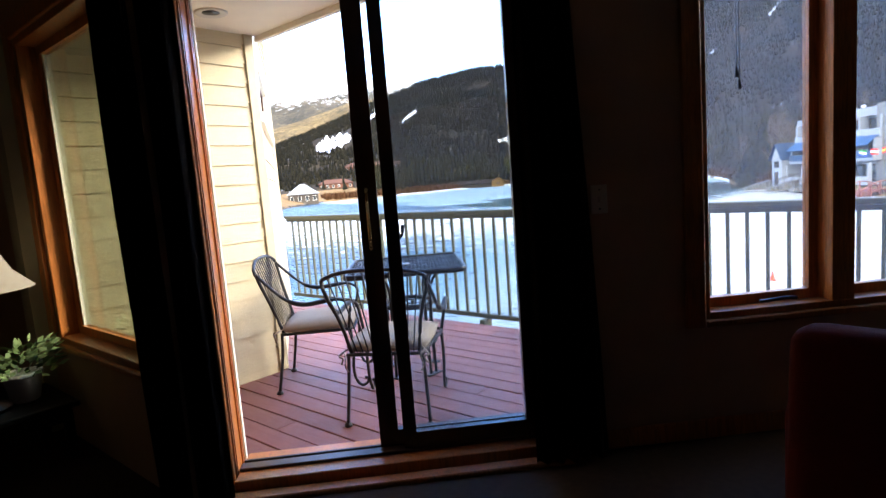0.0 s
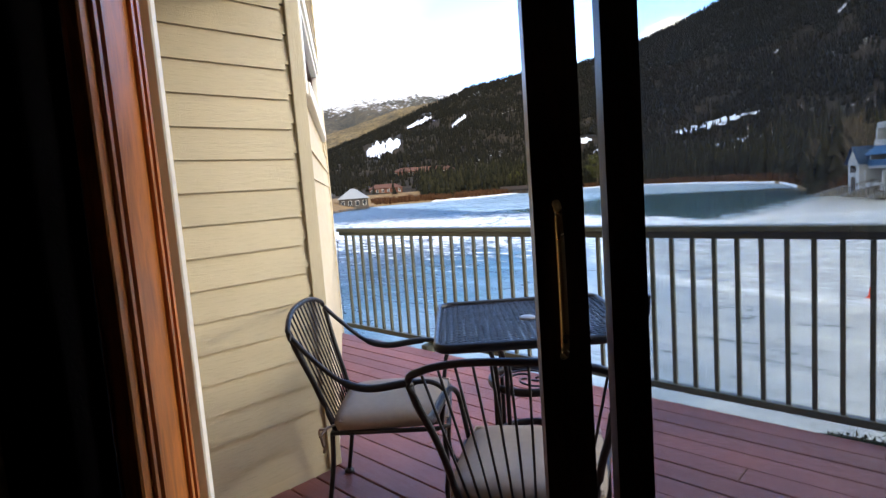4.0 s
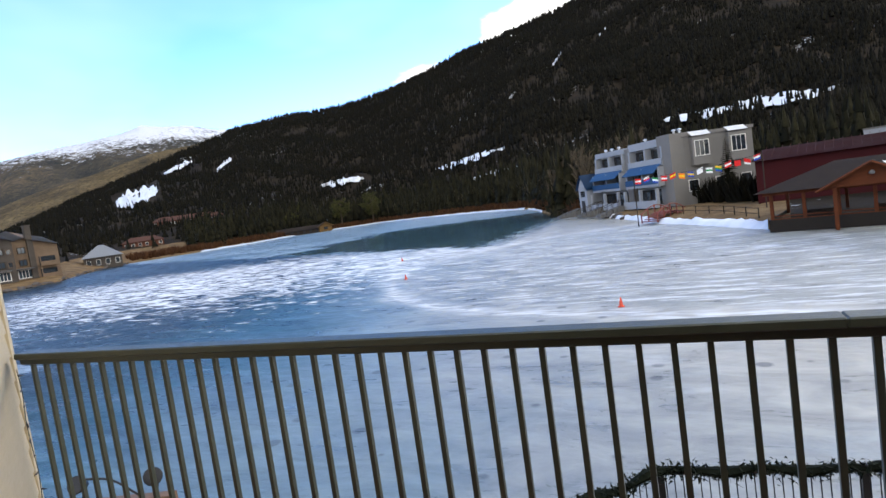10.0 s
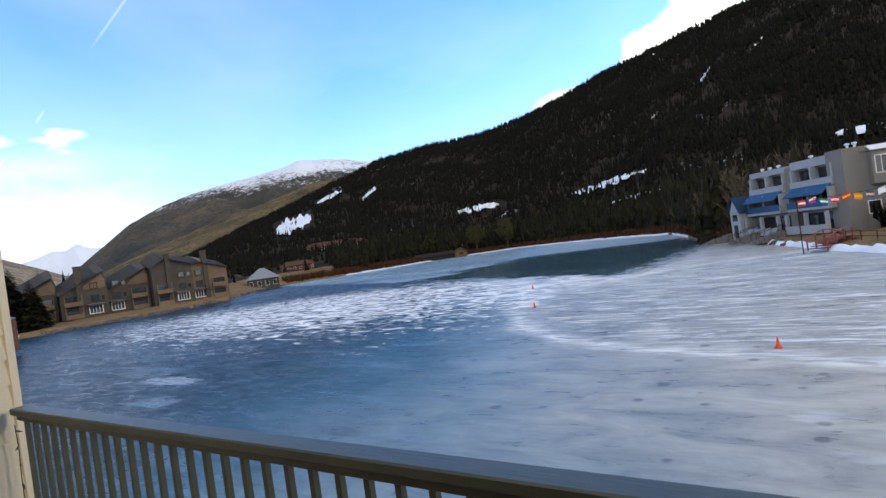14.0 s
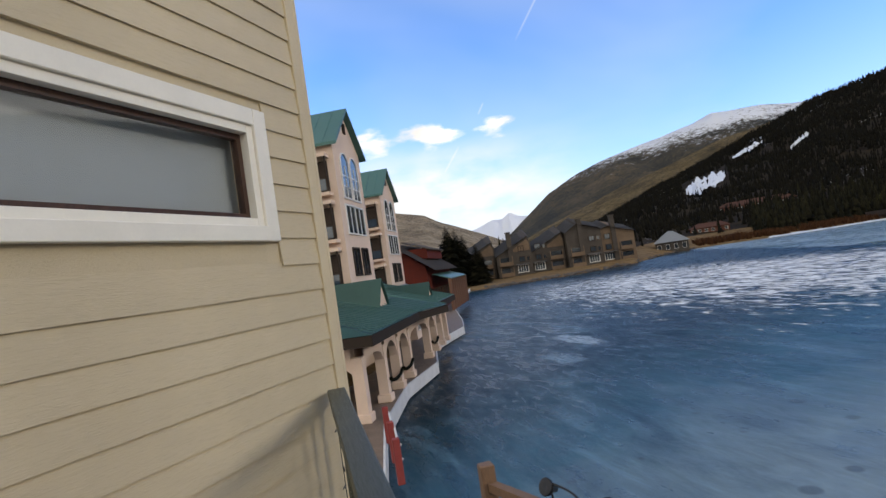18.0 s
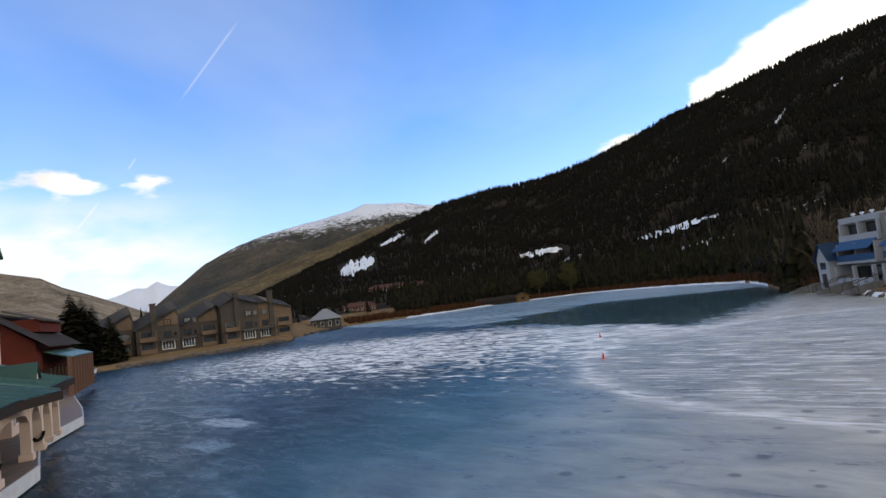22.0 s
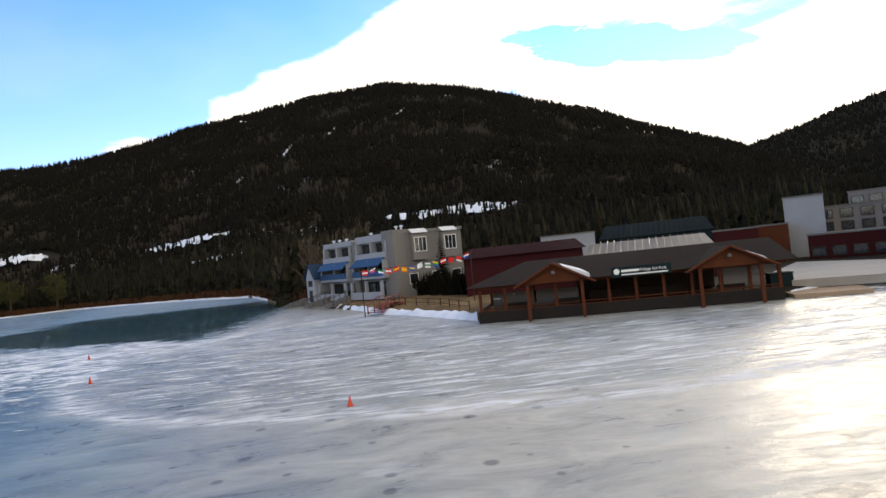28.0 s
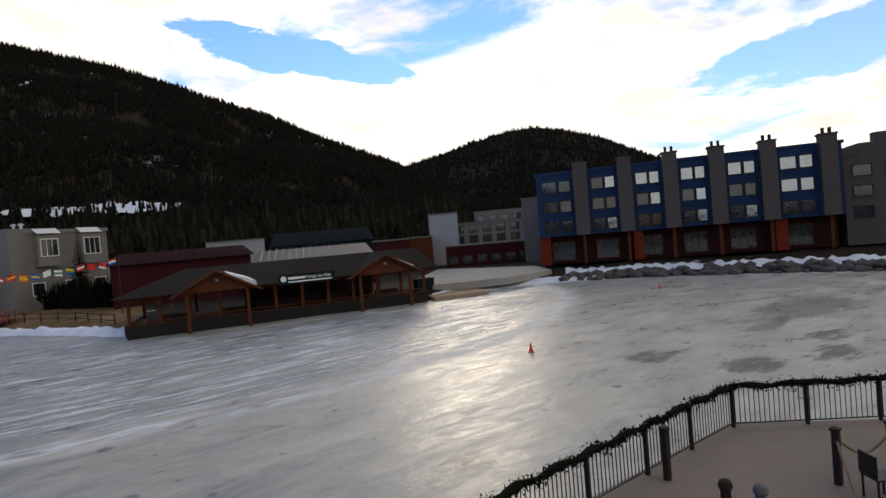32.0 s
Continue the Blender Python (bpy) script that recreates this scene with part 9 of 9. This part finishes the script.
for i, (x, y) in enumerate(((7.83, 10.19), (8.02, 9.66))):
    pl = empty("path_light", pose(x, y, PATIO_Z), label="short patio light with a domed top", category="lamp", group="patio lights")
    part("shaft", lathe(bmesh.new(), [(0.09, 0), (0.09, 0.42)], 12), M["dark_trim"] if i == 0 else M["concrete"], pl)
    part("dome", lathe(bmesh.new(), [(0.11, 0.421), (0.13, 0.47), (0.10, 0.57), (0.02, 0.61)], 14), M["dark_trim"] if i == 0 else M["concrete"], pl)
tb = empty("fire_table", pose(10.78, 7.9, PATIO_Z), label="round dark metal patio table", category="table")
part("tabletop", lathe(bmesh.new(), [(0.55, 0.70), (0.58, 0.72), (0.58, 0.75), (0.05, 0.76)], 24), M["fence_iron"], tb, smooth=True)
part("pedestal", lathe(bmesh.new(), [(0.28, 0.0), (0.1, 0.08), (0.07, 0.69)], 16), M["fence_iron"], tb, smooth=True)
for k in range(3):
    a = 2.1 * k + 0.4
    ch = empty("patio_stool", pose(10.78 + 0.95 * math.cos(a), 7.9 + 0.95 * math.sin(a), PATIO_Z, 0, 0, math.degrees(a) + 90), label="dark metal chair by the patio table", category="chair", group="chairs by the lower table")
    part("seat", box(-0.22, 0.22, -0.22, 0.22, 0.42, 0.46, 0.01), M["fence_iron"], ch)
    part("backrest", box(-0.22, 0.22, -0.24, -0.20, 0.47, 0.88, 0.01), M["fence_iron"], ch)
    for sx in (-0.19, 0.19):
        for sy in (-0.19, 0.19):
            part("leg", box(sx - 0.015, sx + 0.015, sy - 0.015, sy + 0.015, 0, 0.419), M["fence_iron"], ch)

# ---- dock frame with floodlights below the balcony ----
M["old_timber"] = wood("old_timber", (0.17, 0.095, 0.05), (10, 10, 2), 0.7)
fr = empty("timber_gantry", Matrix.Translation((0, 0, -0.36)), label="timber frame carrying black floodlights over the ice", category="frame")
part("post", box(-11.9, -11.66, 7.45, 7.69, ICE_Z + 0.36, -1.25, 0.02), M["old_timber"], fr)
part("beam", box_m((2.9, 0.16, 0.14), pose(-10.4, 8.02, -1.60, 0, 0, 18)), M["old_timber"], fr)
part("brace", tube(bmesh.new(), [(-11.7, 7.6, -2.6), (-10.6, 7.95, -1.7)], 0.06, 4), M["old_timber"], fr)
for i, (x, y) in enumerate(((-10.35, 8.05), (-9.3, 8.4))):
    fl = part("floodlight", lathe(bmesh.new(), [(0.05, -0.14), (0.07, -0.06), (0.12, 0.02), (0.13, 0.07), (0.115, 0.075), (0.02, 0.06)], 14), M["iron"], fr, "black metal floodlight", smooth=True)
    fl.matrix_basis = pose(x, y, -1.28, 65, 0, 20 + 40 * i)
    part("bracket", tube(bmesh.new(), smooth_line([(x, y, -1.53), (x + 0.05, y + 0.02, -1.40), (x, y, -1.30)]), 0.018, 6), M["iron"], fr)
part("cable", tube(bmesh.new(), smooth_line([(-10.35, 8.05, -1.2), (-9.9, 8.2, -1.25), (-9.5, 8.3, -1.5), (-9.0, 8.5, -1.9)]), 0.018, 5), M["iron"], fr)
br = empty("rope_gate", label="red timber posts with white rope at the boardwalk end", category="barrier")
rp = plain("red_post", (0.22, 0.03, 0.025), 0.6, vary=0.15)
for x, y in ((-18.6, 7.0), (-20.6, 7.15), (-22.8, 7.3)):
    part("post", box(x - 0.1, x + 0.1, y - 0.1, y + 0.1, -4.02, -2.75, 0.02), rp, br)
for (x0, y0), (x1, y1) in zip(((-18.6, 7.0), (-20.6, 7.15)), ((-20.6, 7.15), (-22.8, 7.3))):
    for z0 in (-2.95, -3.35):
        part("rope", tube(bmesh.new(), [Vector((x0, y0 + 0.12, z0)).lerp(Vector((x1, y1 + 0.12, z0)), i / 8) - Vector((0, 0, 0.22 * math.sin(math.pi * i / 8))) for i in range(9)], 0.035, 6), M["quay_white"], br)
dk = empty("ice_float", label="small float with red and white striped panel lying on the ice", category="float")
part("panel", box_m((1.6, 1.0, 0.12), pose(-9.6, 8.9, ICE_Z + 0.07, 0, 0, 30)), M["quay_white"], dk)
for i in range(4):
    part("stripe", box_m((0.16, 1.0, 0.02), pose(-9.6 + 0.36 * (i - 1.5) * math.cos(0.52), 8.9 + 0.36 * (i - 1.5) * math.sin(0.52), ICE_Z + 0.142, 0, 0, 30)), rp, dk)
